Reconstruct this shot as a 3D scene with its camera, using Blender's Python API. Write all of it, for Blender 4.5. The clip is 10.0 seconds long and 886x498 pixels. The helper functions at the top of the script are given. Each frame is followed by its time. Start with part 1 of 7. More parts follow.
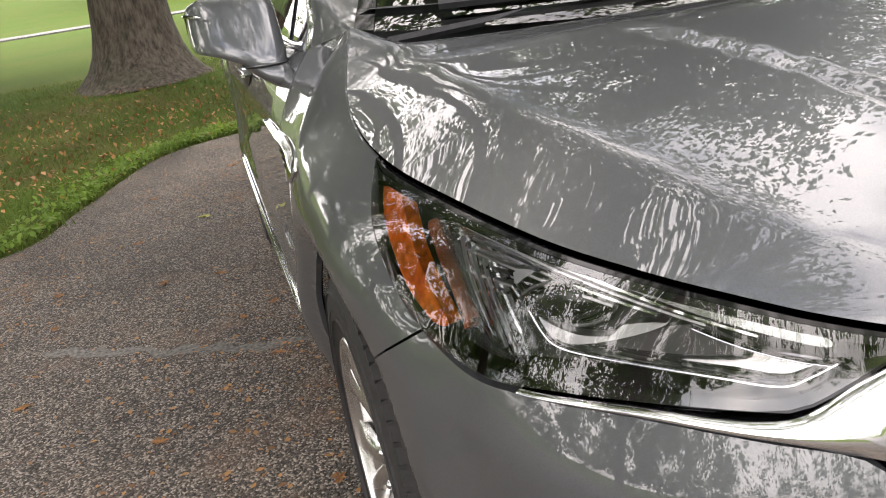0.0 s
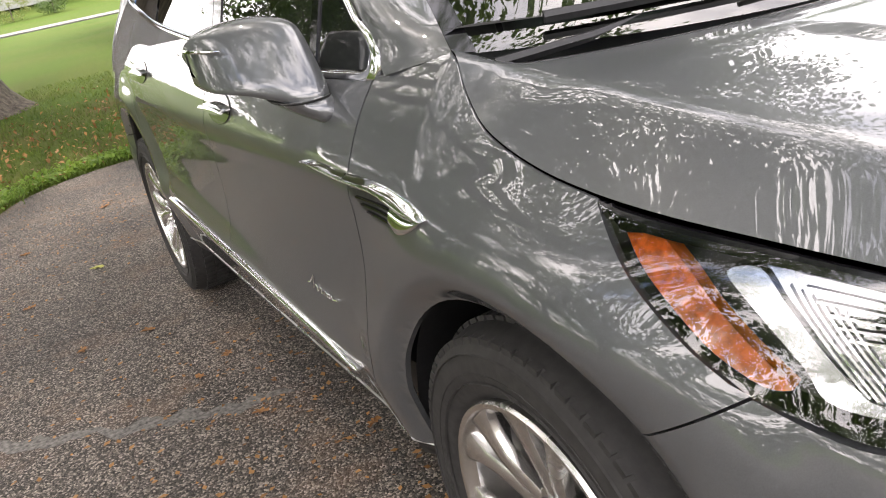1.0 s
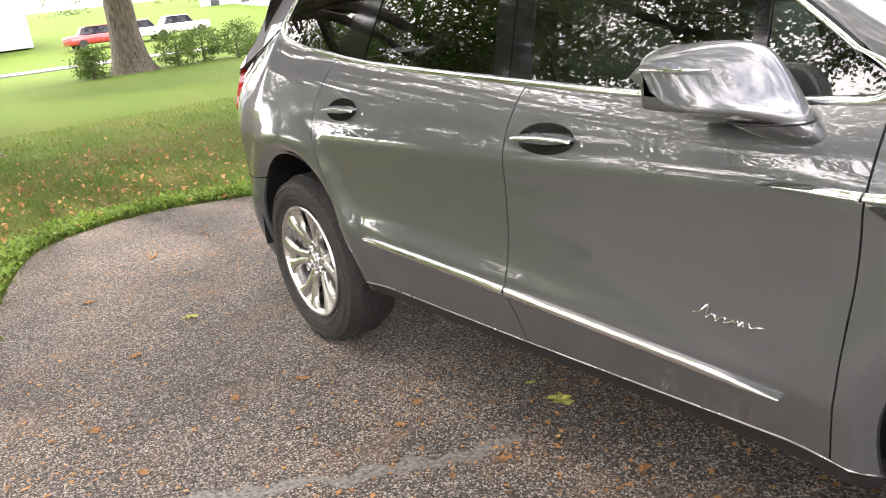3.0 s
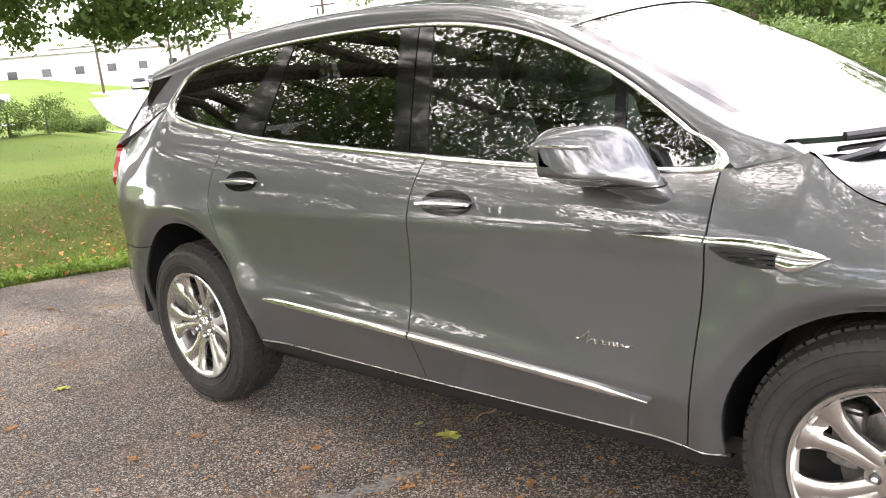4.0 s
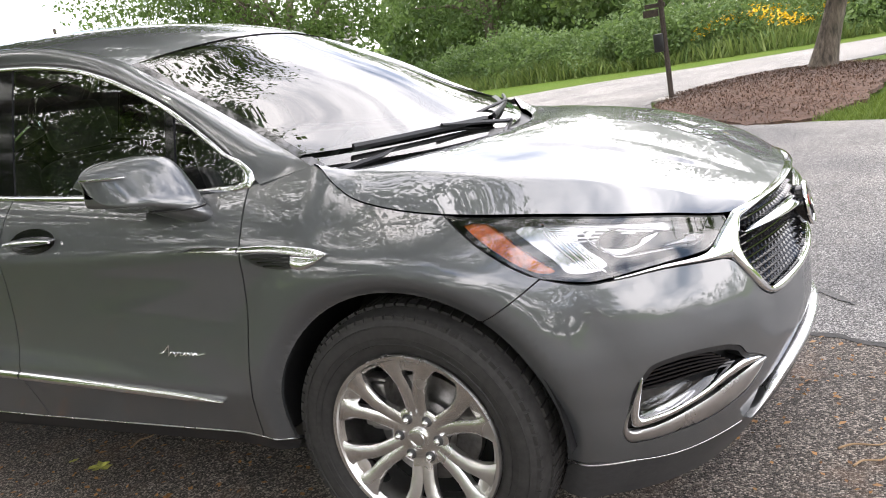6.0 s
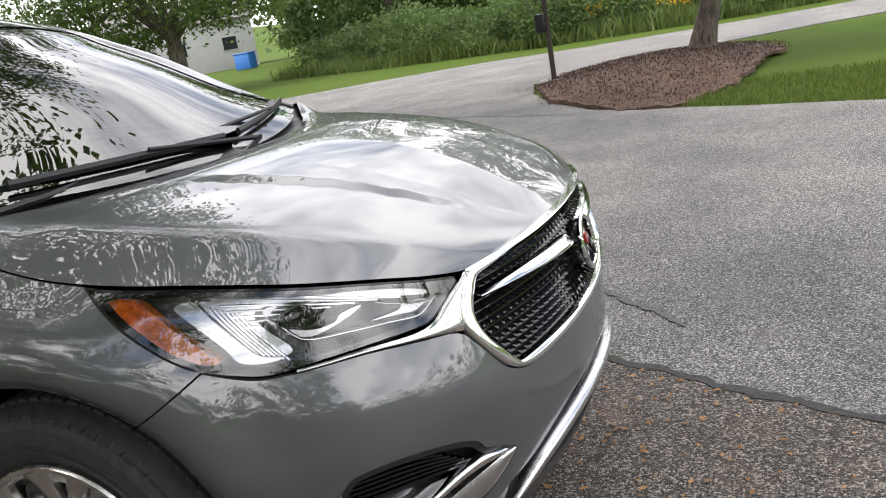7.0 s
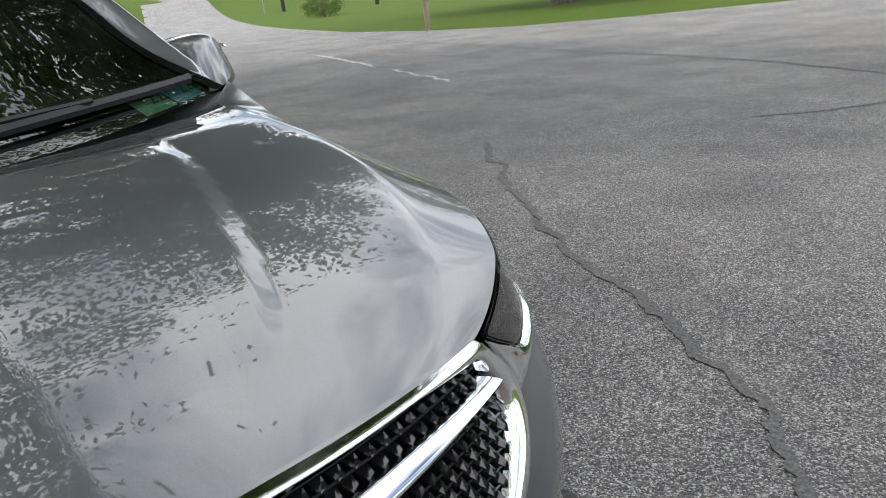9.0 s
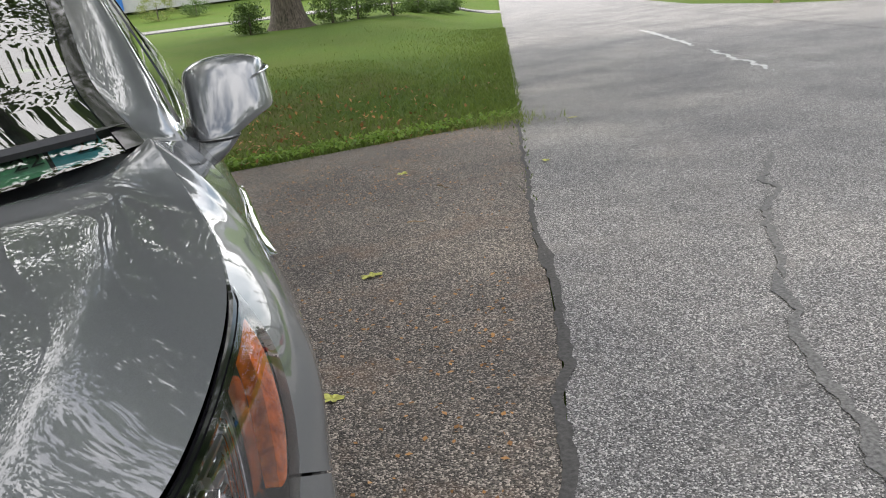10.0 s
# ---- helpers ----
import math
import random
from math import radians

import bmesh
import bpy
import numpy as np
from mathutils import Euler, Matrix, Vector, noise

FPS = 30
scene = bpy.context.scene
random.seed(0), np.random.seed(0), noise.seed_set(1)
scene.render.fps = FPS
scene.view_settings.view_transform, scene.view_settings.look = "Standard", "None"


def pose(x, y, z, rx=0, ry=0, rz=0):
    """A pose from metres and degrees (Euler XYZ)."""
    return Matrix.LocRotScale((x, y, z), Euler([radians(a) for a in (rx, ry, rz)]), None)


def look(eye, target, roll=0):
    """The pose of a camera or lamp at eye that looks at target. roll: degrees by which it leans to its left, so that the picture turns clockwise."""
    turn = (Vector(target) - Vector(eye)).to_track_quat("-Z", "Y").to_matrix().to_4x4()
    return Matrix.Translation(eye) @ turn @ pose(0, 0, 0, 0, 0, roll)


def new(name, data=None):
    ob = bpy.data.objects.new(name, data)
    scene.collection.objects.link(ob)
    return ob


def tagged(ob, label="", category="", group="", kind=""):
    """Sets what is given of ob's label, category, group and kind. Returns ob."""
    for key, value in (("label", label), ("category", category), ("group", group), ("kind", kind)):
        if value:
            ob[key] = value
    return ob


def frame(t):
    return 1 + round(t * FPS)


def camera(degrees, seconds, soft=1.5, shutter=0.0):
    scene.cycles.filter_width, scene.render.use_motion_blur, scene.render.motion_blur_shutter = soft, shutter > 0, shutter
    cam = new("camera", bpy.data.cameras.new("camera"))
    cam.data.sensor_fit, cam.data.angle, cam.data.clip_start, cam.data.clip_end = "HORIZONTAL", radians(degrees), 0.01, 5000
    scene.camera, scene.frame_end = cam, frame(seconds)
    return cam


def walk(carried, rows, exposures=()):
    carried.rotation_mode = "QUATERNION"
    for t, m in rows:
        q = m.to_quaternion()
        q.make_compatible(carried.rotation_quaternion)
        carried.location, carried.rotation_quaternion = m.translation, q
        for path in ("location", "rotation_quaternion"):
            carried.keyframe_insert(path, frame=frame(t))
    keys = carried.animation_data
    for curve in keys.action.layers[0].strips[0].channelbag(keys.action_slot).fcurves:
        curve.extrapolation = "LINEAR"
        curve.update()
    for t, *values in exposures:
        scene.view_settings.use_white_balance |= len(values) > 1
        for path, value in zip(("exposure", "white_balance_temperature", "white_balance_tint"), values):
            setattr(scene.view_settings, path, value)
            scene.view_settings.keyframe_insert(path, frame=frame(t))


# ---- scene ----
# ---------------------------------------------------------------- camera
cam = camera(55.9, 10.0, soft=1.0)
PATH = [
    (0, (1.36, -1.068, 1.267), (-0.482, -0.615, 0.634), -9.1),
    (0.5, (1.242, -1.313, 1.315), (-0.52, -0.68, 0.611), -10.3),
    (1, (0.984, -1.46, 1.365), (-0.711, -0.655, 0.674), -12.3),
    (1.5, (0.818, -1.643, 1.395), (-0.855, -0.734, 0.783), -10.1),
    (2, (0.695, -1.94, 1.409), (-1.026, -1.077, 0.869), -7.4),
    (2.2, (0.641, -2.058, 1.408), (-1.098, -1.216, 0.89), -7.1),
    (3.3, (0.334, -2.59, 1.463), (-1.16, -1.373, 0.928), -8.1),
    (3.5, (0.352, -2.706, 1.493), (-1.056, -1.377, 0.992), -7.8),
    (4, (0.496, -2.908, 1.48), (-0.852, -1.492, 1.06), -6.1),
    (4.5, (0.653, -3.053, 1.494), (-0.664, -1.609, 1.066), -6.3),
    (5, (0.802, -3.129, 1.487), (-0.444, -1.625, 1.052), -7.5),
    (5.5, (1.008, -2.996, 1.464), (-0.116, -1.399, 1.032), -9.5),
    (6, (1.191, -2.732, 1.425), (0.253, -1.023, 0.978), -9.9),
    (6.2, (1.215, -2.614, 1.41), (0.372, -0.866, 0.93), -9.7),
    (7.3, (1.516, -1.816, 1.416), (0.763, -0.049, 0.858), -10.0),
    (7.5, (1.532, -1.668, 1.41), (0.685, 0.048, 0.828), -10.2),
    (8, (1.555, -1.169, 1.407), (0.497, 0.412, 0.788), -9.9),
    (8.5, (1.637, -0.638, 1.355), (0.36, 0.787, 0.774), -8.4),
    (9, (1.592, -0.173, 1.361), (0.139, 1.057, 0.748), -6.8),
    (9.5, (1.517, 0.375, 1.345), (-0.062, 1.42, 0.701), -7.8),
    (10, (1.318, 0.824, 1.372), (-0.512, 1.374, 0.783), -7.4),
]
walk(cam, [(t, look(eye, target, roll)) for t, eye, target, roll in PATH],
     exposures=[(0, 1.2, 7150, 17), (1.0, 1.52, 7150, 18), (1.5, 1.65, 7150, 19), (2.2, 1.98, 7150, 20), (3.5, 2.25, 7150, 20), (4.5, 2.08, 7100, 19), (5.5, 1.8, 6950, 18), (6.2, 1.15, 6800, 14), (7.5, 0.52, 6800, 12), (8.5, 0.29, 6550, 9), (9.5, 0.55, 6650, 10), (10, 0.8, 6750, 11)])

# ---------------------------------------------------------------- light
SUN_EL, SUN_AZ = radians(62), radians(205)   # azimuth counted from +x towards +y
world = bpy.data.worlds.new("sky_world")
scene.world = world
world.use_nodes = True
wn, wl = world.node_tree.nodes, world.node_tree.links
wn.clear()
w_out, w_bg, w_sky = wn.new("ShaderNodeOutputWorld"), wn.new("ShaderNodeBackground"), wn.new("ShaderNodeTexSky")
w_sky.sky_type, w_sky.sun_disc = "NISHITA", False
w_sky.sun_elevation, w_sky.sun_rotation = SUN_EL, math.pi / 2 - SUN_AZ
w_sky.air_density, w_sky.dust_density = 1.0, 1.5
w_co, w_map, w_cl, w_ramp, w_mix = (wn.new("ShaderNodeTexCoord"), wn.new("ShaderNodeMapping"), wn.new("ShaderNodeTexNoise"),
                                   wn.new("ShaderNodeValToRGB"), wn.new("ShaderNodeMix"))
w_map.inputs["Scale"].default_value = (1.0, 1.0, 2.2)
w_cl.inputs["Scale"].default_value, w_cl.inputs["Detail"].default_value, w_cl.inputs["Roughness"].default_value = 2.3, 7, 0.55
w_ramp.color_ramp.elements[0].position, w_ramp.color_ramp.elements[1].position = 0.36, 0.59
w_mix.data_type = "RGBA"
wl.new(w_co.outputs["Generated"], w_map.inputs["Vector"])
wl.new(w_map.outputs["Vector"], w_cl.inputs["Vector"])
wl.new(w_cl.outputs["Fac"], w_ramp.inputs["Fac"])
wl.new(w_ramp.outputs["Color"], w_mix.inputs["Factor"])
wl.new(w_sky.outputs["Color"], w_mix.inputs["A"])
w_mix.inputs["B"].default_value = (18.5, 18.7, 19.3, 1)   # sunlit cloud
wl.new(w_mix.outputs["Result"], w_bg.inputs["Color"])
w_bg.inputs["Strength"].default_value = 0.13
wl.new(w_bg.outputs["Background"], w_out.inputs["Surface"])
sun = new("sun", bpy.data.lights.new("sun", "SUN"))
sun.data.energy, sun.data.angle, sun.data.color = 1.3, radians(2.0), (1.0, 0.95, 0.87)
sun.matrix_world = look((0, 0, 0), (-math.cos(SUN_EL) * math.cos(SUN_AZ), -math.cos(SUN_EL) * math.sin(SUN_AZ), -math.sin(SUN_EL)))


# ---------------------------------------------------------------- materials
def material(name, build):
    m = bpy.data.materials.new(name)
    m.use_nodes = True
    nt = m.node_tree
    build(nt, nt.nodes["Principled BSDF"], nt.nodes["Material Output"])
    return m


def node(nt, kind, **inputs):
    n = nt.nodes.new("ShaderNode" + kind)
    for k, v in inputs.items():
        n.inputs[k.replace("_", " ")].default_value = v
    return n


def coords(nt, scale=1.0):
    c = node(nt, "TexCoord")
    mp = node(nt, "Mapping", Scale=(scale, scale, scale))
    nt.links.new(c.outputs["Object"], mp.inputs["Vector"])
    return mp.outputs["Vector"]


def noisy(nt, scale, detail=4.0, rough=0.55, vec=None):
    n = node(nt, "TexNoise", Scale=scale, Detail=detail, Roughness=rough)
    nt.links.new(vec or coords(nt), n.inputs["Vector"])
    return n.outputs["Fac"]


def ramp(nt, fac, *stops):
    r = node(nt, "ValToRGB")
    e = r.color_ramp.elements
    while len(e) < len(stops):
        e.new(0.5)
    for el, (pos, col) in zip(e, stops):
        el.position, el.color = pos, (*col, 1)
    nt.links.new(fac, r.inputs["Fac"])
    return r.outputs["Color"]


def mixed(nt, fac, a, b, mode="MIX"):
    m = nt.nodes.new("ShaderNodeMix")
    m.data_type, m.blend_type = "RGBA", mode
    for socket, v in ((m.inputs["Factor"], fac), (m.inputs["A"], a), (m.inputs["B"], b)):
        if isinstance(v, (int, float)):
            socket.default_value = v
        elif isinstance(v, tuple):
            socket.default_value = (*v, 1)
        else:
            nt.links.new(v, socket)
    return m.outputs["Result"]


def bumped(nt, bsdf, height, strength=0.3, distance=0.01):
    b = node(nt, "Bump", Strength=strength, Distance=distance)
    nt.links.new(height, b.inputs["Height"])
    nt.links.new(b.outputs["Normal"], bsdf.inputs["Normal"])


def simple(name, color, rough=0.5, metal=0.0, vary=0.15, scale=30.0, bump=0.0, coat=0.0, spread=0.0):
    def build(nt, b, out):
        f = noisy(nt, scale, 5)
        dark, light = tuple(c * (1 - vary) for c in color), tuple(min(c * (1 + vary), 1) for c in color)
        nt.links.new(ramp(nt, f, (0.3, dark), (0.7, light)), b.inputs["Base Color"])
        b.inputs["Metallic"].default_value, b.inputs["Coat Weight"].default_value = metal, coat
        b.inputs["Coat Roughness"].default_value = 0.03
        big = noisy(nt, scale * 0.13, 3)
        nt.links.new(ramp(nt, big, (0.3, (max(rough - spread, 0.02),) * 3), (0.7, (min(rough + spread, 1),) * 3)), b.inputs["Roughness"])
        if bump:
            bumped(nt, b, f, bump, 0.004)
    return material(name, build)


def build_paint(nt, b, out):
    # grey metallic with fine flakes under clear coat, a little road dust
    v = node(nt, "TexVoronoi", Scale=2600.0)
    nt.links.new(coords(nt), v.inputs["Vector"])
    flake = ramp(nt, v.outputs["Color"], (0.3, (0.076, 0.080, 0.085)), (0.7, (0.122, 0.129, 0.136)))
    dust = ramp(nt, noisy(nt, 3.0, 6, 0.65), (0.55, (0, 0, 0)), (0.85, (0.10, 0.10, 0.10)))
    nt.links.new(mixed(nt, dust, flake, (0.20, 0.187, 0.165)), b.inputs["Base Color"])
    b.inputs["Metallic"].default_value, b.inputs["Roughness"].default_value = 0.5, 0.42
    b.inputs["Specular IOR Level"].default_value = 0.2
    b.inputs["Coat Weight"].default_value, b.inputs["Coat Roughness"].default_value = 1.0, 0.012
    b.inputs["Coat IOR"].default_value = 1.8


PAINT = material("grey_metallic_paint", build_paint)
CHROME = simple("chrome", (0.82, 0.83, 0.84), 0.06, 1.0, 0.03, 60, spread=0.03)
SATIN = simple("satin_silver", (0.62, 0.62, 0.63), 0.28, 1.0, 0.06, 40, spread=0.05)
ALLOY = simple("polished_alloy", (0.78, 0.77, 0.755), 0.27, 1.0, 0.07, 22, spread=0.07)
DARK_ALLOY = simple("dark_alloy", (0.09, 0.09, 0.09), 0.45, 0.6, 0.2, 30)
BLACK = simple("black_plastic", (0.012, 0.012, 0.013), 0.42, 0.0, 0.3, 90, 0.15)
VALANCE = simple("dark_grey_bumper_plastic", (0.045, 0.046, 0.048), 0.38, 0.0, 0.2, 60, 0.1)
GLOSS_BLACK = simple("gloss_black", (0.006, 0.006, 0.007), 0.06, 0.0, 0.2, 30)
RUBBER = simple("rubber", (0.022, 0.021, 0.020), 0.75, 0.0, 0.35, 45, 0.25)
GASKET = simple("gap_dark", (0.004, 0.004, 0.004), 0.9, 0.0, 0.2, 20)
DISC = simple("brake_steel", (0.30, 0.29, 0.28), 0.38, 0.9, 0.2, 60)
LEATHER = simple("grey_leather", (0.05, 0.048, 0.046), 0.55, 0.0, 0.2, 60, 0.2)
CABIN = simple("cabin_trim", (0.03, 0.03, 0.032), 0.6, 0.0, 0.2, 60, 0.2)
AMBER = simple("amber_reflector", (0.62, 0.13, 0.010), 0.25, 0.0, 0.45, 70, 0.15, 1.0)
RED_LENS = simple("red_lens", (0.35, 0.012, 0.014), 0.12, 0.0, 0.2, 60, 0.1, 1.0)
REFLECTOR = simple("lamp_reflector", (0.52, 0.53, 0.54), 0.16, 0.95, 0.12, 60, spread=0.08)


def build_glass(tint, dirt):
    def build(nt, b, out):
        nt.nodes.remove(b)
        tr = node(nt, "BsdfTransparent", Color=(*tint, 1))
        gl = node(nt, "BsdfGlossy", Roughness=0.0, Color=(1, 1, 1, 1))
        df = node(nt, "BsdfDiffuse", Color=(0.35, 0.34, 0.32, 1))
        fr, ms, md = node(nt, "Fresnel", IOR=1.85), node(nt, "MixShader"), node(nt, "MixShader")
        nt.links.new(fr.outputs["Fac"], ms.inputs[0])
        nt.links.new(tr.outputs[0], ms.inputs[1])
        nt.links.new(gl.outputs[0], ms.inputs[2])
        nt.links.new(ramp(nt, noisy(nt, 5, 6, 0.7), (0.45, (0, 0, 0)), (0.9, (dirt,) * 3)), md.inputs[0])
        nt.links.new(ms.outputs[0], md.inputs[1])
        nt.links.new(df.outputs[0], md.inputs[2])
        nt.links.new(md.outputs[0], out.inputs["Surface"])
    return build


GLASS = material("clear_tinted_glass", build_glass((0.46, 0.57, 0.51), 0.05))
DARK_GLASS = material("privacy_glass", build_glass((0.045, 0.05, 0.05), 0.04))
LENS = material("lamp_lens", build_glass((0.96, 0.96, 0.96), 0.03))


def build_asphalt(dark, light, brown, grain, rough):
    def build(nt, b, out):
        v = node(nt, "TexVoronoi", Scale=grain)
        nt.links.new(coords(nt), v.inputs["Vector"])
        sep = node(nt, "SeparateColor")
        nt.links.new(v.outputs["Color"], sep.inputs[0])
        stone = ramp(nt, sep.outputs[0], (0.0, tuple(a * 0.4 for a in dark)), (0.5, tuple(a * 0.86 + c * 0.10 for a, c in zip(dark, light))), (0.76, tuple(a * 0.60 + c * 0.40 for a, c in zip(dark, light))), (0.93, light))
        fine = ramp(nt, noisy(nt, grain * 2.2, 3), (0.35, (0.55, 0.55, 0.55)), (0.65, (1.1, 1.1, 1.1)))
        big = ramp(nt, noisy(nt, 0.8, 7, 0.66), (0.3, (0.62, 0.62, 0.64)), (0.7, (1.25, 1.23, 1.20)))
        col = mixed(nt, 1.0, mixed(nt, 1.0, stone, fine, "MULTIPLY"), big, "MULTIPLY")
        rust = ramp(nt, noisy(nt, 2.6, 7, 0.7), (0.52, (0, 0, 0)), (0.72, (0.5, 0.5, 0.5)))
        nt.links.new(mixed(nt, rust, col, brown), b.inputs["Base Color"])
        b.inputs["Roughness"].default_value = rough
        inv = node(nt, "Math")
        inv.operation = "SUBTRACT"
        inv.inputs[0].default_value = 1.0
        nt.links.new(v.outputs["Distance"], inv.inputs[1])
        bumped(nt, b, inv.outputs[0], 0.8, 0.008)
    return build


DRIVE = material("old_driveway_asphalt", build_asphalt((0.052, 0.044, 0.037), (0.48, 0.42, 0.36), (0.19, 0.115, 0.072), 155.0, 0.82))
STREET = material("street_asphalt", build_asphalt((0.108, 0.107, 0.106), (0.66, 0.64, 0.62), (0.19, 0.177, 0.163), 185.0, 0.8))
TAR = simple("tar_crack_filler", (0.045, 0.043, 0.041), 0.85, 0.0, 0.5, 60, 0.5)


def build_lawn(nt, b, out):
    fine = ramp(nt, noisy(nt, 34, 6, 0.7), (0.3, (0.033, 0.066, 0.010)), (0.55, (0.070, 0.116, 0.018)), (0.75, (0.112, 0.146, 0.030)))
    dry = ramp(nt, noisy(nt, 0.42, 6, 0.6), (0.42, (0, 0, 0)), (0.66, (0.6, 0.6, 0.6)))
    # worn, dry grass under the old tree
    g, dist = node(nt, "TexCoord"), nt.nodes.new("ShaderNodeVectorMath")
    dist.operation = "DISTANCE"
    dist.inputs[1].default_value = (-9.5, -1.8, 0.3)
    nt.links.new(g.outputs["Object"], dist.inputs[0])
    reach = node(nt, "MapRange")
    reach.inputs["From Min"].default_value, reach.inputs["From Max"].default_value = 3.0, 8.5
    reach.inputs["To Min"].default_value, reach.inputs["To Max"].default_value = 1.25, 0.22
    nt.links.new(dist.outputs["Value"], reach.inputs["Value"])
    dry = mixed(nt, 1.0, dry, reach.outputs["Result"], "MULTIPLY")
    nt.links.new(mixed(nt, dry, fine, (0.155, 0.115, 0.05)), b.inputs["Base Color"])
    b.inputs["Roughness"].default_value, b.inputs["Specular IOR Level"].default_value = 0.95, 0.08
    bumped(nt, b, noisy(nt, 60, 4, 0.7), 0.8, 0.02)


LAWN = material("lawn", build_lawn)


def foliage(name, dark, light, trans=0.3):
    def build(nt, b, out):
        g = node(nt, "NewGeometry")
        nt.links.new(ramp(nt, g.outputs["Random Per Island"], (0.0, dark), (1.0, light)), b.inputs["Base Color"])
        b.inputs["Roughness"].default_value, b.inputs["Specular IOR Level"].default_value = 0.55, 0.25
        t = node(nt, "BsdfTranslucent", Color=(*tuple(c * 1.6 for c in light), 1))
        ms = node(nt, "MixShader")
        ms.inputs[0].default_value = trans
        nt.links.new(b.outputs[0], ms.inputs[1])
        nt.links.new(t.outputs[0], ms.inputs[2])
        nt.links.new(ms.outputs[0], out.inputs["Surface"])
    return material(name, build)


LEAF = foliage("oak_leaf", (0.038, 0.074, 0.018), (0.095, 0.150, 0.036))
LEAF_FAR = foliage("wood_leaf", (0.035, 0.070, 0.022), (0.10, 0.155, 0.045))
LEAF_LIGHT = foliage("meadow_leaf", (0.09, 0.135, 0.035), (0.20, 0.23, 0.07))
MEADOW = foliage("tall_meadow", (0.05, 0.095, 0.022), (0.135, 0.175, 0.05))
BLADE = foliage("grass_blade", (0.042, 0.076, 0.012), (0.115, 0.16, 0.030))
YELLOW = foliage("yellow_flower", (0.55, 0.33, 0.01), (0.75, 0.5, 0.02), 0.1)


def build_bark(nt, b, out):
    mp = node(nt, "Mapping", Scale=(1, 1, 0.22))
    c = node(nt, "TexCoord")
    nt.links.new(c.outputs["Object"], mp.inputs["Vector"])
    f = noisy(nt, 16, 7, 0.65, mp.outputs["Vector"])
    col = ramp(nt, f, (0.35, (0.035, 0.028, 0.022)), (0.62, (0.16, 0.13, 0.10)))
    moss = ramp(nt, noisy(nt, 1.4, 5), (0.5, (0, 0, 0)), (0.75, (0.4, 0.4, 0.4)))
    nt.links.new(mixed(nt, moss, col, (0.07, 0.085, 0.04)), b.inputs["Base Color"])
    b.inputs["Roughness"].default_value = 0.92
    bumped(nt, b, f, 0.9, 0.05)


BARK = material("bark", build_bark)
MULCH = simple("wood_mulch", (0.085, 0.050, 0.036), 0.95, 0.0, 0.55, 26, 0.9)


# ---------------------------------------------------------------- mesh helpers
def make(name, verts, faces, mat, parent=None, label="", normals=None, smooth=True):
    me = bpy.data.meshes.new(name)
    me.from_pydata([tuple(v) for v in verts], [], faces)
    me.update()
    me.materials.append(mat)
    me.polygons.foreach_set("use_smooth", [smooth] * len(me.polygons))
    if normals is not None:
        me.normals_split_custom_set_from_vertices([tuple(n) for n in normals])
    ob = new(name, me)
    ob.parent = parent
    return tagged(ob, label)


def part(name, bm, mat, parent=None, label="", smooth=True, sharp=35):
    """Links a bmesh as one mesh object under a thing or a part."""
    me = bpy.data.meshes.new(name)
    bm.normal_update()
    for e in bm.edges:
        if len(e.link_faces) == 2 and e.calc_face_angle(0) > radians(sharp):
            e.smooth = False
    for f in bm.faces:
        f.smooth = smooth
    bm.to_mesh(me)
    bm.free()
    me.materials.append(mat)
    ob = new(name, me)
    ob.parent = parent
    return tagged(ob, label)


def empty(name, at=(0, 0, 0)):
    ob = new(name)
    ob.location = at
    ob.empty_display_size = 0.2
    return ob


def mirrored(verts, faces, normals=None):
    v = [(x, -y, z) for x, y, z in verts]
    return v, [tuple(reversed(f)) for f in faces], None if normals is None else [(x, -y, z) for x, y, z in normals]


def smoothed(points, n=6, closed=False):
    """A Catmull-Rom curve through points."""
    p = [np.array(q, float) for q in points]
    if len(p) < 3:
        return [tuple(q) for q in p]
    ext = [p[-1], *p, p[0], p[1]] if closed else [2 * p[0] - p[1], *p, 2 * p[-1] - p[-2]]
    out = []
    for i in range(1, len(ext) - 2):
        a, b, c, d = ext[i - 1:i + 3]
        for t in np.arange(n) / n:
            out.append(tuple(0.5 * (2 * b + (c - a) * t + (2 * a - 5 * b + 4 * c - d) * t * t + (3 * b - a - 3 * c + d) * t ** 3)))
    if not closed:
        out.append(tuple(p[-1]))
    return out


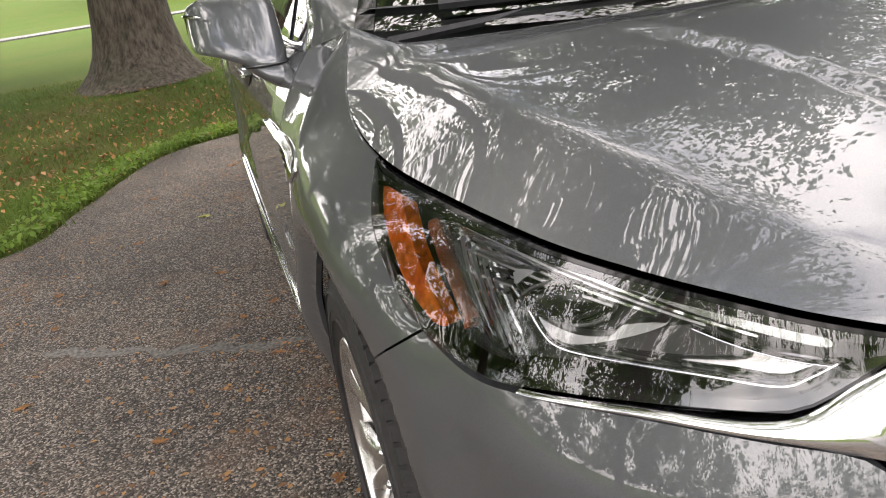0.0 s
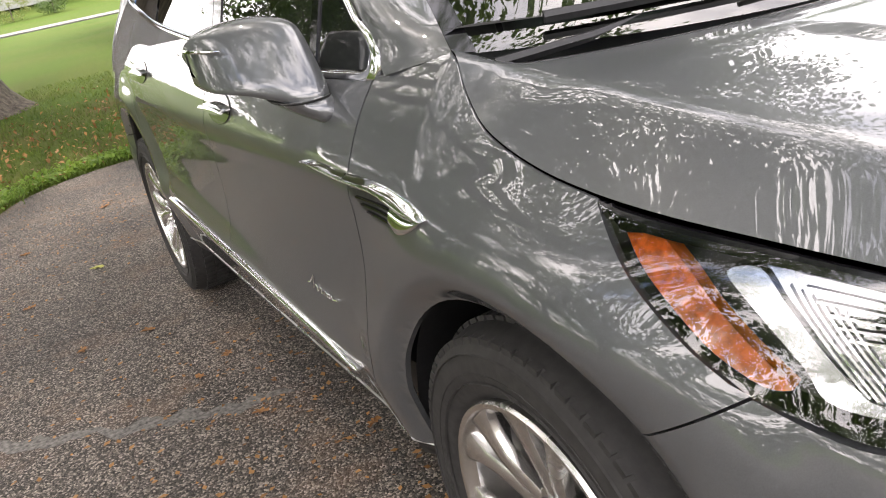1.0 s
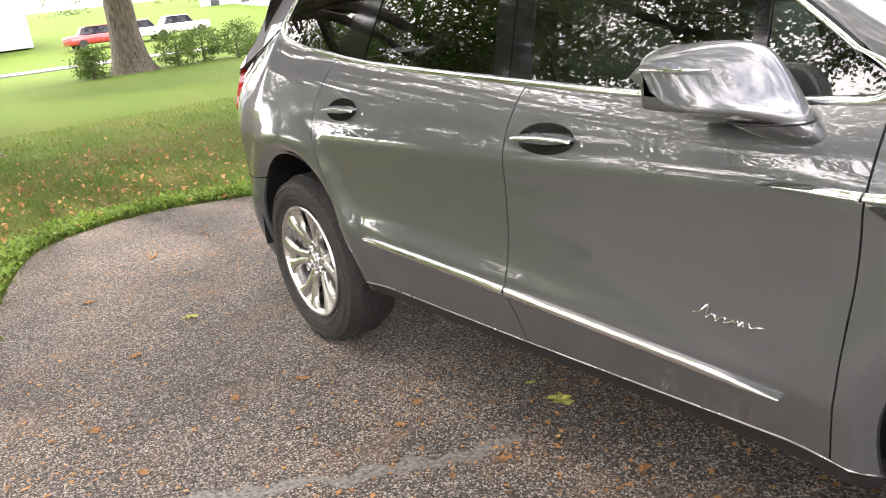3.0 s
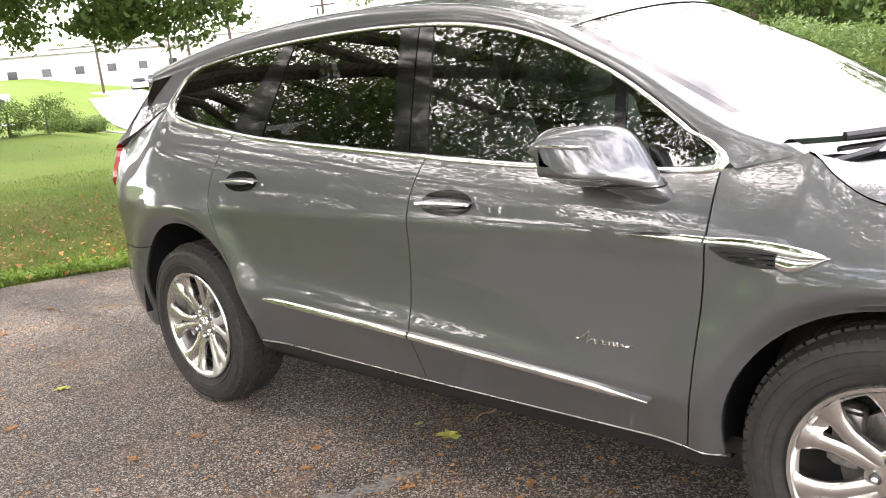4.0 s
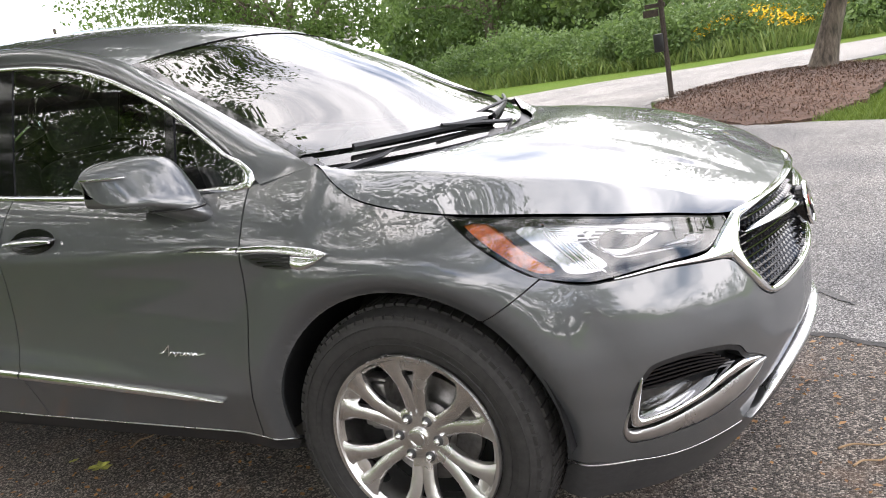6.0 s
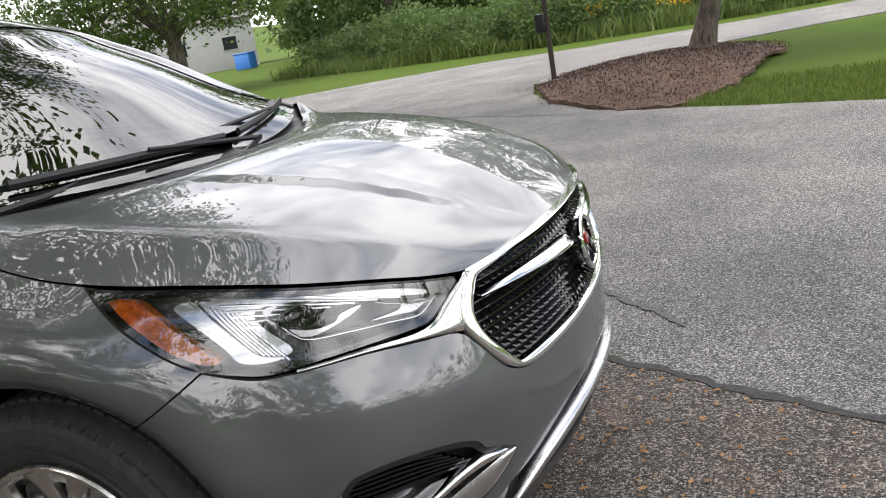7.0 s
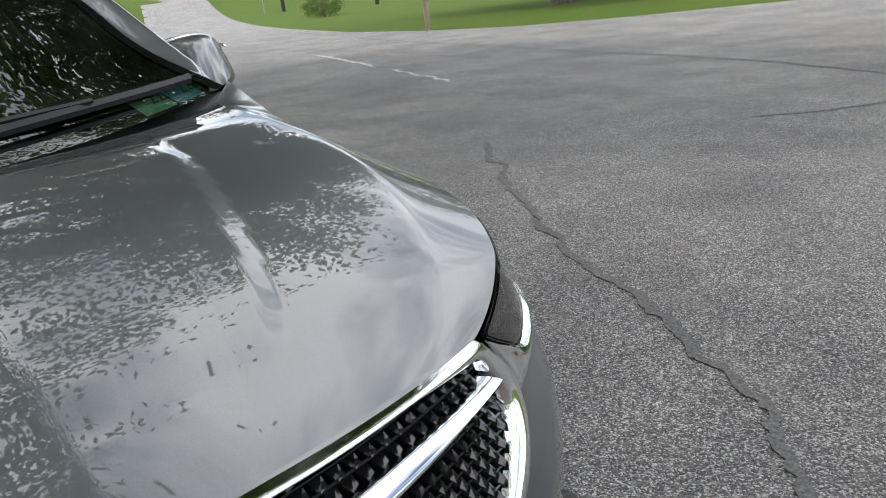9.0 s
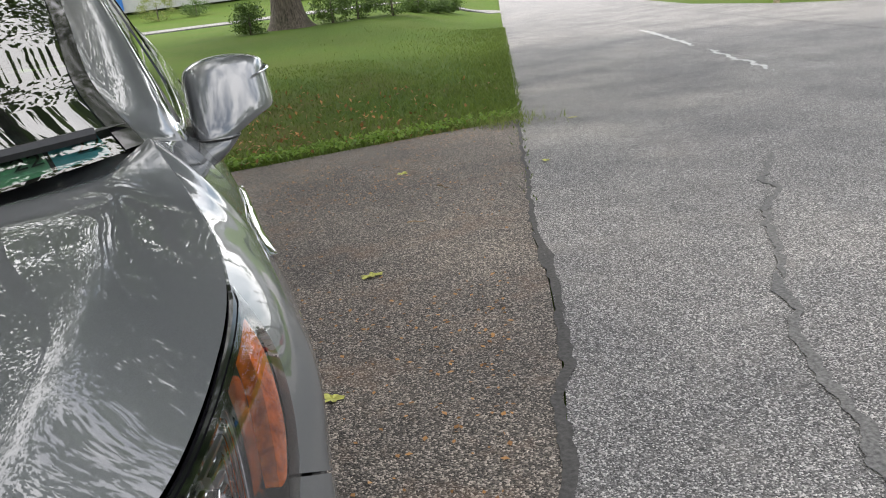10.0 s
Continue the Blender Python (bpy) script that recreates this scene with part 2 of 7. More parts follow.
def panel_data(poly, fn, du=0.04, dv=0.04, lift=0.0, thick=0.012, flat_in=0.0):
    """Cuts the outline poly, in the plane (u, v), into small faces and lays them onto the surface fn(u, v, lift), with edges turned in."""
    loops = poly if isinstance(poly[0], list) else [poly]
    bm = bmesh.new()
    edges = []
    for loop in loops:
        vs = [bm.verts.new((u, v, 0)) for k, (u, v) in enumerate(loop) if math.dist((u, v), loop[k - 1]) > 1e-5]
        edges += [bm.edges.new((a, b)) for a, b in zip(vs, vs[1:] + vs[:1])]
    bmesh.ops.triangle_fill(bm, edges=edges, use_beauty=True, normal=(0, 0, 1))
    us, vv = [q[0] for loop in loops for q in loop], [q[1] for loop in loops for q in loop]
    for axis, lo, hi, step_ in ((0, min(us), max(us), du), (1, min(vv), max(vv), dv)):
        for k in range(1, int((hi - lo) / step_) + 1):
            c = lo + k * step_
            if c > hi - 1e-4:
                break
            co, no = ((c, 0, 0), (1, 0, 0)) if axis == 0 else ((0, c, 0), (0, 1, 0))
            bmesh.ops.bisect_plane(bm, geom=bm.verts[:] + bm.edges[:] + bm.faces[:], plane_co=co, plane_no=no, dist=1e-5)
    bmesh.ops.remove_doubles(bm, verts=bm.verts[:], dist=1e-5)
    bm.verts.index_update()
    uv = [(v.co.x, v.co.y) for v in bm.verts]
    faces = [tuple(v.index for v in f.verts) for f in bm.faces]
    border = [(e.verts[0].index, e.verts[1].index, e.link_faces[0]) for e in bm.edges if len(e.link_faces) == 1]
    border = [(a, b) if next((l.vert.index, l.link_loop_next.vert.index) for l in f.loops if {l.vert.index, l.link_loop_next.vert.index} == {a, b}) == (a, b) else (b, a) for a, b, f in border]
    bm.free()
    e = 1e-3
    verts, normals = [], []
    for u, v in uv:
        p = Vector(fn(u, v, lift))
        n = (Vector(fn(u + e, v, lift)) - Vector(fn(u - e, v, lift))).cross(Vector(fn(u, v + e, lift)) - Vector(fn(u, v - e, lift))).normalized()
        if n.dot(Vector(fn(u, v, lift + 0.01)) - p) < 0:
            n = -n
        verts.append(p)
        normals.append(n)
    a, b, c = (verts[i] for i in faces[0][:3])
    if (b - a).cross(c - a).dot(normals[faces[0][0]]) < 0:
        faces = [tuple(reversed(f)) for f in faces]
        border = [(j, i) for i, j in border]
    # the rim
    if thick:
        for i, j in border:
            k = len(verts)
            pi, pj = verts[i], verts[j]
            qi, qj = Vector(fn(*uv[i], lift - thick)), Vector(fn(*uv[j], lift - thick))
            n = (pi - pj).cross(qi - pi)
            n = (n if n.length else normals[i]).normalized()
            verts += [pi, pj, qj, qi]
            normals += [n] * 4
            faces.append((k + 1, k, k + 3, k + 2))
    return verts, faces, normals


def panel(name, poly, fn, mat, parents, du=0.04, dv=0.04, lift=0.0, thick=0.012, label=""):
    """The same panel on the right-hand side and, mirrored, on the left-hand side."""
    d = panel_data(poly, fn, du, dv, lift, thick)
    right, left = parents if isinstance(parents, tuple) else (parents, parents)
    return make(name, d[0], d[1], mat, right, label, d[2]), make(name, *mirrored(d[0], d[1])[:2], mat, left, label, mirrored(*d)[2])


def sheet_data(fn, nu, nv, lift=0.0):
    """A grid over (u, v) in 0..1 with true normals."""
    e, verts, normals = 1e-3, [], []
    for i in range(nu + 1):
        for j in range(nv + 1):
            u, v = i / nu, j / nv
            verts.append(Vector(fn(u, v)))
            n = (Vector(fn(u + e, v)) - Vector(fn(u - e, v))).cross(Vector(fn(u, v + e)) - Vector(fn(u, v - e)))
            normals.append(n.normalized() if n.length > 1e-12 else Vector((0, 0, 1)))
    faces = [(i * (nv + 1) + j, (i + 1) * (nv + 1) + j, (i + 1) * (nv + 1) + j + 1, i * (nv + 1) + j + 1) for i in range(nu) for j in range(nv)]
    return verts, faces, normals


def tube(points, radius, sides=8, closed=False, squash=1.0):
    """A bmesh tube along points; radius may be a list."""
    bm = bmesh.new()
    p = [Vector(q) for q in points]
    rings = []
    for i, q in enumerate(p):
        a, b = p[max(i - 1, 0)], p[min(i + 1, len(p) - 1)]
        if closed:
            a, b = p[i - 1], p[(i + 1) % len(p)]
        t = (b - a).normalized()
        up = Vector((0, 0, 1)) if abs(t.z) < 0.9 else Vector((1, 0, 0))
        s = t.cross(up).normalized()
        o = s.cross(t)
        r = radius[i] if isinstance(radius, (list, tuple)) else radius
        rings.append([bm.verts.new(q + (s * math.cos(k) + o * math.sin(k) * squash) * r) for k in np.arange(sides) * 2 * math.pi / sides])
    for i in range(len(rings) if closed else len(rings) - 1):
        a, b = rings[i], rings[(i + 1) % len(rings)]
        for k in range(sides):
            bm.faces.new((a[k], a[(k + 1) % sides], b[(k + 1) % sides], b[k]))
    if not closed:
        bm.faces.new(list(reversed(rings[0])))
        bm.faces.new(rings[-1])
    bmesh.ops.recalc_face_normals(bm, faces=bm.faces[:])
    return bm


def box(size, at=(0, 0, 0), bevel=0.0, turn=(0, 0, 0), segments=2):
    bm = bmesh.new()
    bmesh.ops.create_cube(bm, size=1, matrix=pose(*at, *turn) @ Matrix.Diagonal((*size, 1)))
    if bevel:
        bmesh.ops.bevel(bm, geom=bm.edges[:], offset=bevel, segments=segments, affect="EDGES", profile=0.5)
    return bm


def joined(*bms):
    out = bmesh.new()
    for b in bms:
        me = bpy.data.meshes.new("tmp")
        b.to_mesh(me)
        b.free()
        out.from_mesh(me)
        bpy.data.meshes.remove(me)
    return out


def spun(profile, axis_y=True, steps=48, at=(0, 0, 0)):
    """A ring turned about the y axis: profile of (radius, y), closed."""
    bm = bmesh.new()
    rings = []
    for k in range(steps):
        a = 2 * math.pi * k / steps
        rings.append([bm.verts.new((at[0] + r * math.cos(a), at[1] + y, at[2] + r * math.sin(a))) for r, y in profile])
    n = len(profile)
    for k in range(steps):
        a, b = rings[k], rings[(k + 1) % steps]
        for i in range(n):
            bm.faces.new((a[i], a[(i + 1) % n], b[(i + 1) % n], b[i]))
    bmesh.ops.recalc_face_normals(bm, faces=bm.faces[:])
    return bm




def resampled(line, n, closed=False):
    """n + 1 evenly spaced points along a line."""
    p = np.array(list(line) + ([line[0]] if closed else []), float)
    d = np.r_[0, np.cumsum(np.linalg.norm(np.diff(p, axis=0), axis=1))]
    t = np.linspace(0, d[-1], n + 1)[: n if closed else n + 1]
    return np.stack([np.interp(t, d, p[:, k]) for k in range(p.shape[1])], 1)


def loft(a, b, fn, lift=0.0, crown=0.006, depth=0.012, n=50, across=7, closed=False, sgn=1, skew=1.0):
    """A rounded moulding between two lines of (u, v) on the surface fn."""
    a, b = resampled(a, n, closed), resampled(b, n, closed)
    bm = bmesh.new()
    rows = []
    for p, q in zip(a, b):
        row = [(p, lift - depth)] + [(p + (q - p) * t, lift + crown * math.sqrt(max(4 * t ** skew * (1 - t ** skew), 0))) for t in np.linspace(0, 1, across)] + [(q, lift - depth)]
        rows.append([bm.verts.new((x, y * sgn, z)) for x, y, z in (fn(float(w[0]), float(w[1]), l) for w, l in row)])
    for i in range(len(rows) if closed else len(rows) - 1):
        p, q = rows[i], rows[(i + 1) % len(rows)]
        for k in range(len(p) - 1):
            bm.faces.new((p[k], p[k + 1], q[k + 1], q[k]))
    if not closed:
        bm.faces.new(rows[0])
        bm.faces.new(rows[-1])
    bmesh.ops.recalc_face_normals(bm, faces=bm.faces[:])
    mid = len(rows) // 2
    f = rows[mid][across // 2 + 1].link_faces[0]
    f.normal_update()
    if f.normal.y * sgn > 0 and abs(f.normal.y) > 0.2:
        bmesh.ops.reverse_faces(bm, faces=bm.faces[:])
    return bm


def moulding(name, a, b, fn, mat, parents, label="", **k):
    """A rounded moulding on the right-hand and the left-hand side."""
    right, left = parents if isinstance(parents, tuple) else (parents, parents)
    part(name, loft(a, b, fn, **k), mat, right, label, sharp=62)
    part(name, loft(a, b, fn, sgn=-1, **k), mat, left, label, sharp=62)


def offset_lines(line, half):
    """Two lines beside a line of (u, v), half apart each way; half may be a list."""
    p = np.array(line, float)
    t = np.gradient(p, axis=0)
    t /= np.linalg.norm(t, axis=1)[:, None] + 1e-12
    n = np.stack([-t[:, 1], t[:, 0]], 1) * (np.array(half)[:, None] if isinstance(half, (list, tuple)) else half)
    return [tuple(q) for q in p - n], [tuple(q) for q in p + n]


# ---------------------------------------------------------------- the car: its surfaces
# x runs forward along the car from the front axle, the car's middle is y = 0
def spline(xs, ys):
    """A smooth curve through points (monotone cubic): returns f(x)."""
    xs, ys = np.array(xs, float), np.array(ys, float)
    h, d = np.diff(xs), np.diff(ys) / np.diff(xs)
    m = np.r_[d[0], [0 if a * b <= 0 else 2 * a * b / (a + b) for a, b in zip(d[:-1], d[1:])], d[-1]]

    def f(x):
        x = min(max(x, xs[0]), xs[-1])
        i = min(int(np.searchsorted(xs, x, side="right")) - 1, len(h) - 1)
        t = (x - xs[i]) / h[i]
        return float(ys[i] * (1 + 2 * t) * (1 - t) ** 2 + h[i] * m[i] * t * (1 - t) ** 2
                     + ys[i + 1] * t * t * (3 - 2 * t) - h[i] * m[i + 1] * t * t * (1 - t))
    return f


def step(a, b, x):
    t = min(max((x - a) / (b - a), 0.0), 1.0)
    return t * t * (3 - 2 * t)


# the outline of the body in plan, from the middle of the tail round the side to the middle of the nose
PLAN = [(-4.16, 0.0), (-4.15, 0.25), (-4.11, 0.5), (-4.02, 0.70), (-3.86, 0.83), (-3.6, 0.905), (-3.3, 0.94), (-2.9, 0.95), (-2.2, 0.952),
        (-1.5, 0.953), (-0.8, 0.952), (-0.3, 0.955), (0.0, 0.957), (0.22, 0.942), (0.42, 0.893), (0.60, 0.812), (0.74, 0.69), (0.84, 0.54),
        (0.905, 0.36), (0.94, 0.18), (0.95, 0.0)]
_k = np.r_[0, np.cumsum([math.dist(a, b) for a, b in zip(PLAN, PLAN[1:])])]
_k -= _k[12]
S_TAIL, S_NOSE = float(_k[0]), float(_k[-1])


def natural(xs, ys):
    """A natural cubic spline and its slope."""
    xs, ys = np.array(xs, float), np.array(ys, float)
    n, h = len(xs), np.diff(xs)
    a, r = np.zeros((n, n)), np.zeros(n)
    a[0, 0] = a[-1, -1] = 1
    for i in range(1, n - 1):
        a[i, i - 1:i + 2] = h[i - 1], 2 * (h[i - 1] + h[i]), h[i]
        r[i] = 6 * ((ys[i + 1] - ys[i]) / h[i] - (ys[i] - ys[i - 1]) / h[i - 1])
    m = np.linalg.solve(a, r)

    def f(x):
        i = min(max(int(np.searchsorted(xs, x)) - 1, 0), n - 2)
        p, q = (xs[i + 1] - x) / h[i], (x - xs[i]) / h[i]
        y = p * ys[i] + q * ys[i + 1] + ((p ** 3 - p) * m[i] + (q ** 3 - q) * m[i + 1]) * h[i] ** 2 / 6
        d = (ys[i + 1] - ys[i]) / h[i] + (-(3 * p * p - 1) * m[i] + (3 * q * q - 1) * m[i + 1]) * h[i] / 6
        return float(y), float(d)
    return f


plan_x, plan_w = natural(_k, [p[0] for p in PLAN]), natural(_k, [p[1] for p in PLAN])

belt = spline([-3.95, -3.6, -3.37, -3.28, -2.79, -2.47, -1.6, -1.04, -0.64, -0.3], [1.25, 1.35, 1.43, 1.39, 1.31, 1.27, 1.2, 1.163, 1.15, 1.165])
narrow = spline([-4.1, -3.95, -3.4, -2.8, -2.0, -1.2, -0.6, -0.3], [0.16, 0.085, 0.03, 0.006, 0.0, 0.002, 0.012, 0.025])


def glass_w(x, z):
    """Half width of the greenhouse."""
    return 0.848 - 0.37 * (z - 1.18) - 0.12 * max(z - 1.18, 0) ** 2 - narrow(x)


top_z = spline([S_TAIL, -4.6, -4.05, -3.62, -3.37, -3.28, -2.79, -2.47, -1.6, -1.04, -0.64, -0.45, -0.33, -0.25, -0.18, -0.1, 0.0, 0.1, 0.2, 0.3, 0.42, 0.55, 0.65, 0.8, 0.93, 1.03, 1.12, S_NOSE],
               [1.2, 1.2, 1.25, 1.35, 1.43, 1.39, 1.31, 1.27, 1.2, 1.163, 1.15, 1.15, 1.168, 1.188, 1.134, 1.086, 1.058, 1.039, 1.026, 1.016, 1.005, 0.99, 0.976, 0.952, 0.922, 0.904, 0.898, 0.915])
side_low = spline([0.15, 0.25, 0.33, 0.40, 0.48, 0.56, 0.62, 0.70, 0.80, 0.90, 0.97, 1.03, 1.1], [-0.16, -0.10, -0.062, -0.042, -0.022, -0.004, 0.0, -0.006, -0.012, -0.012, -0.008, -0.012, -0.02])
nose_low = spline([0.12, 0.20, 0.27, 0.33, 0.45, 0.55, 0.62, 0.70, 0.80, 0.90, 1.0, 1.1], [-0.17, -0.11, -0.055, -0.015, 0.03, 0.042, 0.04, 0.028, 0.006, -0.02, -0.05, -0.10])
tail_low = spline([0.2, 0.35, 0.5, 0.7, 0.9, 1.1, 1.3], [-0.08, -0.01, 0.02, 0.0, 0.01, 0.0, -0.06])
roll_w = spline([-0.45, -0.25, -0.17, -0.1, 0.0, 0.1, 0.18, 0.3, 0.4, 0.53, 0.65, 0.8], [0.102, 0.163, 0.137, 0.115, 0.101, 0.092, 0.088, 0.081, 0.067, 0.041, 0.016, -0.004])
roll_top = spline([-0.6, -0.45, -0.25, -0.18, -0.1, 0.0, 0.1, 0.2, 0.3, 0.42, 0.55, 0.65, 0.8], [1.148, 1.152, 1.190, 1.140, 1.090, 1.062, 1.042, 1.029, 1.019, 1.008, 0.994, 0.979, 0.957])
roll_z = spline([-0.6, -0.3, 0.0, 0.2, 0.6], [0.975, 0.905, 0.865, 0.845, 0.8])


def body_off(s, z):
    a, b = step(0.28, 0.75, s), step(-3.5, -4.1, s)
    off = (1 - a) * (1 - b) * side_low(min(z, 1.03)) + a * nose_low(z) + b * tail_low(z)
    top, base = top_z(s), roll_z(s)
    if s < -0.45:
        k = max(plan_w(s)[0] - 0.012 - glass_w(max(s, -4.0), top), 0) * (1 - step(-3.9, -4.3, s))
    else:
        k, top = roll_w(s), roll_top(s)
    if z > base:
        off -= k * ((z - base) / max(top - base, 0.02)) ** 1.85
    # the doors swell out along the chrome moulding and tuck in below it
    if -2.75 < s < -0.3:
        line = 0.64 - 0.0618 * (s + 2.41)
        off += 0.017 * math.exp(-((z - line) / (0.055 if z > line else 0.10)) ** 2) * step(-2.75, -2.3, s) * step(-0.3, -0.75, s)
    # the flared lips round the wheels
    for cx, cz, r, w in ((0.0, 0.397, 0.445, 0.058), (-3.1, 0.40, 0.50, 0.065)):
        d = math.hypot(s - cx, z - cz)
        if d < r + w + 0.15:
            off += 0.034 * math.sin(1.5708 * max(0.0, (d - r) / w)) - 0.014 if d < r + w else 0.020 * (1 - step(r + w, r + w + 0.15, d))
    # the bumper swells out to a soft crease below the lamps
    if 0.2 < s < 1.15:
        knee = 0.775 - 0.16 * (s - 0.46)
        k = (0.87 - z) / (0.87 - knee) if z > knee else (z - 0.50) / (knee - 0.50)
        k = min(max(k, 0.0), 1.0)
        off += 0.019 * (k - 0.12 * k ** 6) * step(0.28, 0.50, s) * step(1.12, 0.95, s)
    # and runs flatter across the nose
    if s > 0.95:
        off -= 0.016 * step(0.95, 1.35, s) * step(0.34, 0.48, z) * step(0.80, 0.62, z)
    return off


def body(s, z, lift=0.0):
    """The point of the right-hand body side at the way s along its outline and height z."""
    (x, dx), (w, dw) = plan_x(s), plan_w(s)
    n = math.hypot(dx, dw)
    o = body_off(s, z) + lift
    return (x - dw / n * o, -(w + dx / n * o), z)


def house(x, z, lift=0.0):
    """The greenhouse side."""
    return (x, -(glass_w(x, z) + lift), z)


def arc(cx, cz, r, a0, a1, n=18):
    return [(cx + r * math.cos(radians(a)), cz + r * math.sin(radians(a))) for a in np.linspace(a0, a1, n)]


def inset(poly, d):
    """A closed outline moved inward by d (d < 0: outward)."""
    p = [np.array(q, float) for q in poly]
    area = sum(a[0] * b[1] - b[0] * a[1] for a, b in zip(p, p[1:] + p[:1]))
    out = []
    for i, q in enumerate(p):
        a, b = q - p[i - 1], p[(i + 1) % len(p)] - q
        n = a / (np.linalg.norm(a) + 1e-9) + b / (np.linalg.norm(b) + 1e-9)
        n /= np.linalg.norm(n) + 1e-9
        k = np.array([-n[1], n[0]]) * (1 if area > 0 else -1)
        out.append(tuple(q + k * d))
    return out


def ring(outer, inner):
    """The band between two closed outlines."""
    return [list(outer), list(inner)]


def band(line, lo, hi):
    """An outline from a line of (u, v), between v + lo and v + hi."""
    return [(u, v + lo) for u, v in line] + [(u, v + hi) for u, v in reversed(line)]


car = tagged(empty("car"), "dark grey metallic crossover with chrome trim, parked on the driveway", "car")


def whole(name, poly, fn, mat, label="", du=0.04, dv=0.04, lift=0.0, thick=0.012):
    return both_halves(name, panel_data(poly, fn, du, dv, lift, thick), mat, label)


def both_halves(name, d, mat, label="", parent=None):
    m = mirrored(*d)
    n = len(d[0])
    return make(name, list(d[0]) + m[0], list(d[1]) + [tuple(i + n for i in f) for f in m[1]], mat, parent or car, label, list(d[2]) + m[2])


# outlines on the body side, as (way along the side, height)
F_ARCH, R_ARCH = (0.0, 0.397, 0.445), (-3.1, 0.40, 0.50)
door_front = smoothed([(-0.45, 1.15), (-0.452, 1.01), (-0.465, 0.85), (-0.48, 0.72), (-0.50, 0.55), (-0.535, 0.385)], 4)
door_mid = smoothed([(-1.50, belt(-1.5)), (-1.515, 1.13), (-1.53, 1.03), (-1.54, 0.84), (-1.558, 0.59), (-1.555, 0.39)], 4)
door_back = smoothed([(-2.70, belt(-2.70)), (-2.745, 1.21), (-2.775, 1.10), (-2.77, 0.97), (-2.65, 0.72), (-2.575, 0.54), (-2.53, 0.41)], 4)
hood_line = [(s, top_z(s)) for s in np.r_[np.linspace(-0.25, 0.0, 9), np.linspace(0.05, 1.03, 20)]]
lamp_back = smoothed([(0.193, 1.0225), (0.24, 0.985), (0.301, 0.936), (0.375, 0.884), (0.438, 0.849)], 3)
GAP = 0.0026
shift = lambda line, dx, dz=0.0: [(a + dx, b + dz) for a, b in line]

fender = (shift(door_front, GAP) + [(-0.43, 0.362)] + arc(*F_ARCH, 183, 53, 26) + shift([(0.281, 0.756), (0.438, 0.852)], -0.0005, 0.0005)
          + shift(lamp_back[::-1][1:], -0.004, 0.0) + shift([p for p in hood_line[::-1] if p[0] < 0.18], 0, -0.004) + [(-0.33, 1.165)])
panel("front_fender", fender, body, PAINT, car, 0.016, 0.016, label="grey metallic front wing")
f_door = shift(door_front, -GAP) + shift(door_mid[::-1], GAP) + [(x, belt(x) - 0.004) for x in np.linspace(-1.45, -0.5, 12)]
fd_r, fd_l = panel("front_door", f_door, body, PAINT, car, 0.05, 0.02)
r_door = shift(door_mid, -GAP) + shift(door_back[::-1], GAP) + [(x, belt(x) - 0.004) for x in np.linspace(-2.65, -1.55, 12)]
rd_r, rd_l = panel("rear_door", r_door, body, PAINT, car, 0.05, 0.02)
quarter = (shift(door_back, -GAP) + [(-2.55, 0.40)] + arc(*R_ARCH, 0, 134, 26) + [(-3.7, 0.745), (-3.99, 0.74), (-3.985, 1.22)]
           + [(x, top_z(x) - 0.003) for x in (-3.85, -3.7, -3.6, -3.5, -3.42, -3.37, -3.33, -3.28, -3.2, -3.0, -2.85)])
panel("rear_quarter_panel", quarter, body, PAINT, car, 0.022, 0.022)
whole("rear_bumper", arc(*R_ARCH, 135, 184, 10) + [(-3.62, 0.30), (S_TAIL, 0.30), (S_TAIL, 0.735), (-3.7, 0.738)], body, PAINT, du=0.06, dv=0.05)
whole("tailgate", [(-3.995, 0.745), (S_TAIL, 0.745), (S_TAIL, 1.2), (-4.32, 1.2), (-4.32, 1.04), (-3.995, 1.04)], body, PAINT, du=0.06, dv=0.05)
panel("tail_lamp", smoothed([(-3.99, 1.06), (-4.02, 1.19), (-4.05, 1.235), (-4.2, 1.2), (-4.3, 1.12), (-4.28, 1.06), (-4.1, 1.03)], 4, True), body, RED_LENS, car, 0.04, 0.04, lift=0.022, thick=0.03, label="red tail lamp")

# bumper with its openings
FOG_OUT = smoothed([(0.648, 0.578), (0.622, 0.54), (0.600, 0.46), (0.590, 0.425), (0.600, 0.392), (0.625, 0.382), (0.68, 0.384), (0.74, 0.391), (0.828, 0.399), (0.896, 0.417), (0.956, 0.438), (1.0, 0.468), (1.035, 0.498), (0.99, 0.530), (0.945, 0.55), (0.92, 0.578), (0.86, 0.600), (0.765, 0.612), (0.68, 0.604)], 4, True)
RING_LOW = [(1.545, 0.653), (1.3, 0.651), (1.17, 0.651), (1.105, 0.658), (1.06, 0.678), (1.027, 0.706), (0.982, 0.766), (0.946, 0.801), (0.872, 0.813), (0.745, 0.826), (0.617, 0.8245)]
lamp_low = smoothed([(0.617, 0.826), (0.56, 0.824), (0.509, 0.832), (0.4395, 0.8520)], 3)
bumper = (arc(*F_ARCH, 51.5, -13, 22) + [(0.456, 0.335), (0.61, 0.322), (0.778, 0.314), (0.97, 0.328), (0.995, 0.36), (1.01, 0.42), (1.141, 0.452), (1.3, 0.488), (1.545, 0.505)]
          + [(a, b - 0.003) for a, b in smoothed(RING_LOW, 3)] + [(a, b - 0.003) for a, b in lamp_low[1:]] + [(0.2822, 0.7545)])
near = min(range(len(bumper)), key=lambda k: math.dist(bumper[k], (0.6, 0.32)))
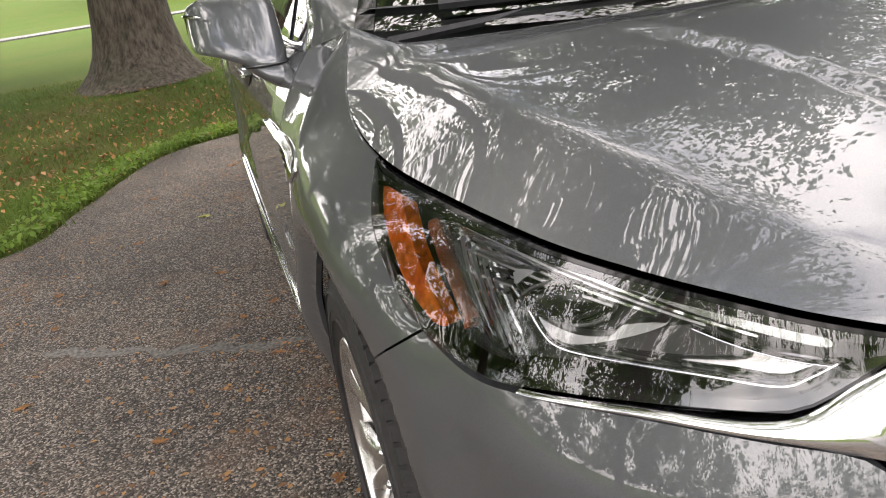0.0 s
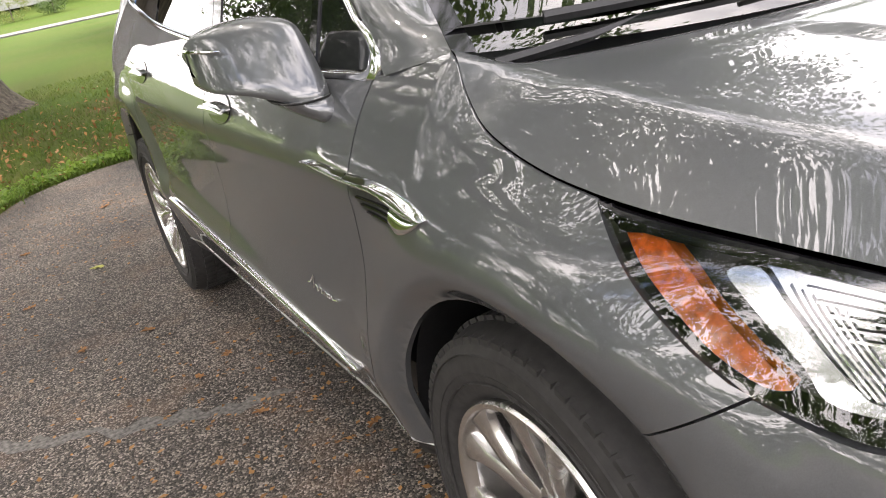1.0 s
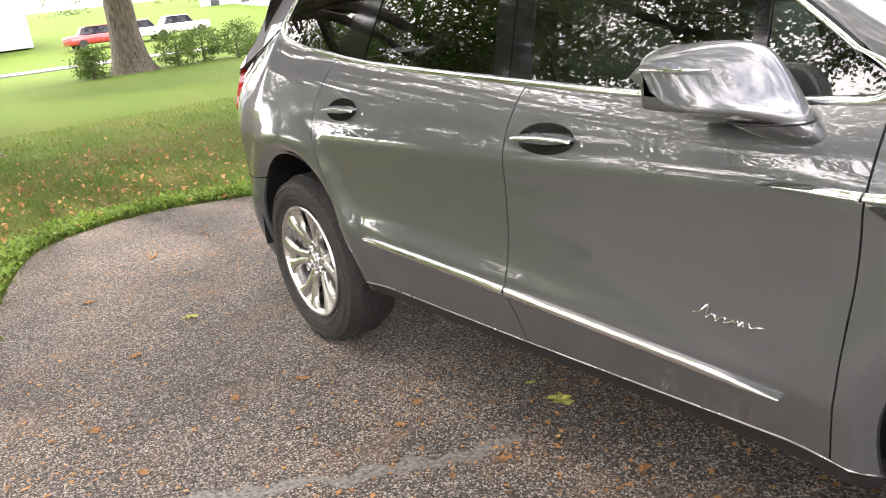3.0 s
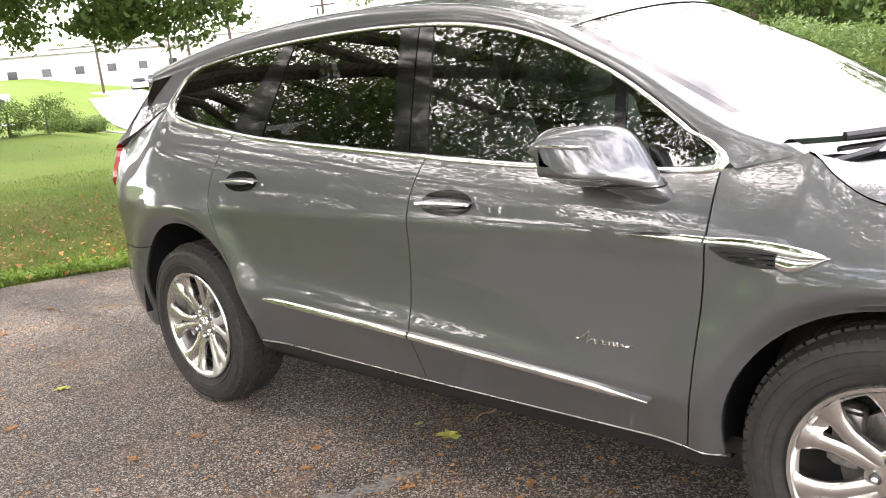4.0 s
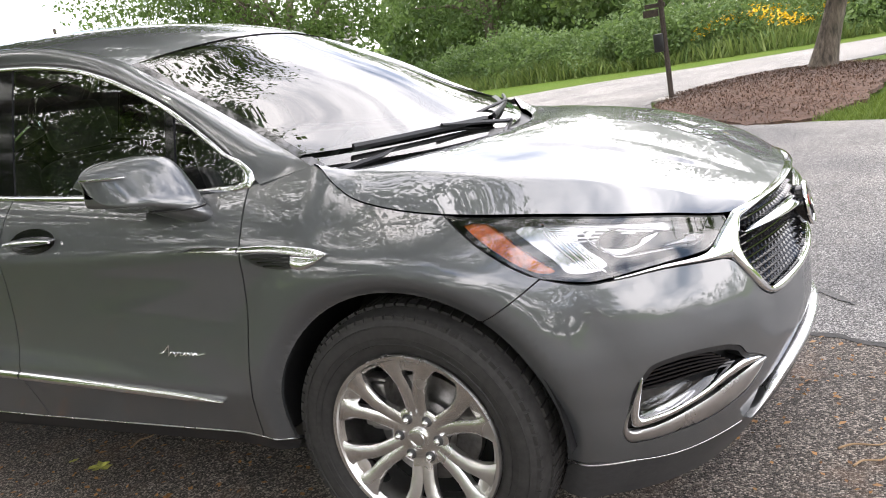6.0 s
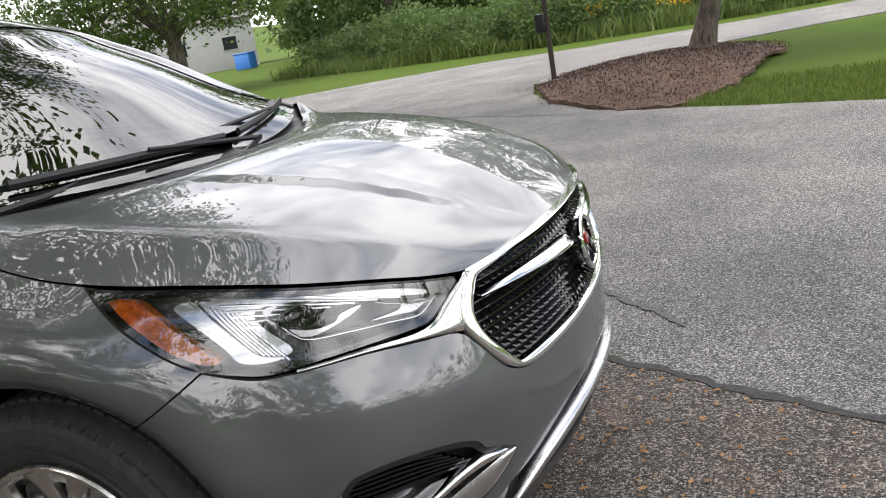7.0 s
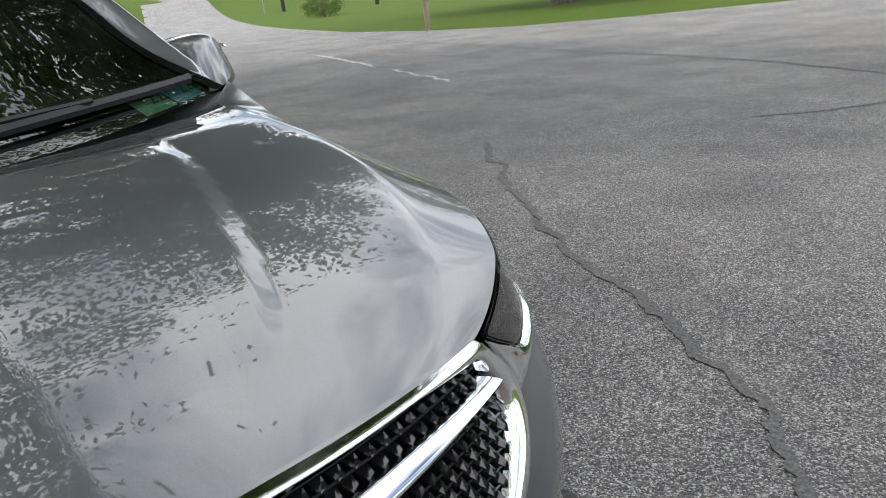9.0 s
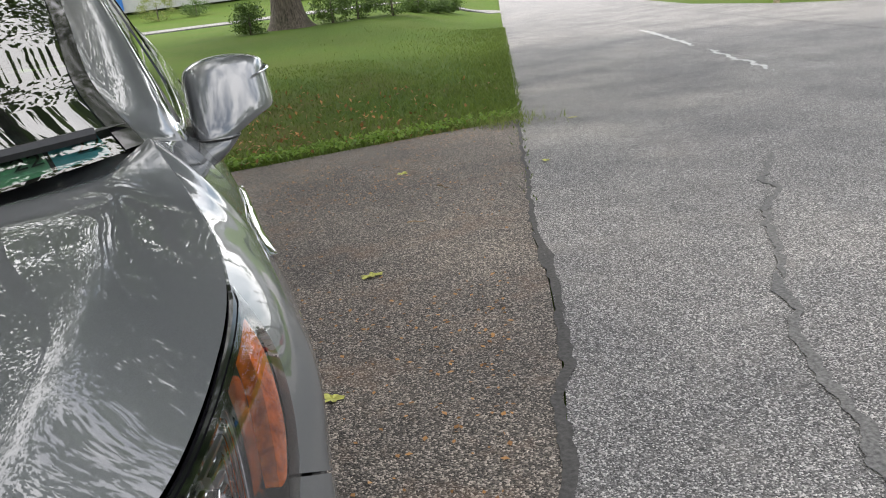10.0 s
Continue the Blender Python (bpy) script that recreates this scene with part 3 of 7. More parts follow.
whole("front_bumper", ring(bumper[near:] + bumper[:near], FOG_OUT), body, PAINT, "grey metallic front bumper", 0.02, 0.02)
whole("lower_valance", arc(*F_ARCH, -14, -26, 4) + [(0.5, 0.165), (0.9, 0.165), (1.545, 0.18), (1.545, 0.37), (1.0, 0.345), (0.97, 0.316), (0.778, 0.304), (0.61, 0.312), (0.456, 0.324)], body, VALANCE, "dark grey lower valance", 0.03, 0.03, lift=-0.003)
moulding("skid_plate", smoothed([(0.975, 0.338), (1.06, 0.372), (1.15, 0.402), (1.3, 0.425), (1.545, 0.435)], 5), smoothed([(0.985, 0.348), (1.05, 0.398), (1.13, 0.436), (1.3, 0.462), (1.545, 0.472)], 5), body, SATIN, car, "satin silver skid plate", lift=0.010, crown=0.014, depth=0.03, n=40)
whole("lower_intake", [(1.0, 0.34), (1.0, 0.44), (1.14, 0.46), (1.545, 0.515), (1.545, 0.37), (1.2, 0.35)], body, BLACK, "black lower intake", 0.05, 0.05, lift=-0.03)
for k in range(5):
    zz = 0.462 + 0.012 * k
    whole("intake_bar", [(1.16 + 0.06 * k, zz), (1.545, zz), (1.545, zz + 0.004), (1.16 + 0.06 * k, zz + 0.004)], body, GLOSS_BLACK, lift=-0.012, thick=0.02)
moulding("bumper_moulding", *offset_lines(smoothed([(0.436, 0.328), (0.61, 0.317), (0.778, 0.309), (0.975, 0.324)], 5), 0.003), body, SATIN, car, "thin satin moulding", lift=0.0, crown=0.002)

# fog lamp pockets
panel("fog_pocket", inset(FOG_OUT, 0.004), body, BLACK, car, 0.04, 0.04, lift=-0.055, thick=0.0, label="black fog lamp pocket")
TRIM_LOW = smoothed([(0.640, 0.572), (0.616, 0.50), (0.612, 0.446), (0.626, 0.433), (0.67, 0.440), (0.72, 0.453), (0.812, 0.480), (0.90, 0.508), (0.965, 0.513), (1.004, 0.514)], 4)
TRIM_HIGH = smoothed([(0.648, 0.582), (0.636, 0.50), (0.632, 0.466), (0.642, 0.456), (0.68, 0.462), (0.72, 0.470), (0.812, 0.499), (0.87, 0.524), (0.93, 0.536), (0.99, 0.524)], 4)
LIP_LOW = smoothed([(0.616, 0.50), (0.594, 0.45), (0.591, 0.418), (0.602, 0.392), (0.627, 0.383), (0.68, 0.385), (0.74, 0.392), (0.828, 0.400), (0.896, 0.418), (0.956, 0.439), (1.0, 0.469), (1.03, 0.498)], 4)
LIP_HIGH = smoothed([(0.618, 0.505), (0.604, 0.45), (0.603, 0.432), (0.616, 0.420), (0.64, 0.420), (0.68, 0.426), (0.74, 0.442), (0.828, 0.464), (0.896, 0.486), (0.956, 0.499), (1.0, 0.506), (1.028, 0.505)], 4)
moulding("fog_trim", TRIM_LOW, TRIM_HIGH, body, CHROME, car, "chrome L-shaped fog lamp trim", lift=0.001, crown=0.008, depth=0.03, n=60)
moulding("fog_lip", LIP_LOW, LIP_HIGH, body, SATIN, car, "satin silver lip below the fog lamp", lift=-0.002, crown=0.006, depth=0.02, n=60)
panel("fog_surround", ring(inset(FOG_OUT, 0.001), inset(FOG_OUT, 0.014)), body, BLACK, car, 0.03, 0.03, lift=-0.004, thick=0.05, label="black fog lamp surround")
for k in range(6):
    zz = 0.536 + 0.0105 * k
    a, b = 0.645 + 0.012 * max(k - 3, 0), 0.928 - 0.016 * k
    panel("fog_slat", band([(s, zz + 0.018 * math.sin((s - a) / (b - a) * 2.6) - 0.022 * (s - a) / (b - a)) for s in np.linspace(a, b, 9)], -0.0024, 0.0024), body, GLOSS_BLACK, car, lift=-0.012, thick=0.02)
panel("fog_lamp", smoothed([(0.645, 0.468), (0.64, 0.52), (0.70, 0.522), (0.79, 0.515), (0.77, 0.482), (0.72, 0.462)], 4, True), body, REFLECTOR, car, lift=-0.035, thick=0.02, label="clear fog lamp")
panel("fog_lens", smoothed([(0.643, 0.462), (0.64, 0.525), (0.75, 0.522), (0.91, 0.515), (0.87, 0.486), (0.785, 0.46), (0.70, 0.454)], 4, True), body, LENS, car, lift=-0.014, thick=0.0)

# headlamps
LAMP = lamp_back[::-1] + [(s, top_z(s) - 0.007) for s in np.linspace(0.24, 0.985, 18)] + smoothed([(0.99, 0.893), (0.94, 0.862), (0.886, 0.838), (0.80, 0.8365), (0.745, 0.8355), (0.66, 0.832), (0.617, 0.828), (0.56, 0.826), (0.509, 0.834)], 3)
lamp_r, lamp_l = panel("headlamp", LAMP, body, BLACK, car, 0.04, 0.03, lift=-0.05, thick=0.0, label="headlamp with amber marker and clear lens")
lamps = (lamp_r, lamp_l)
panel("lamp_wall", ring(LAMP, inset(LAMP, 0.013)), body, GLOSS_BLACK, lamps, 0.04, 0.03, lift=0.001, thick=0.05)
panel("lens", inset(LAMP, 0.004), body, LENS, lamps, 0.025, 0.02, lift=0.0035, thick=0.0)
under = lambda pts, d=0.022: [(s, min(z, top_z(s) - d)) for s, z in pts]
panel("amber_marker", smoothed(under([(0.238, 1.008), (0.262, 1.010), (0.304, 0.994), (0.352, 0.964), (0.388, 0.932), (0.428, 0.900), (0.468, 0.871), (0.478, 0.862), (0.446, 0.860), (0.392, 0.884), (0.334, 0.926), (0.278, 0.970)], 0.010), 4, True), body, AMBER, lamps, 0.03, 0.02, lift=-0.008, thick=0.02, label="amber side marker")
bowl = smoothed(under([(0.425, 0.975), (0.45, 0.985), (0.53, 0.98), (0.60, 0.97), (0.66, 0.960), (0.72, 0.948), (0.78, 0.934), (0.84, 0.918), (0.893, 0.902), (0.926, 0.890), (0.92, 0.883), (0.852, 0.899), (0.772, 0.918), (0.698, 0.930), (0.624, 0.939), (0.57, 0.939), (0.55, 0.926), (0.57, 0.898), (0.604, 0.870), (0.615, 0.853), (0.59, 0.848), (0.55, 0.859), (0.503, 0.90), (0.462, 0.941), (0.43, 0.965)]), 4, True)
panel("reflector", bowl, body, REFLECTOR, lamps, 0.02, 0.012, lift=-0.028, thick=0.02, label="bright ribbed reflector bowl")
panel("side_reflector", smoothed(under([(0.392, 0.966), (0.43, 0.972), (0.462, 0.941), (0.503, 0.90), (0.55, 0.859), (0.60, 0.849), (0.56, 0.845), (0.51, 0.853), (0.486, 0.880), (0.452, 0.911), (0.416, 0.942)]), 4, True), body, REFLECTOR, lamps, 0.02, 0.012, lift=-0.016, thick=0.02)
panel("bezel", smoothed([(0.57, 0.934), (0.604, 0.940), (0.577, 0.922), (0.59, 0.905), (0.63, 0.891), (0.671, 0.884), (0.711, 0.888), (0.725, 0.90), (0.772, 0.906), (0.738, 0.891), (0.671, 0.874), (0.637, 0.878), (0.60, 0.894)], 3, True), body, SATIN, lamps, 0.02, 0.012, lift=-0.018, thick=0.015)
panel("grey_housing", smoothed([(0.664, 0.874), (0.731, 0.889), (0.798, 0.902), (0.832, 0.893), (0.859, 0.881), (0.852, 0.876), (0.805, 0.872), (0.731, 0.872)], 4, True), body, DARK_ALLOY, lamps, 0.02, 0.012, lift=-0.03, thick=0.01)
panel("low_reflector", smoothed([(0.862, 0.882), (0.918, 0.874), (0.899, 0.865), (0.879, 0.861), (0.839, 0.866), (0.785, 0.870), (0.848, 0.873)], 4, True), body, SATIN, lamps, 0.02, 0.012, lift=-0.024, thick=0.008)
moulding("daylight_strip", *offset_lines(smoothed([(0.575, 0.922), (0.604, 0.902), (0.624, 0.884), (0.651, 0.870), (0.731, 0.866), (0.812, 0.861), (0.879, 0.854), (0.905, 0.862), (0.93, 0.874)], 5), 0.0032), body, CHROME, lamps, lift=-0.016, crown=0.004, depth=0.01, n=44)
moulding("upper_strip", *offset_lines(smoothed([(0.798, 0.905), (0.832, 0.893), (0.859, 0.885), (0.893, 0.877), (0.926, 0.872)], 4), 0.0016), body, CHROME, lamps, lift=-0.014, crown=0.002, depth=0.006, n=20)
for k in range(7):
    zz = 0.012 * k
    panel("reflector_rib", band(under([(s, 0.984 - zz * (1 - (s - 0.44) / 0.55) - 0.105 * ((s - 0.42) / 0.5) ** 1.35) for s in np.linspace(0.455 + 0.012 * k, 0.86 - 0.05 * k, 12)], 0.026), -0.0013, 0.0013), body, (CHROME, SATIN)[k % 2], lamps, lift=-0.022, thick=0.01)
for k in range(6):
    panel("reflector_flute", band([(0.462 + 0.012 * k + 0.085 * q, 0.955 - 0.004 * k - 0.095 * q ** 0.9) for q in np.linspace(0.0, 1.0, 8)], -0.002, 0.002), body, (SATIN, CHROME)[k % 2], lamps, lift=-0.021, thick=0.01)
for side, lamp in ((1, lamp_r), (-1, lamp_l)):
    p, q = Vector(body(0.648, 0.909, -0.03)), Vector(body(0.648, 0.909, 0.0))
    n = (q - p).normalized()
    n = (n + Vector((0.5, 0, 0))).normalized()
    bm = bmesh.new()
    m = Matrix.Translation(p) @ n.to_track_quat("Z", "Y").to_matrix().to_4x4()
    bmesh.ops.create_uvsphere(bm, u_segments=20, v_segments=10, radius=0.026, matrix=m @ Matrix.Diagonal((1.9, 0.9, 0.55, 1)))
    if side < 0:
        bmesh.ops.transform(bm, matrix=Matrix.Diagonal((1, -1, 1, 1)), verts=bm.verts[:])
        bmesh.ops.reverse_faces(bm, faces=bm.faces[:])
    part("projector", bm, GLOSS_BLACK, lamp, "dark projector lens")
    ringpts = [m @ Vector((0.052 * math.cos(a), 0.026 * math.sin(a), 0.004)) for a in np.linspace(0, 2 * math.pi, 28, endpoint=False)]
    part("projector_bezel", tube([(x, y * side, z) for x, y, z in ringpts], 0.003, 6, True), DARK_ALLOY, lamp)

# chrome strip under the lamp, grille and its ring
G_IN = smoothed([(1.545, 0.672), (1.3, 0.672), (1.12, 0.676), (1.081, 0.689), (1.047, 0.726), (1.010, 0.776), (1.004, 0.827), (1.044, 0.886)], 3) + [(1.2, 0.9025), (1.4, 0.9055), (1.545, 0.9065)]
G_OUT = smoothed([(1.545, 0.653), (1.3, 0.651), (1.17, 0.651), (1.105, 0.659), (1.06, 0.679), (1.027, 0.706), (0.985, 0.762), (0.965, 0.80), (0.968, 0.845), (1.02, 0.905)], 3) + [(1.2, 0.908), (1.4, 0.911), (1.545, 0.912)]
part("grille_ring", joined(loft(G_OUT, G_IN, body, 0.004, 0.008, 0.04, 90), loft(G_OUT, G_IN, body, 0.004, 0.008, 0.04, 90, sgn=-1)), CHROME, car, "chrome grille surround", sharp=62)
moulding("lamp_chrome_strip", smoothed([(0.617, 0.831), (0.745, 0.836), (0.879, 0.833), (0.94, 0.862), (1.015, 0.903)], 4), smoothed([(0.617, 0.8265), (0.745, 0.828), (0.872, 0.815), (0.946, 0.803), (0.966, 0.803), (0.975, 0.845), (1.0, 0.885)], 4), body, CHROME, car, "chrome strip below the headlamp", lift=0.004, crown=0.008, depth=0.02, n=60)
grille = whole("grille", list(G_OUT), body, BLACK, "black mesh grille with chrome wing and round badge", 0.06, 0.05, lift=-0.05, thick=0.0)
mesh_v, mesh_f = [], []
inside = lambda q, poly: sum(((a[1] > q[1]) != (b[1] > q[1])) and (q[0] < (b[0] - a[0]) * (q[1] - a[1]) / (b[1] - a[1] + 1e-12) + a[0]) for a, b in zip(poly, poly[1:] + poly[:1])) % 2 == 1
for r in range(12):
    for c in range(22):
        s0, z0 = 1.005 + 0.0255 * c + 0.0127 * (r % 2), 0.682 + 0.0192 * r
        if not inside((s0 + 0.012, z0 + 0.008), inset(G_IN, 0.004)):
            continue
        k = len(mesh_v)
        pts = [(s0, z0, -0.03), (s0 + 0.0225, z0, -0.03), (s0 + 0.0225, z0 + 0.0145, -0.03), (s0, z0 + 0.0145, -0.03),
               (s0 + 0.004, z0 + 0.003, -0.004), (s0 + 0.0185, z0 + 0.003, 0.002), (s0 + 0.0225, z0 + 0.011, -0.012), (s0 + 0.002, z0 + 0.011, -0.014)]
        mesh_v += [body(min(a, S_NOSE), b, c_) for a, b, c_ in pts]
        mesh_f += [tuple(k + i for i in f) for f in ((4, 5, 6, 7), (0, 1, 5, 4), (1, 2, 6, 5), (2, 3, 7, 6), (3, 0, 4, 7))]
mv, mf, _ = mirrored(mesh_v, mesh_f)
make("grille_mesh", mesh_v + mv, mesh_f + [tuple(i + len(mesh_v) for i in f) for f in mf], GLOSS_BLACK, grille, "glossy black studded mesh", smooth=False)
for r in range(13):
    zz = 0.679 + 0.0192 * r - 0.0022
    s_in = next((s for s in np.linspace(0.99, 1.5, 200) if inside((s, zz), G_IN)), None)
    if s_in is None:
        continue
    both_halves("mesh_rail", panel_data([(s_in, zz - 0.0018), (1.545, zz - 0.0018), (1.545, zz + 0.0018), (s_in, zz + 0.0018)], body, 0.08, 0.01, -0.012, 0.02), GLOSS_BLACK, parent=grille)
moulding("wing_bar", smoothed([(1.025, 0.853), (1.12, 0.855), (1.28, 0.853), (1.47, 0.843)], 5), smoothed([(1.025, 0.8495), (1.12, 0.842), (1.28, 0.829), (1.47, 0.813)], 5), body, CHROME, grille, "chrome wing bar", lift=0.008, crown=0.013, depth=0.03, across=9, skew=2.0)
nose = Vector(body(S_NOSE, 0.80, 0.02))
tilt = Matrix.Translation(nose) @ pose(0, 0, 0, 0, -8, 0)
badge_ring = [tilt @ Vector((0.008, 0.061 * math.cos(a), 0.064 * math.sin(a))) for a in np.linspace(0, 2 * math.pi, 40, endpoint=False)]
badge = part("badge", tube(badge_ring, 0.0075, 8, True), CHROME, grille, "round chrome badge ring")
bm = bmesh.new()
bmesh.ops.create_cone(bm, cap_ends=True, segments=40, radius1=0.060, radius2=0.058, depth=0.03, matrix=tilt @ pose(-0.012, 0, 0, 0, 90, 0))
part("badge_plate", bm, GLOSS_BLACK, badge)
SHIELD_RED = simple("shield_red", (0.35, 0.02, 0.02), 0.3, 0.0, 0.1, 60, 0, 1.0)
for k, (dy, dz, mat) in enumerate(((-0.026, 0.022, CHROME), (0.0, 0.0, CHROME), (0.026, -0.022, CHROME), (-0.024, 0.018, SHIELD_RED), (0.002, -0.004, GLOSS_BLACK), (0.028, -0.026, GLOSS_BLACK))):
    w, h, dx = (0.015, 0.030, 0.006) if k < 3 else (0.009, 0.019, 0.011)
    bm = bmesh.new()
    vs = [bm.verts.new(tilt @ Vector((dx, dy + a * w, dz + b * h))) for a, b in ((-1, 0.6), (1, 0.6), (1, -0.1), (0.1, -1.0), (-1, -0.1))]
    f = bm.faces.new(vs)
    ext = bmesh.ops.extrude_face_region(bm, geom=[f])
    bmesh.ops.translate(bm, verts=[v for v in ext["geom"] if isinstance(v, bmesh.types.BMVert)], vec=(0.005, 0, 0))
    bmesh.ops.recalc_face_normals(bm, faces=bm.faces[:])
    part("shield", bm, mat, badge)

# hood
h_edge = [Vector(body(s, top_z(s))) for s in np.linspace(-0.25, 1.03, 65)]
h_zc = spline([0, 0.05, 0.13, 0.25, 0.5, 0.75, 0.9, 1.0], [1.130, 1.147, 1.149, 1.136, 1.089, 1.009, 0.948, 0.908])
h_shoulder = spline([0, 0.2, 0.5, 0.8, 1.0], [0.90, 0.845, 0.82, 0.79, 0.80])
h_crease = spline([0, 0.28, 0.53, 0.8, 1.0], [0.52, 0.47, 0.42, 0.38, 0.36])


def hood(g, f):
    sgn, f = (1 if f >= 0.5 else -1), abs(2 * f - 1)
    t = min(max(g, 0), 1) * 64
    i = min(int(t), 63)
    e = h_edge[i].lerp(h_edge[i + 1], t - i)
    if g < 0 or g > 1:
        e = e + (h_edge[1] - h_edge[0] if g < 0 else h_edge[64] - h_edge[63]) * 64 * (g - min(max(g, 0), 1))
    xc = 0.05 + 0.875 * g
    x = xc + (e.x - xc) * f ** 2
    zc, f0 = h_zc(g), h_shoulder(g)
    # nearly level out to a shoulder, then falling to the edge
    w = (f - f0) / (1 - f0)
    z = zc - (zc - e.z) * (0.32 * f ** 2 + 0.68 * (w + math.sqrt(w * w + 0.012)) / 2.006)
    # spine along the middle and the raised field between two creases, both fading towards the nose
    z += 0.010 * max(0.0, 1 - f / 0.30) * step(0.25, 0.55, g) * step(1.0, 0.86, g)
    c = h_crease(g)
    z += 0.009 * min(max((c + 0.035 - f) / 0.045, 0.0), 1.0) * step(0.10, 0.30, g) * step(0.86, 0.70, g)
    return (x, e.y * f * sgn, z)


HU, HV = 72, 144
hv, hf, hn = sheet_data(hood, HU, HV)
hn = [n if n.z > 0 else -n for n in hn]
if (hv[hf[0][1]] - hv[hf[0][0]]).cross(hv[hf[0][2]] - hv[hf[0][0]]).z < 0:
    hf = [tuple(reversed(f)) for f in hf]
row = HV + 1
border = [j for j in range(row)] + [i * row + HV for i in range(1, HU + 1)] + [HU * row + j for j in range(HV - 1, -1, -1)] + [i * row for i in range(HU - 1, 0, -1)]
for a, b in zip(border, border[1:] + border[:1]):
    k = len(hv)
    pa, pb = hv[a], hv[b]
    dn = Vector((0, 0, -0.018))
    hv += [pa, pb, pb + dn, pa + dn]
    n = (pb - pa).cross(dn).normalized()
    n = n if n.dot(pa - Vector((0.4, 0, pa.z))) > 0 else -n
    hn += [n] * 4
    hf.append((k, k + 1, k + 2, k + 3))
make("hood", hv, hf, PAINT, car, "grey metallic hood with a spine and two creases", hn)

# greenhouse: pillars, roof, glass
U_LINE = smoothed([(-0.41, 1.152), (-0.56, 1.275), (-0.78, 1.418), (-0.98, 1.512), (-1.1, 1.558), (-1.25, 1.602), (-1.48, 1.642), (-1.8, 1.668), (-2.2, 1.674), (-2.7, 1.660), (-3.16, 1.618), (-3.62, 1.572)], 6)
V_LINE = smoothed([(-0.262, 0.775, 1.18), (-0.49, 0.695, 1.285), (-0.72, 0.662, 1.41), (-0.92, 0.63, 1.508), (-1.04, 0.614, 1.57), (-1.2, 0.602, 1.63), (-1.45, 0.592, 1.69), (-1.8, 0.582, 1.728), (-2.2, 0.576, 1.745), (-2.7, 0.566, 1.738), (-3.2, 0.556, 1.700), (-3.66, 0.54, 1.635)], 6)


def along(line, t):
    t = min(max(t, 0), 1) * (len(line) - 1)
    i = min(int(t), len(line) - 2)
    return Vector(line[i]).lerp(Vector(line[i + 1]), t - i)


U3 = [(x, -glass_w(x, z), z) for x, z in U_LINE]
V3 = [(x, -w, z) for x, w, z in V_LINE]


def cant(a, b):
    p, q = along(U3, a), along(V3, a)
    bulge = 0.022 * math.sin(math.pi * min(max(b, 0), 1)) * step(0, 0.05, a)
    return p.lerp(q, b) + Vector((0, -1, 1)).normalized() * bulge


def both_sheets(name, fn, nu, nv, mat, label="", parent=None, out=(0, -1, 0.6)):
    v, f, n = sheet_data(fn, nu, nv)
    n = [k if k.dot(Vector(out)) > 0 else -k for k in n]
    if (v[f[0][1]] - v[f[0][0]]).cross(v[f[0][2]] - v[f[0][0]]).dot(Vector(out)) < 0:
        f = [tuple(reversed(q)) for q in f]
    make(name, v, f, mat, parent or car, label, n)
    m = mirrored(v, f, n)
    make(name, m[0], m[1], mat, parent or car, label, m[2])


both_sheets("roof_side_rail", cant, 66, 10, PAINT, "grey metallic roof rail and windscreen pillar")
d_pillar = [(x, z + 0.002) for x, z in U_LINE if x < -3.15] + [(-3.635, 1.50), (-3.72, 1.39), (-3.97, 1.255), (-3.8, 1.293), (-3.62, 1.347), (-3.46, 1.41), (-3.385, 1.437), (-3.36, 1.46)]
panel("rear_pillar", d_pillar, house, PAINT, car, 0.04, 0.03)
i_top = min(range(len(V3)), key=lambda i: abs(V3[i][0] + 1.04))


def roof(a, b):
    t = (i_top + a * (len(V3) - 1 - i_top)) / (len(V3) - 1)
    q, f = along(V3, t), 2 * b - 1
    return (q.x + 0.10 * (1 - f * f) * step(0.4, 0.0, a) - 0.10 * (1 - f * f) * step(0.6, 1, a), -q.y * f, q.z + 0.055 * (1 - f * f) - 0.004 * abs(f) ** 8)


def up_sheet(name, fn, nu, nv, mat, label="", parent=None):
    v, f, n = sheet_data(fn, nu, nv)
    n = [k if k.z > 0 else -k for k in n]
    if (v[f[0][1]] - v[f[0][0]]).cross(v[f[0][2]] - v[f[0][0]]).z < 0:
        f = [tuple(reversed(q)) for q in f]
    return make(name, v, f, mat, parent or car, label, n)


up_sheet("roof", roof, 40, 24, PAINT, "grey metallic roof panel")


def screen(a, b):
    q, f = along(V3, a * i_top / (len(V3) - 1)), 2 * b - 1
    return (q.x + (0.255 - 0.155 * a) * (1 - f * f), -q.y * f, q.z - 0.004 + (0.055 * a - 0.045 * (1 - a) ** 3) * (1 - f * f))


windscreen = up_sheet("windscreen", screen, 30, 30, GLASS, "laminated windscreen reflecting the sky")
windscreen.visible_shadow = False
both_sheets("windscreen_edge", lambda a, b: Vector(screen(a, 0.022 * b)) + Vector((0.002, 0, 0.003)), 30, 2, GLOSS_BLACK, "black windscreen seal", windscreen, (0.5, 0, 1))

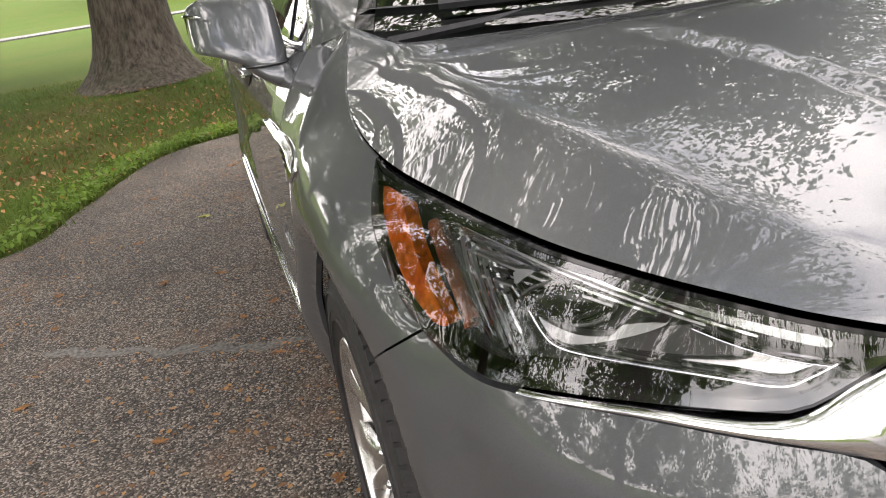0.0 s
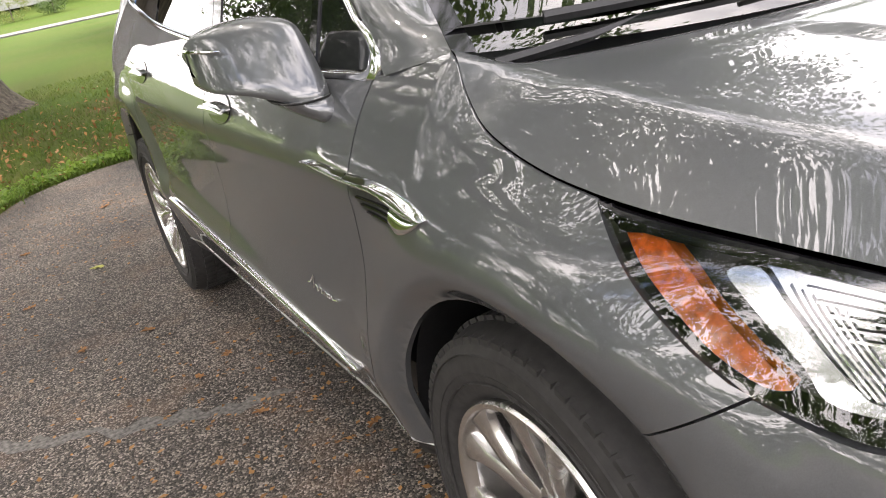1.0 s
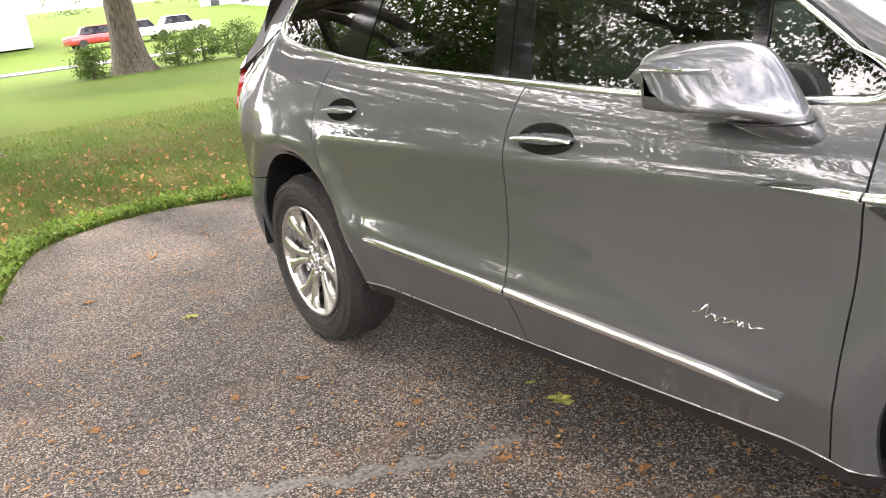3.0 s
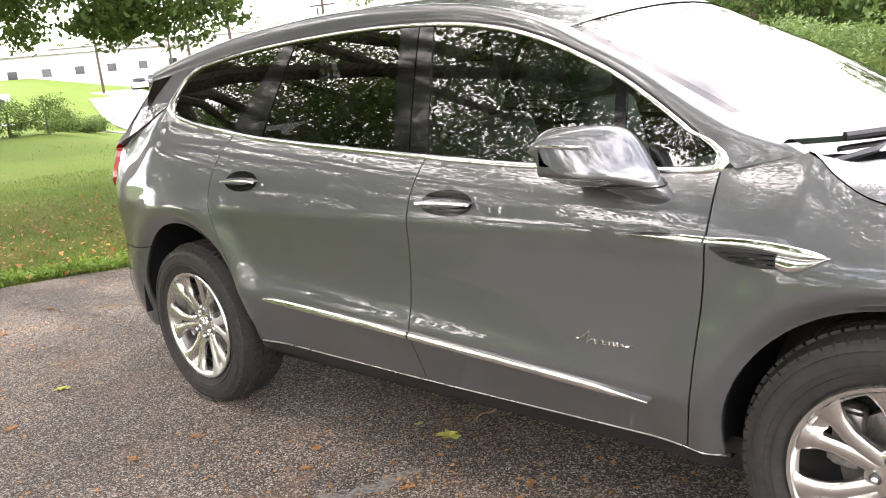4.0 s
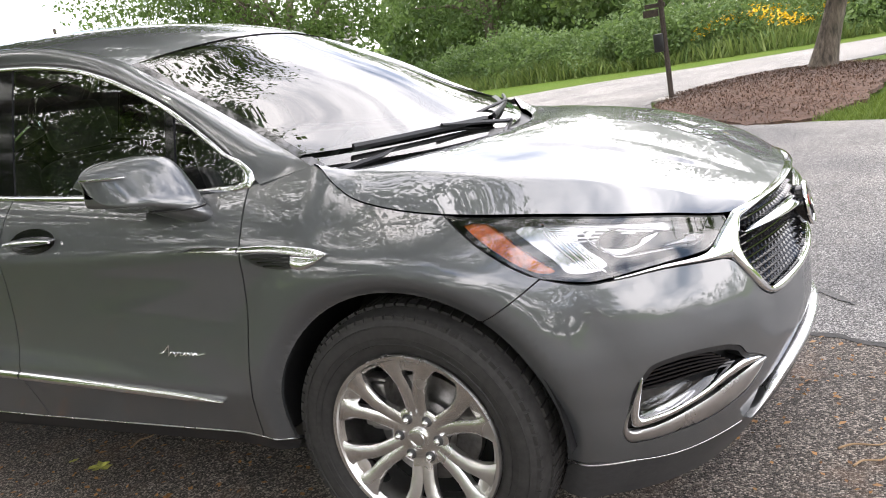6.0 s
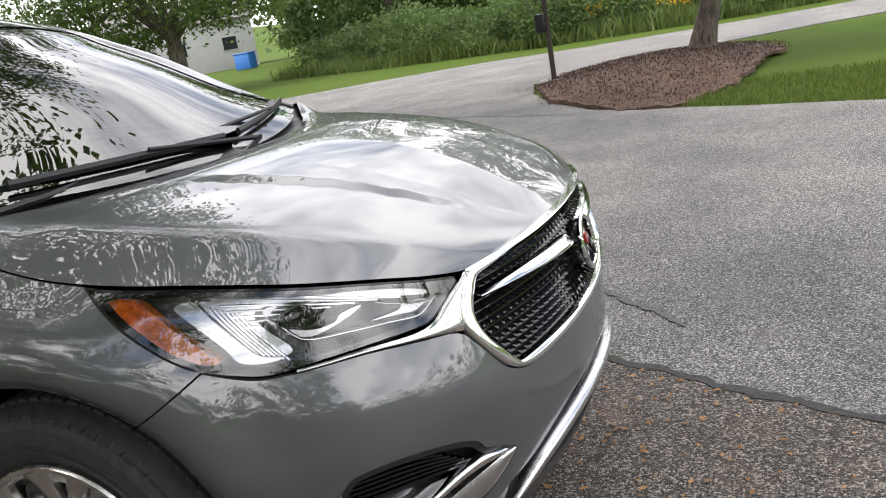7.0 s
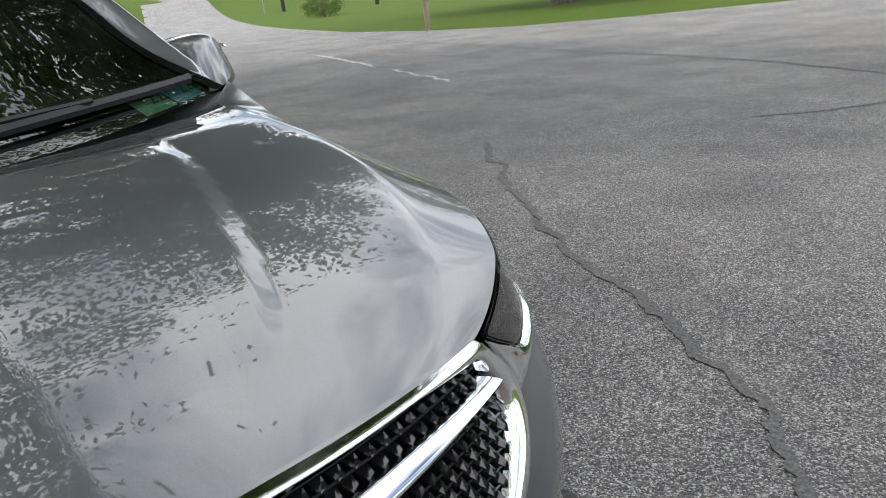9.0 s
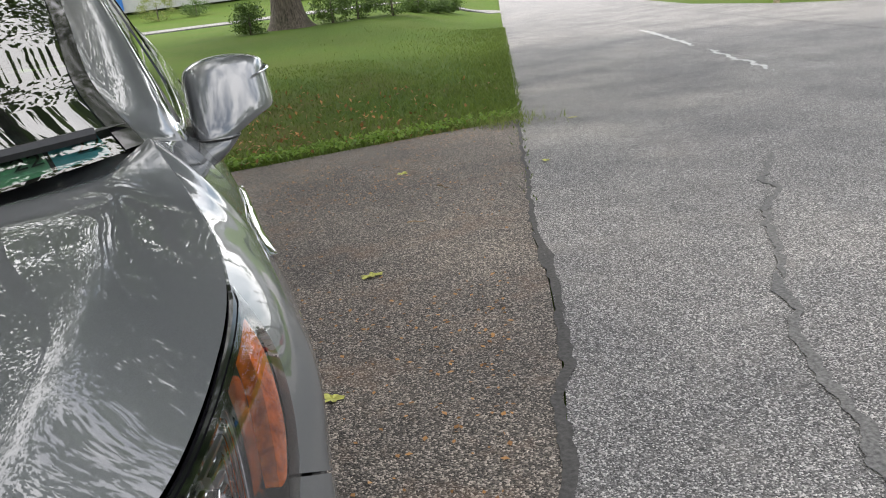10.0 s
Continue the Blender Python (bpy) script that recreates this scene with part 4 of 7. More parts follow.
# tailgate glass and spoiler, seen only in outline
hatch_top, hatch_low = V3[-1], (-4.0, -0.72, 1.235)
up_sheet("rear_window", lambda a, b: (hatch_top[0] + (hatch_low[0] - hatch_top[0]) * a - 0.10 * (1 - (2 * b - 1) ** 2), (hatch_top[1] + (hatch_low[1] - hatch_top[1]) * a) * (2 * b - 1), hatch_top[2] + (hatch_low[2] - hatch_top[2]) * a + 0.03 * (1 - (2 * b - 1) ** 2) * (1 - a)), 8, 16, DARK_GLASS, "dark rear window")
part("spoiler", box((0.12, 1.02, 0.03), (-3.70, 0, 1.630), 0.012, (0, -14, 0)), GLOSS_BLACK, car, "gloss black roof spoiler")

# side glass
upper = spline([p[0] for p in U_LINE[::-1]], [p[1] for p in U_LINE[::-1]])
hi = lambda x, k=0.022: upper(x) - k
lo = lambda x, k=0.006: belt(x) + k
sl = lambda x0, x1, n=10: list(np.linspace(x0, x1, n))
gl_f = [(x, lo(x)) for x in sl(-1.505, -0.765)] + [(x, hi(x)) for x in sl(-0.79, -1.575, 12)]
gl_s = [(-0.735, lo(-0.735)), (-0.60, lo(-0.60)), (-0.49, lo(-0.49)), (-0.462, 1.17), (-0.475, 1.195)] + [(x, hi(x)) for x in sl(-0.54, -0.76, 6)]
gl_r = [(x, lo(x)) for x in sl(-2.50, -1.665)] + [(x, hi(x)) for x in sl(-1.74, -2.385, 10)]
gl_q = [(x, lo(x)) for x in sl(-3.30, -2.73, 8)] + [(x, hi(x)) for x in sl(-2.45, -3.14, 8)] + [(-3.22, 1.55), (-3.30, 1.47)]
for name, poly, mat, parents, label in (("door_glass", gl_f, GLASS, (fd_r, fd_l), "lightly tinted door glass"), ("sail_glass", gl_s, GLASS, (fd_r, fd_l), "small fixed corner glass"),
                                        ("door_glass", gl_r, DARK_GLASS, (rd_r, rd_l), "dark privacy glass"), ("quarter_glass", gl_q, DARK_GLASS, car, "dark privacy glass")):
    for ob in panel(name, poly, house, mat, parents, 0.08, 0.06, lift=-0.004, thick=0.0, label=label):
        ob.visible_shadow = False
panel("door_pillar_trim", [(-1.50, lo(-1.5)), (-1.575, hi(-1.575)), (-1.645, hi(-1.645)), (-1.585, lo(-1.585))], house, GLOSS_BLACK, (fd_r, fd_l), 0.05, 0.06, lift=0.0)
panel("door_pillar_trim", [(-1.591, lo(-1.59)), (-1.651, hi(-1.65)), (-1.745, hi(-1.745)), (-1.67, lo(-1.67))], house, GLOSS_BLACK, (rd_r, rd_l), 0.05, 0.06, lift=0.0)
panel("rear_pillar_trim", [(-2.495, lo(-2.495)), (-2.38, hi(-2.38)), (-2.455, hi(-2.455)), (-2.735, lo(-2.735))], house, GLOSS_BLACK, (rd_r, rd_l), 0.05, 0.06, lift=0.0)
panel("sail_divider", [(-0.732, lo(-0.732)), (-0.757, hi(-0.757)), (-0.795, hi(-0.795)), (-0.768, lo(-0.768))], house, GLOSS_BLACK, (fd_r, fd_l), 0.05, 0.06, lift=0.001)
# chrome round the side windows
up_line = [(x, z) for x, z in U_LINE if -3.18 < x < -0.53]
DLO = ([(x, belt(x) - 0.011) for x in np.linspace(-3.30, -0.56, 40)] + smoothed([(-0.50, 1.139), (-0.452, 1.143), (-0.430, 1.160), (-0.440, 1.190), (-0.485, 1.226)], 4)
       + [(x, z - 0.008) for x, z in up_line] + smoothed([(-3.25, 1.57), (-3.345, 1.475), (-3.375, 1.435), (-3.36, 1.41)], 4))
DLO_IN = ([(x, belt(x) + 0.007) for x in np.linspace(-3.29, -0.56, 40)] + smoothed([(-0.51, 1.157), (-0.470, 1.162), (-0.459, 1.174), (-0.472, 1.197), (-0.515, 1.232)], 4)
          + [(x, z - 0.023) for x, z in up_line if x > -3.13] + smoothed([(-3.20, 1.57), (-3.285, 1.485), (-3.305, 1.445), (-3.30, 1.42)], 4))
moulding("window_moulding", DLO, DLO_IN, house, CHROME, car, "chrome moulding round the side windows", lift=0.002, crown=0.006, depth=0.014, n=220, across=6, closed=True)
panel("roof_seal", band(up_line, -0.009, -0.001), house, BLACK, car, 0.05, 0.02, lift=0.001, thick=0.016)
panel("rear_corner_trim", [(-3.40, 1.588), (-3.60, 1.572), (-3.625, 1.50), (-3.59, 1.43), (-3.52, 1.50)], house, GLOSS_BLACK, car, 0.05, 0.05, lift=0.003, label="gloss black corner trim")

# dark inner shell behind the gaps, wheel housings, floor
inner = ([(-0.43, 0.40)] + arc(F_ARCH[0], F_ARCH[1], 0.46, 180, 55, 14) + [(0.40, 0.84), (0.17, 0.99), (0.0, 1.02), (-0.25, 1.13), (-0.45, 1.12)]
         + [(x, belt(x) - 0.03) for x in sl(-0.6, -3.3, 20)] + [(-3.6, 1.3), (-3.95, 1.18), (-3.95, 0.5), (-3.63, 0.40)] + arc(R_ARCH[0], R_ARCH[1], 0.52, 180, 0, 16) + [(-2.5, 0.42)])
panel("inner_shell", inner, body, GASKET, car, 0.08, 0.08, lift=-0.03, thick=0.0)
for (cx, cz, r) in (F_ARCH, R_ARCH):
    for sgn in (-1, 1):
        bm = bmesh.new()
        rows = [[bm.verts.new((cx + (r + 0.012) * math.cos(a), sgn * y, cz + (r + 0.012) * math.sin(a))) for a in np.linspace(-0.02, math.pi + 0.02, 24)] for y in (0.52, 0.90, body(cx, cz + r, -0.012)[1] * -1 - 0.012)]
        for p, q in zip(rows, rows[1:]):
            for k in range(23):
                bm.faces.new((p[k], p[k + 1], q[k + 1], q[k]))
        bm.faces.new(rows[0])
        part("wheel_housing", bm, BLACK, car)
rocker = [(-0.43, 0.36), (-0.535, 0.383), (-1.55, 0.388), (-2.53, 0.405), (-2.58, 0.40), (-2.56, 0.37), (-2.4, 0.355), (-1.5, 0.345), (-0.6, 0.335), (-0.45, 0.33)]
panel("rocker_panel", [(x, z - 0.004) for x, z in rocker], body, BLACK, car, 0.08, 0.03, lift=-0.006, thick=0.03, label="black plastic sill")
moulding("sill_moulding", *offset_lines([(-2.53, 0.404), (-2.0, 0.395), (-1.55, 0.388), (-1.0, 0.384), (-0.535, 0.382), (-0.44, 0.364)], 0.0024), body, SATIN, car, "thin satin sill line", lift=0.0, crown=0.003, depth=0.01, n=40, across=7, skew=0.5)
part("floor_pan", box((4.35, 1.5, 0.12), (-1.77, 0, 0.30), 0.03), BLACK, car)
part("engine_bay", box((1.0, 1.0, 0.45), (0.25, 0, 0.62), 0.05), GASKET, car)

# door furniture
for (x0, x1, zz, rise, parents) in ((-1.475, -1.235, 1.052, 0.0, (fd_r, fd_l)), (-2.66, -2.415, 1.107, 0.0, (rd_r, rd_l))):
    xm, hw = (x0 + x1) / 2, (x1 - x0) / 2
    panel("handle_cup", [(xm + hw * 0.94 * math.cos(a), zz - 0.006 + 0.046 * math.sin(a) * (1 if math.sin(a) > 0 else 0.8)) for a in np.linspace(0, 2 * math.pi, 36, endpoint=False)], body, GLOSS_BLACK, parents, 0.015, 0.012, lift=0.0035, thick=0.006, label="dark handle recess")
    panel("door_handle", smoothed([(xm - hw, zz), (xm - hw * 0.6, zz + 0.011), (xm, zz + 0.014), (xm + hw * 0.6, zz + 0.011), (xm + hw, zz), (xm + hw * 0.6, zz - 0.009), (xm, zz - 0.011), (xm - hw * 0.6, zz - 0.009)], 4, True), body, PAINT, parents, 0.02, 0.006, lift=0.026, thick=0.024, label="body-coloured door handle")
    moulding("handle_strip", [(xm + hw * k, zz - 0.006 + 0.003 * (1 - k * k)) for k in np.linspace(-0.97, 0.97, 12)], [(xm + hw * k, zz + 0.004 + 0.004 * (1 - k * k)) for k in np.linspace(-0.97, 0.97, 12)], body, CHROME, parents, "chrome handle strip", lift=0.027, crown=0.005, depth=0.006, n=16, skew=0.6)
for a, b, parents in ((-2.41, -1.562, (rd_r, rd_l)), (-1.554, -0.63, (fd_r, fd_l))):
    f = lambda x: 0.618 - 0.107 * (x + 2.41) / 1.78 + 0.010 * math.sin(math.pi * (x + 2.41) / 1.78)
    xs = sl(a, b, 14)
    wd = lambda x: 0.0155 * min(1, (x + 2.43) / 0.12 + 0.15, (-0.612 - x) / 0.20 + 0.1)
    moulding("door_moulding", [(x, f(x) - wd(x)) for x in xs], [(x, f(x) + wd(x) * 0.9) for x in xs], body, CHROME, parents, "chrome door moulding", lift=0.004, crown=0.013, depth=0.008, n=30, across=9, skew=0.75)
# script badge on the door, as a plain wavy stroke
stroke = smoothed([(-0.862, 0.664), (-0.845, 0.668), (-0.826, 0.684), (-0.818, 0.690), (-0.822, 0.672), (-0.826, 0.657), (-0.812, 0.668), (-0.800, 0.668), (-0.796, 0.656), (-0.780, 0.669), (-0.770, 0.666), (-0.776, 0.658), (-0.762, 0.660), (-0.750, 0.668),
                   (-0.752, 0.658), (-0.738, 0.668), (-0.734, 0.658), (-0.724, 0.669), (-0.722, 0.659), (-0.708, 0.668), (-0.704, 0.660), (-0.684, 0.664), (-0.668, 0.666)], 4)
for sgn, door in ((1, fd_r), (-1, fd_l)):
    part("script_badge", tube([(x, y * sgn, z) for x, y, z in (body(u, v, 0.003) for u, v in stroke)], 0.0019, 5), CHROME, door, "small chrome script badge")
# spear and vent behind the front wheel
moulding("spear", smoothed([(-0.675, 0.992), (-0.60, 0.998), (-0.459, 0.992)], 4), smoothed([(-0.675, 0.990), (-0.60, 0.984), (-0.459, 0.974)], 4), body, CHROME, (fd_r, fd_l), "chrome spear", lift=0.003, crown=0.009, depth=0.006, n=24, across=9, skew=2.2)
v_top = smoothed([(-0.452, 0.992), (-0.35, 0.991), (-0.22, 0.978), (-0.143, 0.961)], 5)
v_low = smoothed([(-0.452, 0.976), (-0.34, 0.972), (-0.255, 0.961), (-0.20, 0.957), (-0.143, 0.9600)], 5)
w_top = smoothed([(-0.268, 0.963), (-0.20, 0.958), (-0.146, 0.9602)], 5)
w_low = smoothed([(-0.270, 0.929), (-0.240, 0.921), (-0.19, 0.934), (-0.146, 0.9590)], 5)
for sgn in (1, -1):
    part("vent_trim", joined(loft(v_top, v_low, body, 0.004, 0.010, 0.006, 36, 9, sgn=sgn, skew=2.2), loft(w_top, w_low, body, 0.004, 0.005, 0.006, 24, sgn=sgn)), CHROME, car, "chrome wing vent trim", sharp=62)
panel("vent", smoothed([(-0.44, 0.968), (-0.35, 0.968), (-0.25, 0.957), (-0.245, 0.945), (-0.27, 0.925), (-0.33, 0.924), (-0.39, 0.934), (-0.425, 0.953)], 4, True), body, BLACK, car, 0.03, 0.02, lift=0.002, thick=0.006, label="black wing vent")
for k in range(3):
    panel("vent_slat", band([(s, 0.957 - 0.011 * k - 0.06 * (s + 0.42) ** 2) for s in np.linspace(-0.41 + 0.02 * k, -0.275, 8)], -0.0015, 0.0015), body, GLOSS_BLACK, car, 0.03, 0.01, lift=0.007, thick=0.006)

# mirrors
def section_rows(rows, shape, sgn, shear=0.0):
    bm = bmesh.new()
    rings = [[bm.verts.new((xf + (xr - xf) * u - shear * v * (1 - u), sgn * -y, zb + (zt - zb) * v)) for u, v in shape] for y, xf, xr, zt, zb in rows]
    for p, q in zip(rings, rings[1:]):
        for k in range(len(shape)):
            bm.faces.new((p[k], p[(k + 1) % len(shape)], q[(k + 1) % len(shape)], q[k]))
    bm.faces.new(rings[0])
    bm.faces.new(rings[-1])
    bmesh.ops.recalc_face_normals(bm, faces=bm.faces[:])
    return bm


# half width, front, rear, top and bottom of the mirror head, from its inner to its outer end
MIRROR = smoothed([(0.868, -0.66, -0.80, 1.235, 1.150), (0.873, -0.605, -0.832, 1.256, 1.122), (0.885, -0.580, -0.846, 1.270, 1.110), (0.910, -0.572, -0.857, 1.282, 1.107), (0.945, -0.583, -0.865, 1.289, 1.113), (0.982, -0.612, -0.869, 1.290, 1.130),
                   (1.020, -0.652, -0.871, 1.285, 1.147), (1.048, -0.695, -0.871, 1.277, 1.155), (1.066, -0.742, -0.869, 1.267, 1.161), (1.075, -0.79, -0.865, 1.254, 1.174), (1.077, -0.82, -0.856, 1.238, 1.193)], 3)
HEAD = smoothed([(0.04, 0.03), (0.0, 0.20), (0.01, 0.52), (0.06, 0.82), (0.18, 0.96), (0.48, 1.0), (0.93, 0.97), (1.0, 0.90), (1.0, 0.14), (0.93, 0.04), (0.5, 0.0), (0.15, 0.0)], 4, True)
for sgn in (1, -1):
    mir = part("wing_mirror", section_rows(MIRROR, HEAD, sgn, 0.085), PAINT, car, "grey wing mirror with a chrome strip", sharp=75)
    # the foot, in level slices: height, front, rear, inner, outer
    fb = bmesh.new()
    rings = []
    for z, xf, xr, yi, yo in ((1.122, -0.578, -0.765, 0.868, 0.975), (1.104, -0.566, -0.735, 0.860, 0.957), (1.088, -0.560, -0.705, 0.850, 0.938), (1.072, -0.566, -0.675, 0.846, 0.916), (1.060, -0.585, -0.65, 0.846, 0.898)):
        rings.append([fb.verts.new(((xf + xr) / 2 + (xf - xr) / 2 * math.copysign(abs(math.cos(a)) ** 0.7, math.cos(a)), -sgn * ((yi + yo) / 2 + (yo - yi) / 2 * math.copysign(abs(math.sin(a)) ** 0.7, math.sin(a))), z)) for a in np.arange(24) * math.pi / 12])
    for p, q in zip(rings, rings[1:]):
        for k in range(24):
            fb.faces.new((p[k], p[(k + 1) % 24], q[(k + 1) % 24], q[k]))
    fb.faces.new(rings[0])
    fb.faces.new(rings[-1])
    bmesh.ops.recalc_face_normals(fb, faces=fb.faces[:])
    part("mirror_foot", fb, PAINT, mir, "grey mirror foot", sharp=60)
    part("mirror_seam", tube([(-0.668 + 0.094 * math.copysign(abs(math.cos(a)) ** 0.7, math.cos(a)), -sgn * (0.9195 + 0.050 * math.copysign(abs(math.sin(a)) ** 0.7, math.sin(a))), 1.1185) for a in np.arange(24) * math.pi / 12], 0.0022, 6, True), GASKET, mir)
    part("mirror_strip", tube(smoothed([(-0.862, sgn * -1.0755, 1.248), (-0.82, sgn * -1.0765, 1.247), (-0.785, sgn * -1.070, 1.245), (-0.75, sgn * -1.058, 1.243), (-0.715, sgn * -1.040, 1.241)], 4), [0.0045] * 12 + [0.004, 0.0035, 0.003, 0.0025, 0.001], 8, squash=0.9), CHROME, mir, "chrome mirror strip")
    gl = bmesh.new()
    vs = [gl.verts.new((-0.8715, sgn * -y, z)) for y, z in ((1.05, 1.195), (1.05, 1.245), (1.03, 1.263), (0.96, 1.268), (0.90, 1.252), (0.893, 1.155), (0.92, 1.135), (1.01, 1.16))]
    gl.faces.new(vs if sgn > 0 else vs[::-1])
    part("mirror_glass", gl, CHROME, mir, "mirror glass")

# wipers and cowl
up_sheet("cowl", lambda a, b: Vector(hood(0.0, b)).lerp(Vector(screen(0.07, b)), a) + Vector((0.004 * a, 0, -0.022 + 0.030 * a)), 4, 30, BLACK, "black cowl below the windscreen")
for y0, y1, xa in ((-0.60, 0.02, 0.10), (0.10, 0.68, 0.13)):
    b0, b1 = (y0 / 0.74 + 1) / 2, (y1 / 0.74 + 1) / 2
    pts = [Vector(screen(0.055 + 0.05 * k * (1 - k), b0 + (b1 - b0) * k)) + Vector((0.012, 0, 0.016)) for k in np.linspace(0, 1, 12)]
    wiper = part("wiper_blade", tube(pts, 0.008, 6, squash=1.5), BLACK, car, "black wiper blade")
    mid = pts[6]
    part("wiper_arm", tube([Vector(hood(0.0, b1)) + Vector((-0.02, 0, -0.005)), Vector(hood(0.0, (b1 * 0.75 + b0 * 0.25))) + Vector((-0.05, 0, 0.02)), mid + Vector((0.01, 0, 0.012))], [0.012, 0.009, 0.006], 6), BLACK, wiper)
# inspection stickers behind the windscreen
LABEL_GREEN = simple("sticker_green", (0.30, 0.62, 0.42), 0.6, 0.0, 0.15, 80)
LABEL_BLUE = simple("sticker_blue", (0.15, 0.50, 0.62), 0.6, 0.0, 0.15, 80)
INK = simple("ink_dark", (0.02, 0.04, 0.03), 0.7, 0.0, 0.1, 50)


def sticker(b0, b1, mat):
    v, f, n = sheet_data(lambda a, b: Vector(screen(0.015 + 0.080 * a, b0 + (b1 - b0) * b)) - Vector((0.004, 0, 0.004)), 1, 3)
    st = make("inspection_sticker", v, f, mat, windscreen, "coloured inspection sticker")
    cu = bpy.data.curves.new("digits", "FONT")
    cu.body, cu.size, cu.align_x, cu.align_y = "22", 0.055, "CENTER", "CENTER"
    tmp = bpy.data.objects.new("tmp", cu)
    me = bpy.data.meshes.new_from_object(tmp)
    bpy.data.objects.remove(tmp)
    bpy.data.curves.remove(cu)
    c, ex, ey = [Vector(screen(0.054, (b0 + b1) / 2 + 0.012)), Vector(screen(0.054, (b0 + b1) / 2 + 0.03)), Vector(screen(0.074, (b0 + b1) / 2 + 0.012))]
    ux, uy = (ex - c).normalized(), (ey - c).normalized()
    uz = ux.cross(uy)
    me.transform(Matrix(((ux.x, uy.x, uz.x, c.x), (ux.y, uy.y, uz.y, c.y), (ux.z, uy.z, uz.z, c.z), (0, 0, 0, 1))))
    me.transform(Matrix.Translation((-0.001, 0, -0.001)))
    me.materials.append(INK)
    o = new("digits", me)
    o.parent = st


sticker(0.845, 0.905, LABEL_GREEN)
sticker(0.910, 0.965, LABEL_BLUE)

# cabin
part("dashboard", joined(box((0.42, 1.40, 0.20), (-0.62, 0, 0.98), 0.06, (0, 10, 0)), box((0.35, 0.3, 0.3), (-0.75, 0, 0.8), 0.05)), CABIN, car)
for sx, sy, hh in ((-1.42, -0.40, 0.62), (-1.42, 0.40, 0.62), (-2.32, -0.40, 0.58), (-2.32, 0.40, 0.58), (-3.1, -0.34, 0.5), (-3.1, 0.34, 0.5)):
    seat = part("seat", box((0.50, 0.50, 0.16), (sx + 0.18, sy, 0.66), 0.06, (0, -8, 0), 3), LEATHER, car, "grey leather seat")
    part("backrest", box((0.15, 0.48, hh), (sx - 0.10, sy, 0.98), 0.06, (0, -14, 0), 3), LEATHER, seat)
    part("headrest", box((0.10, 0.27, 0.19), (sx - 0.21, sy, 0.98 + hh / 2 + 0.11), 0.045, (0, -12, 0), 3), LEATHER, seat)
wheel_rim = [Vector((-0.93, 0.40, 1.0)) + pose(0, 0, 0, 0, -66, 0).to_3x3() @ Vector((0.185 * math.cos(a), 0.185 * math.sin(a), 0)) for a in np.linspace(0, 2 * math.pi, 30, endpoint=False)]
steer = part("steering_wheel", tube(wheel_rim, 0.016, 8, True), CABIN, car)
part("steering_hub", box((0.05, 0.16, 0.14), (-0.925, 0.40, 1.0), 0.03, (0, 24, 0)), CABIN, steer)
part("headliner", box((1.9, 0.9, 0.02), (-2.45, 0, 1.645), 0.008), LEATHER, car)


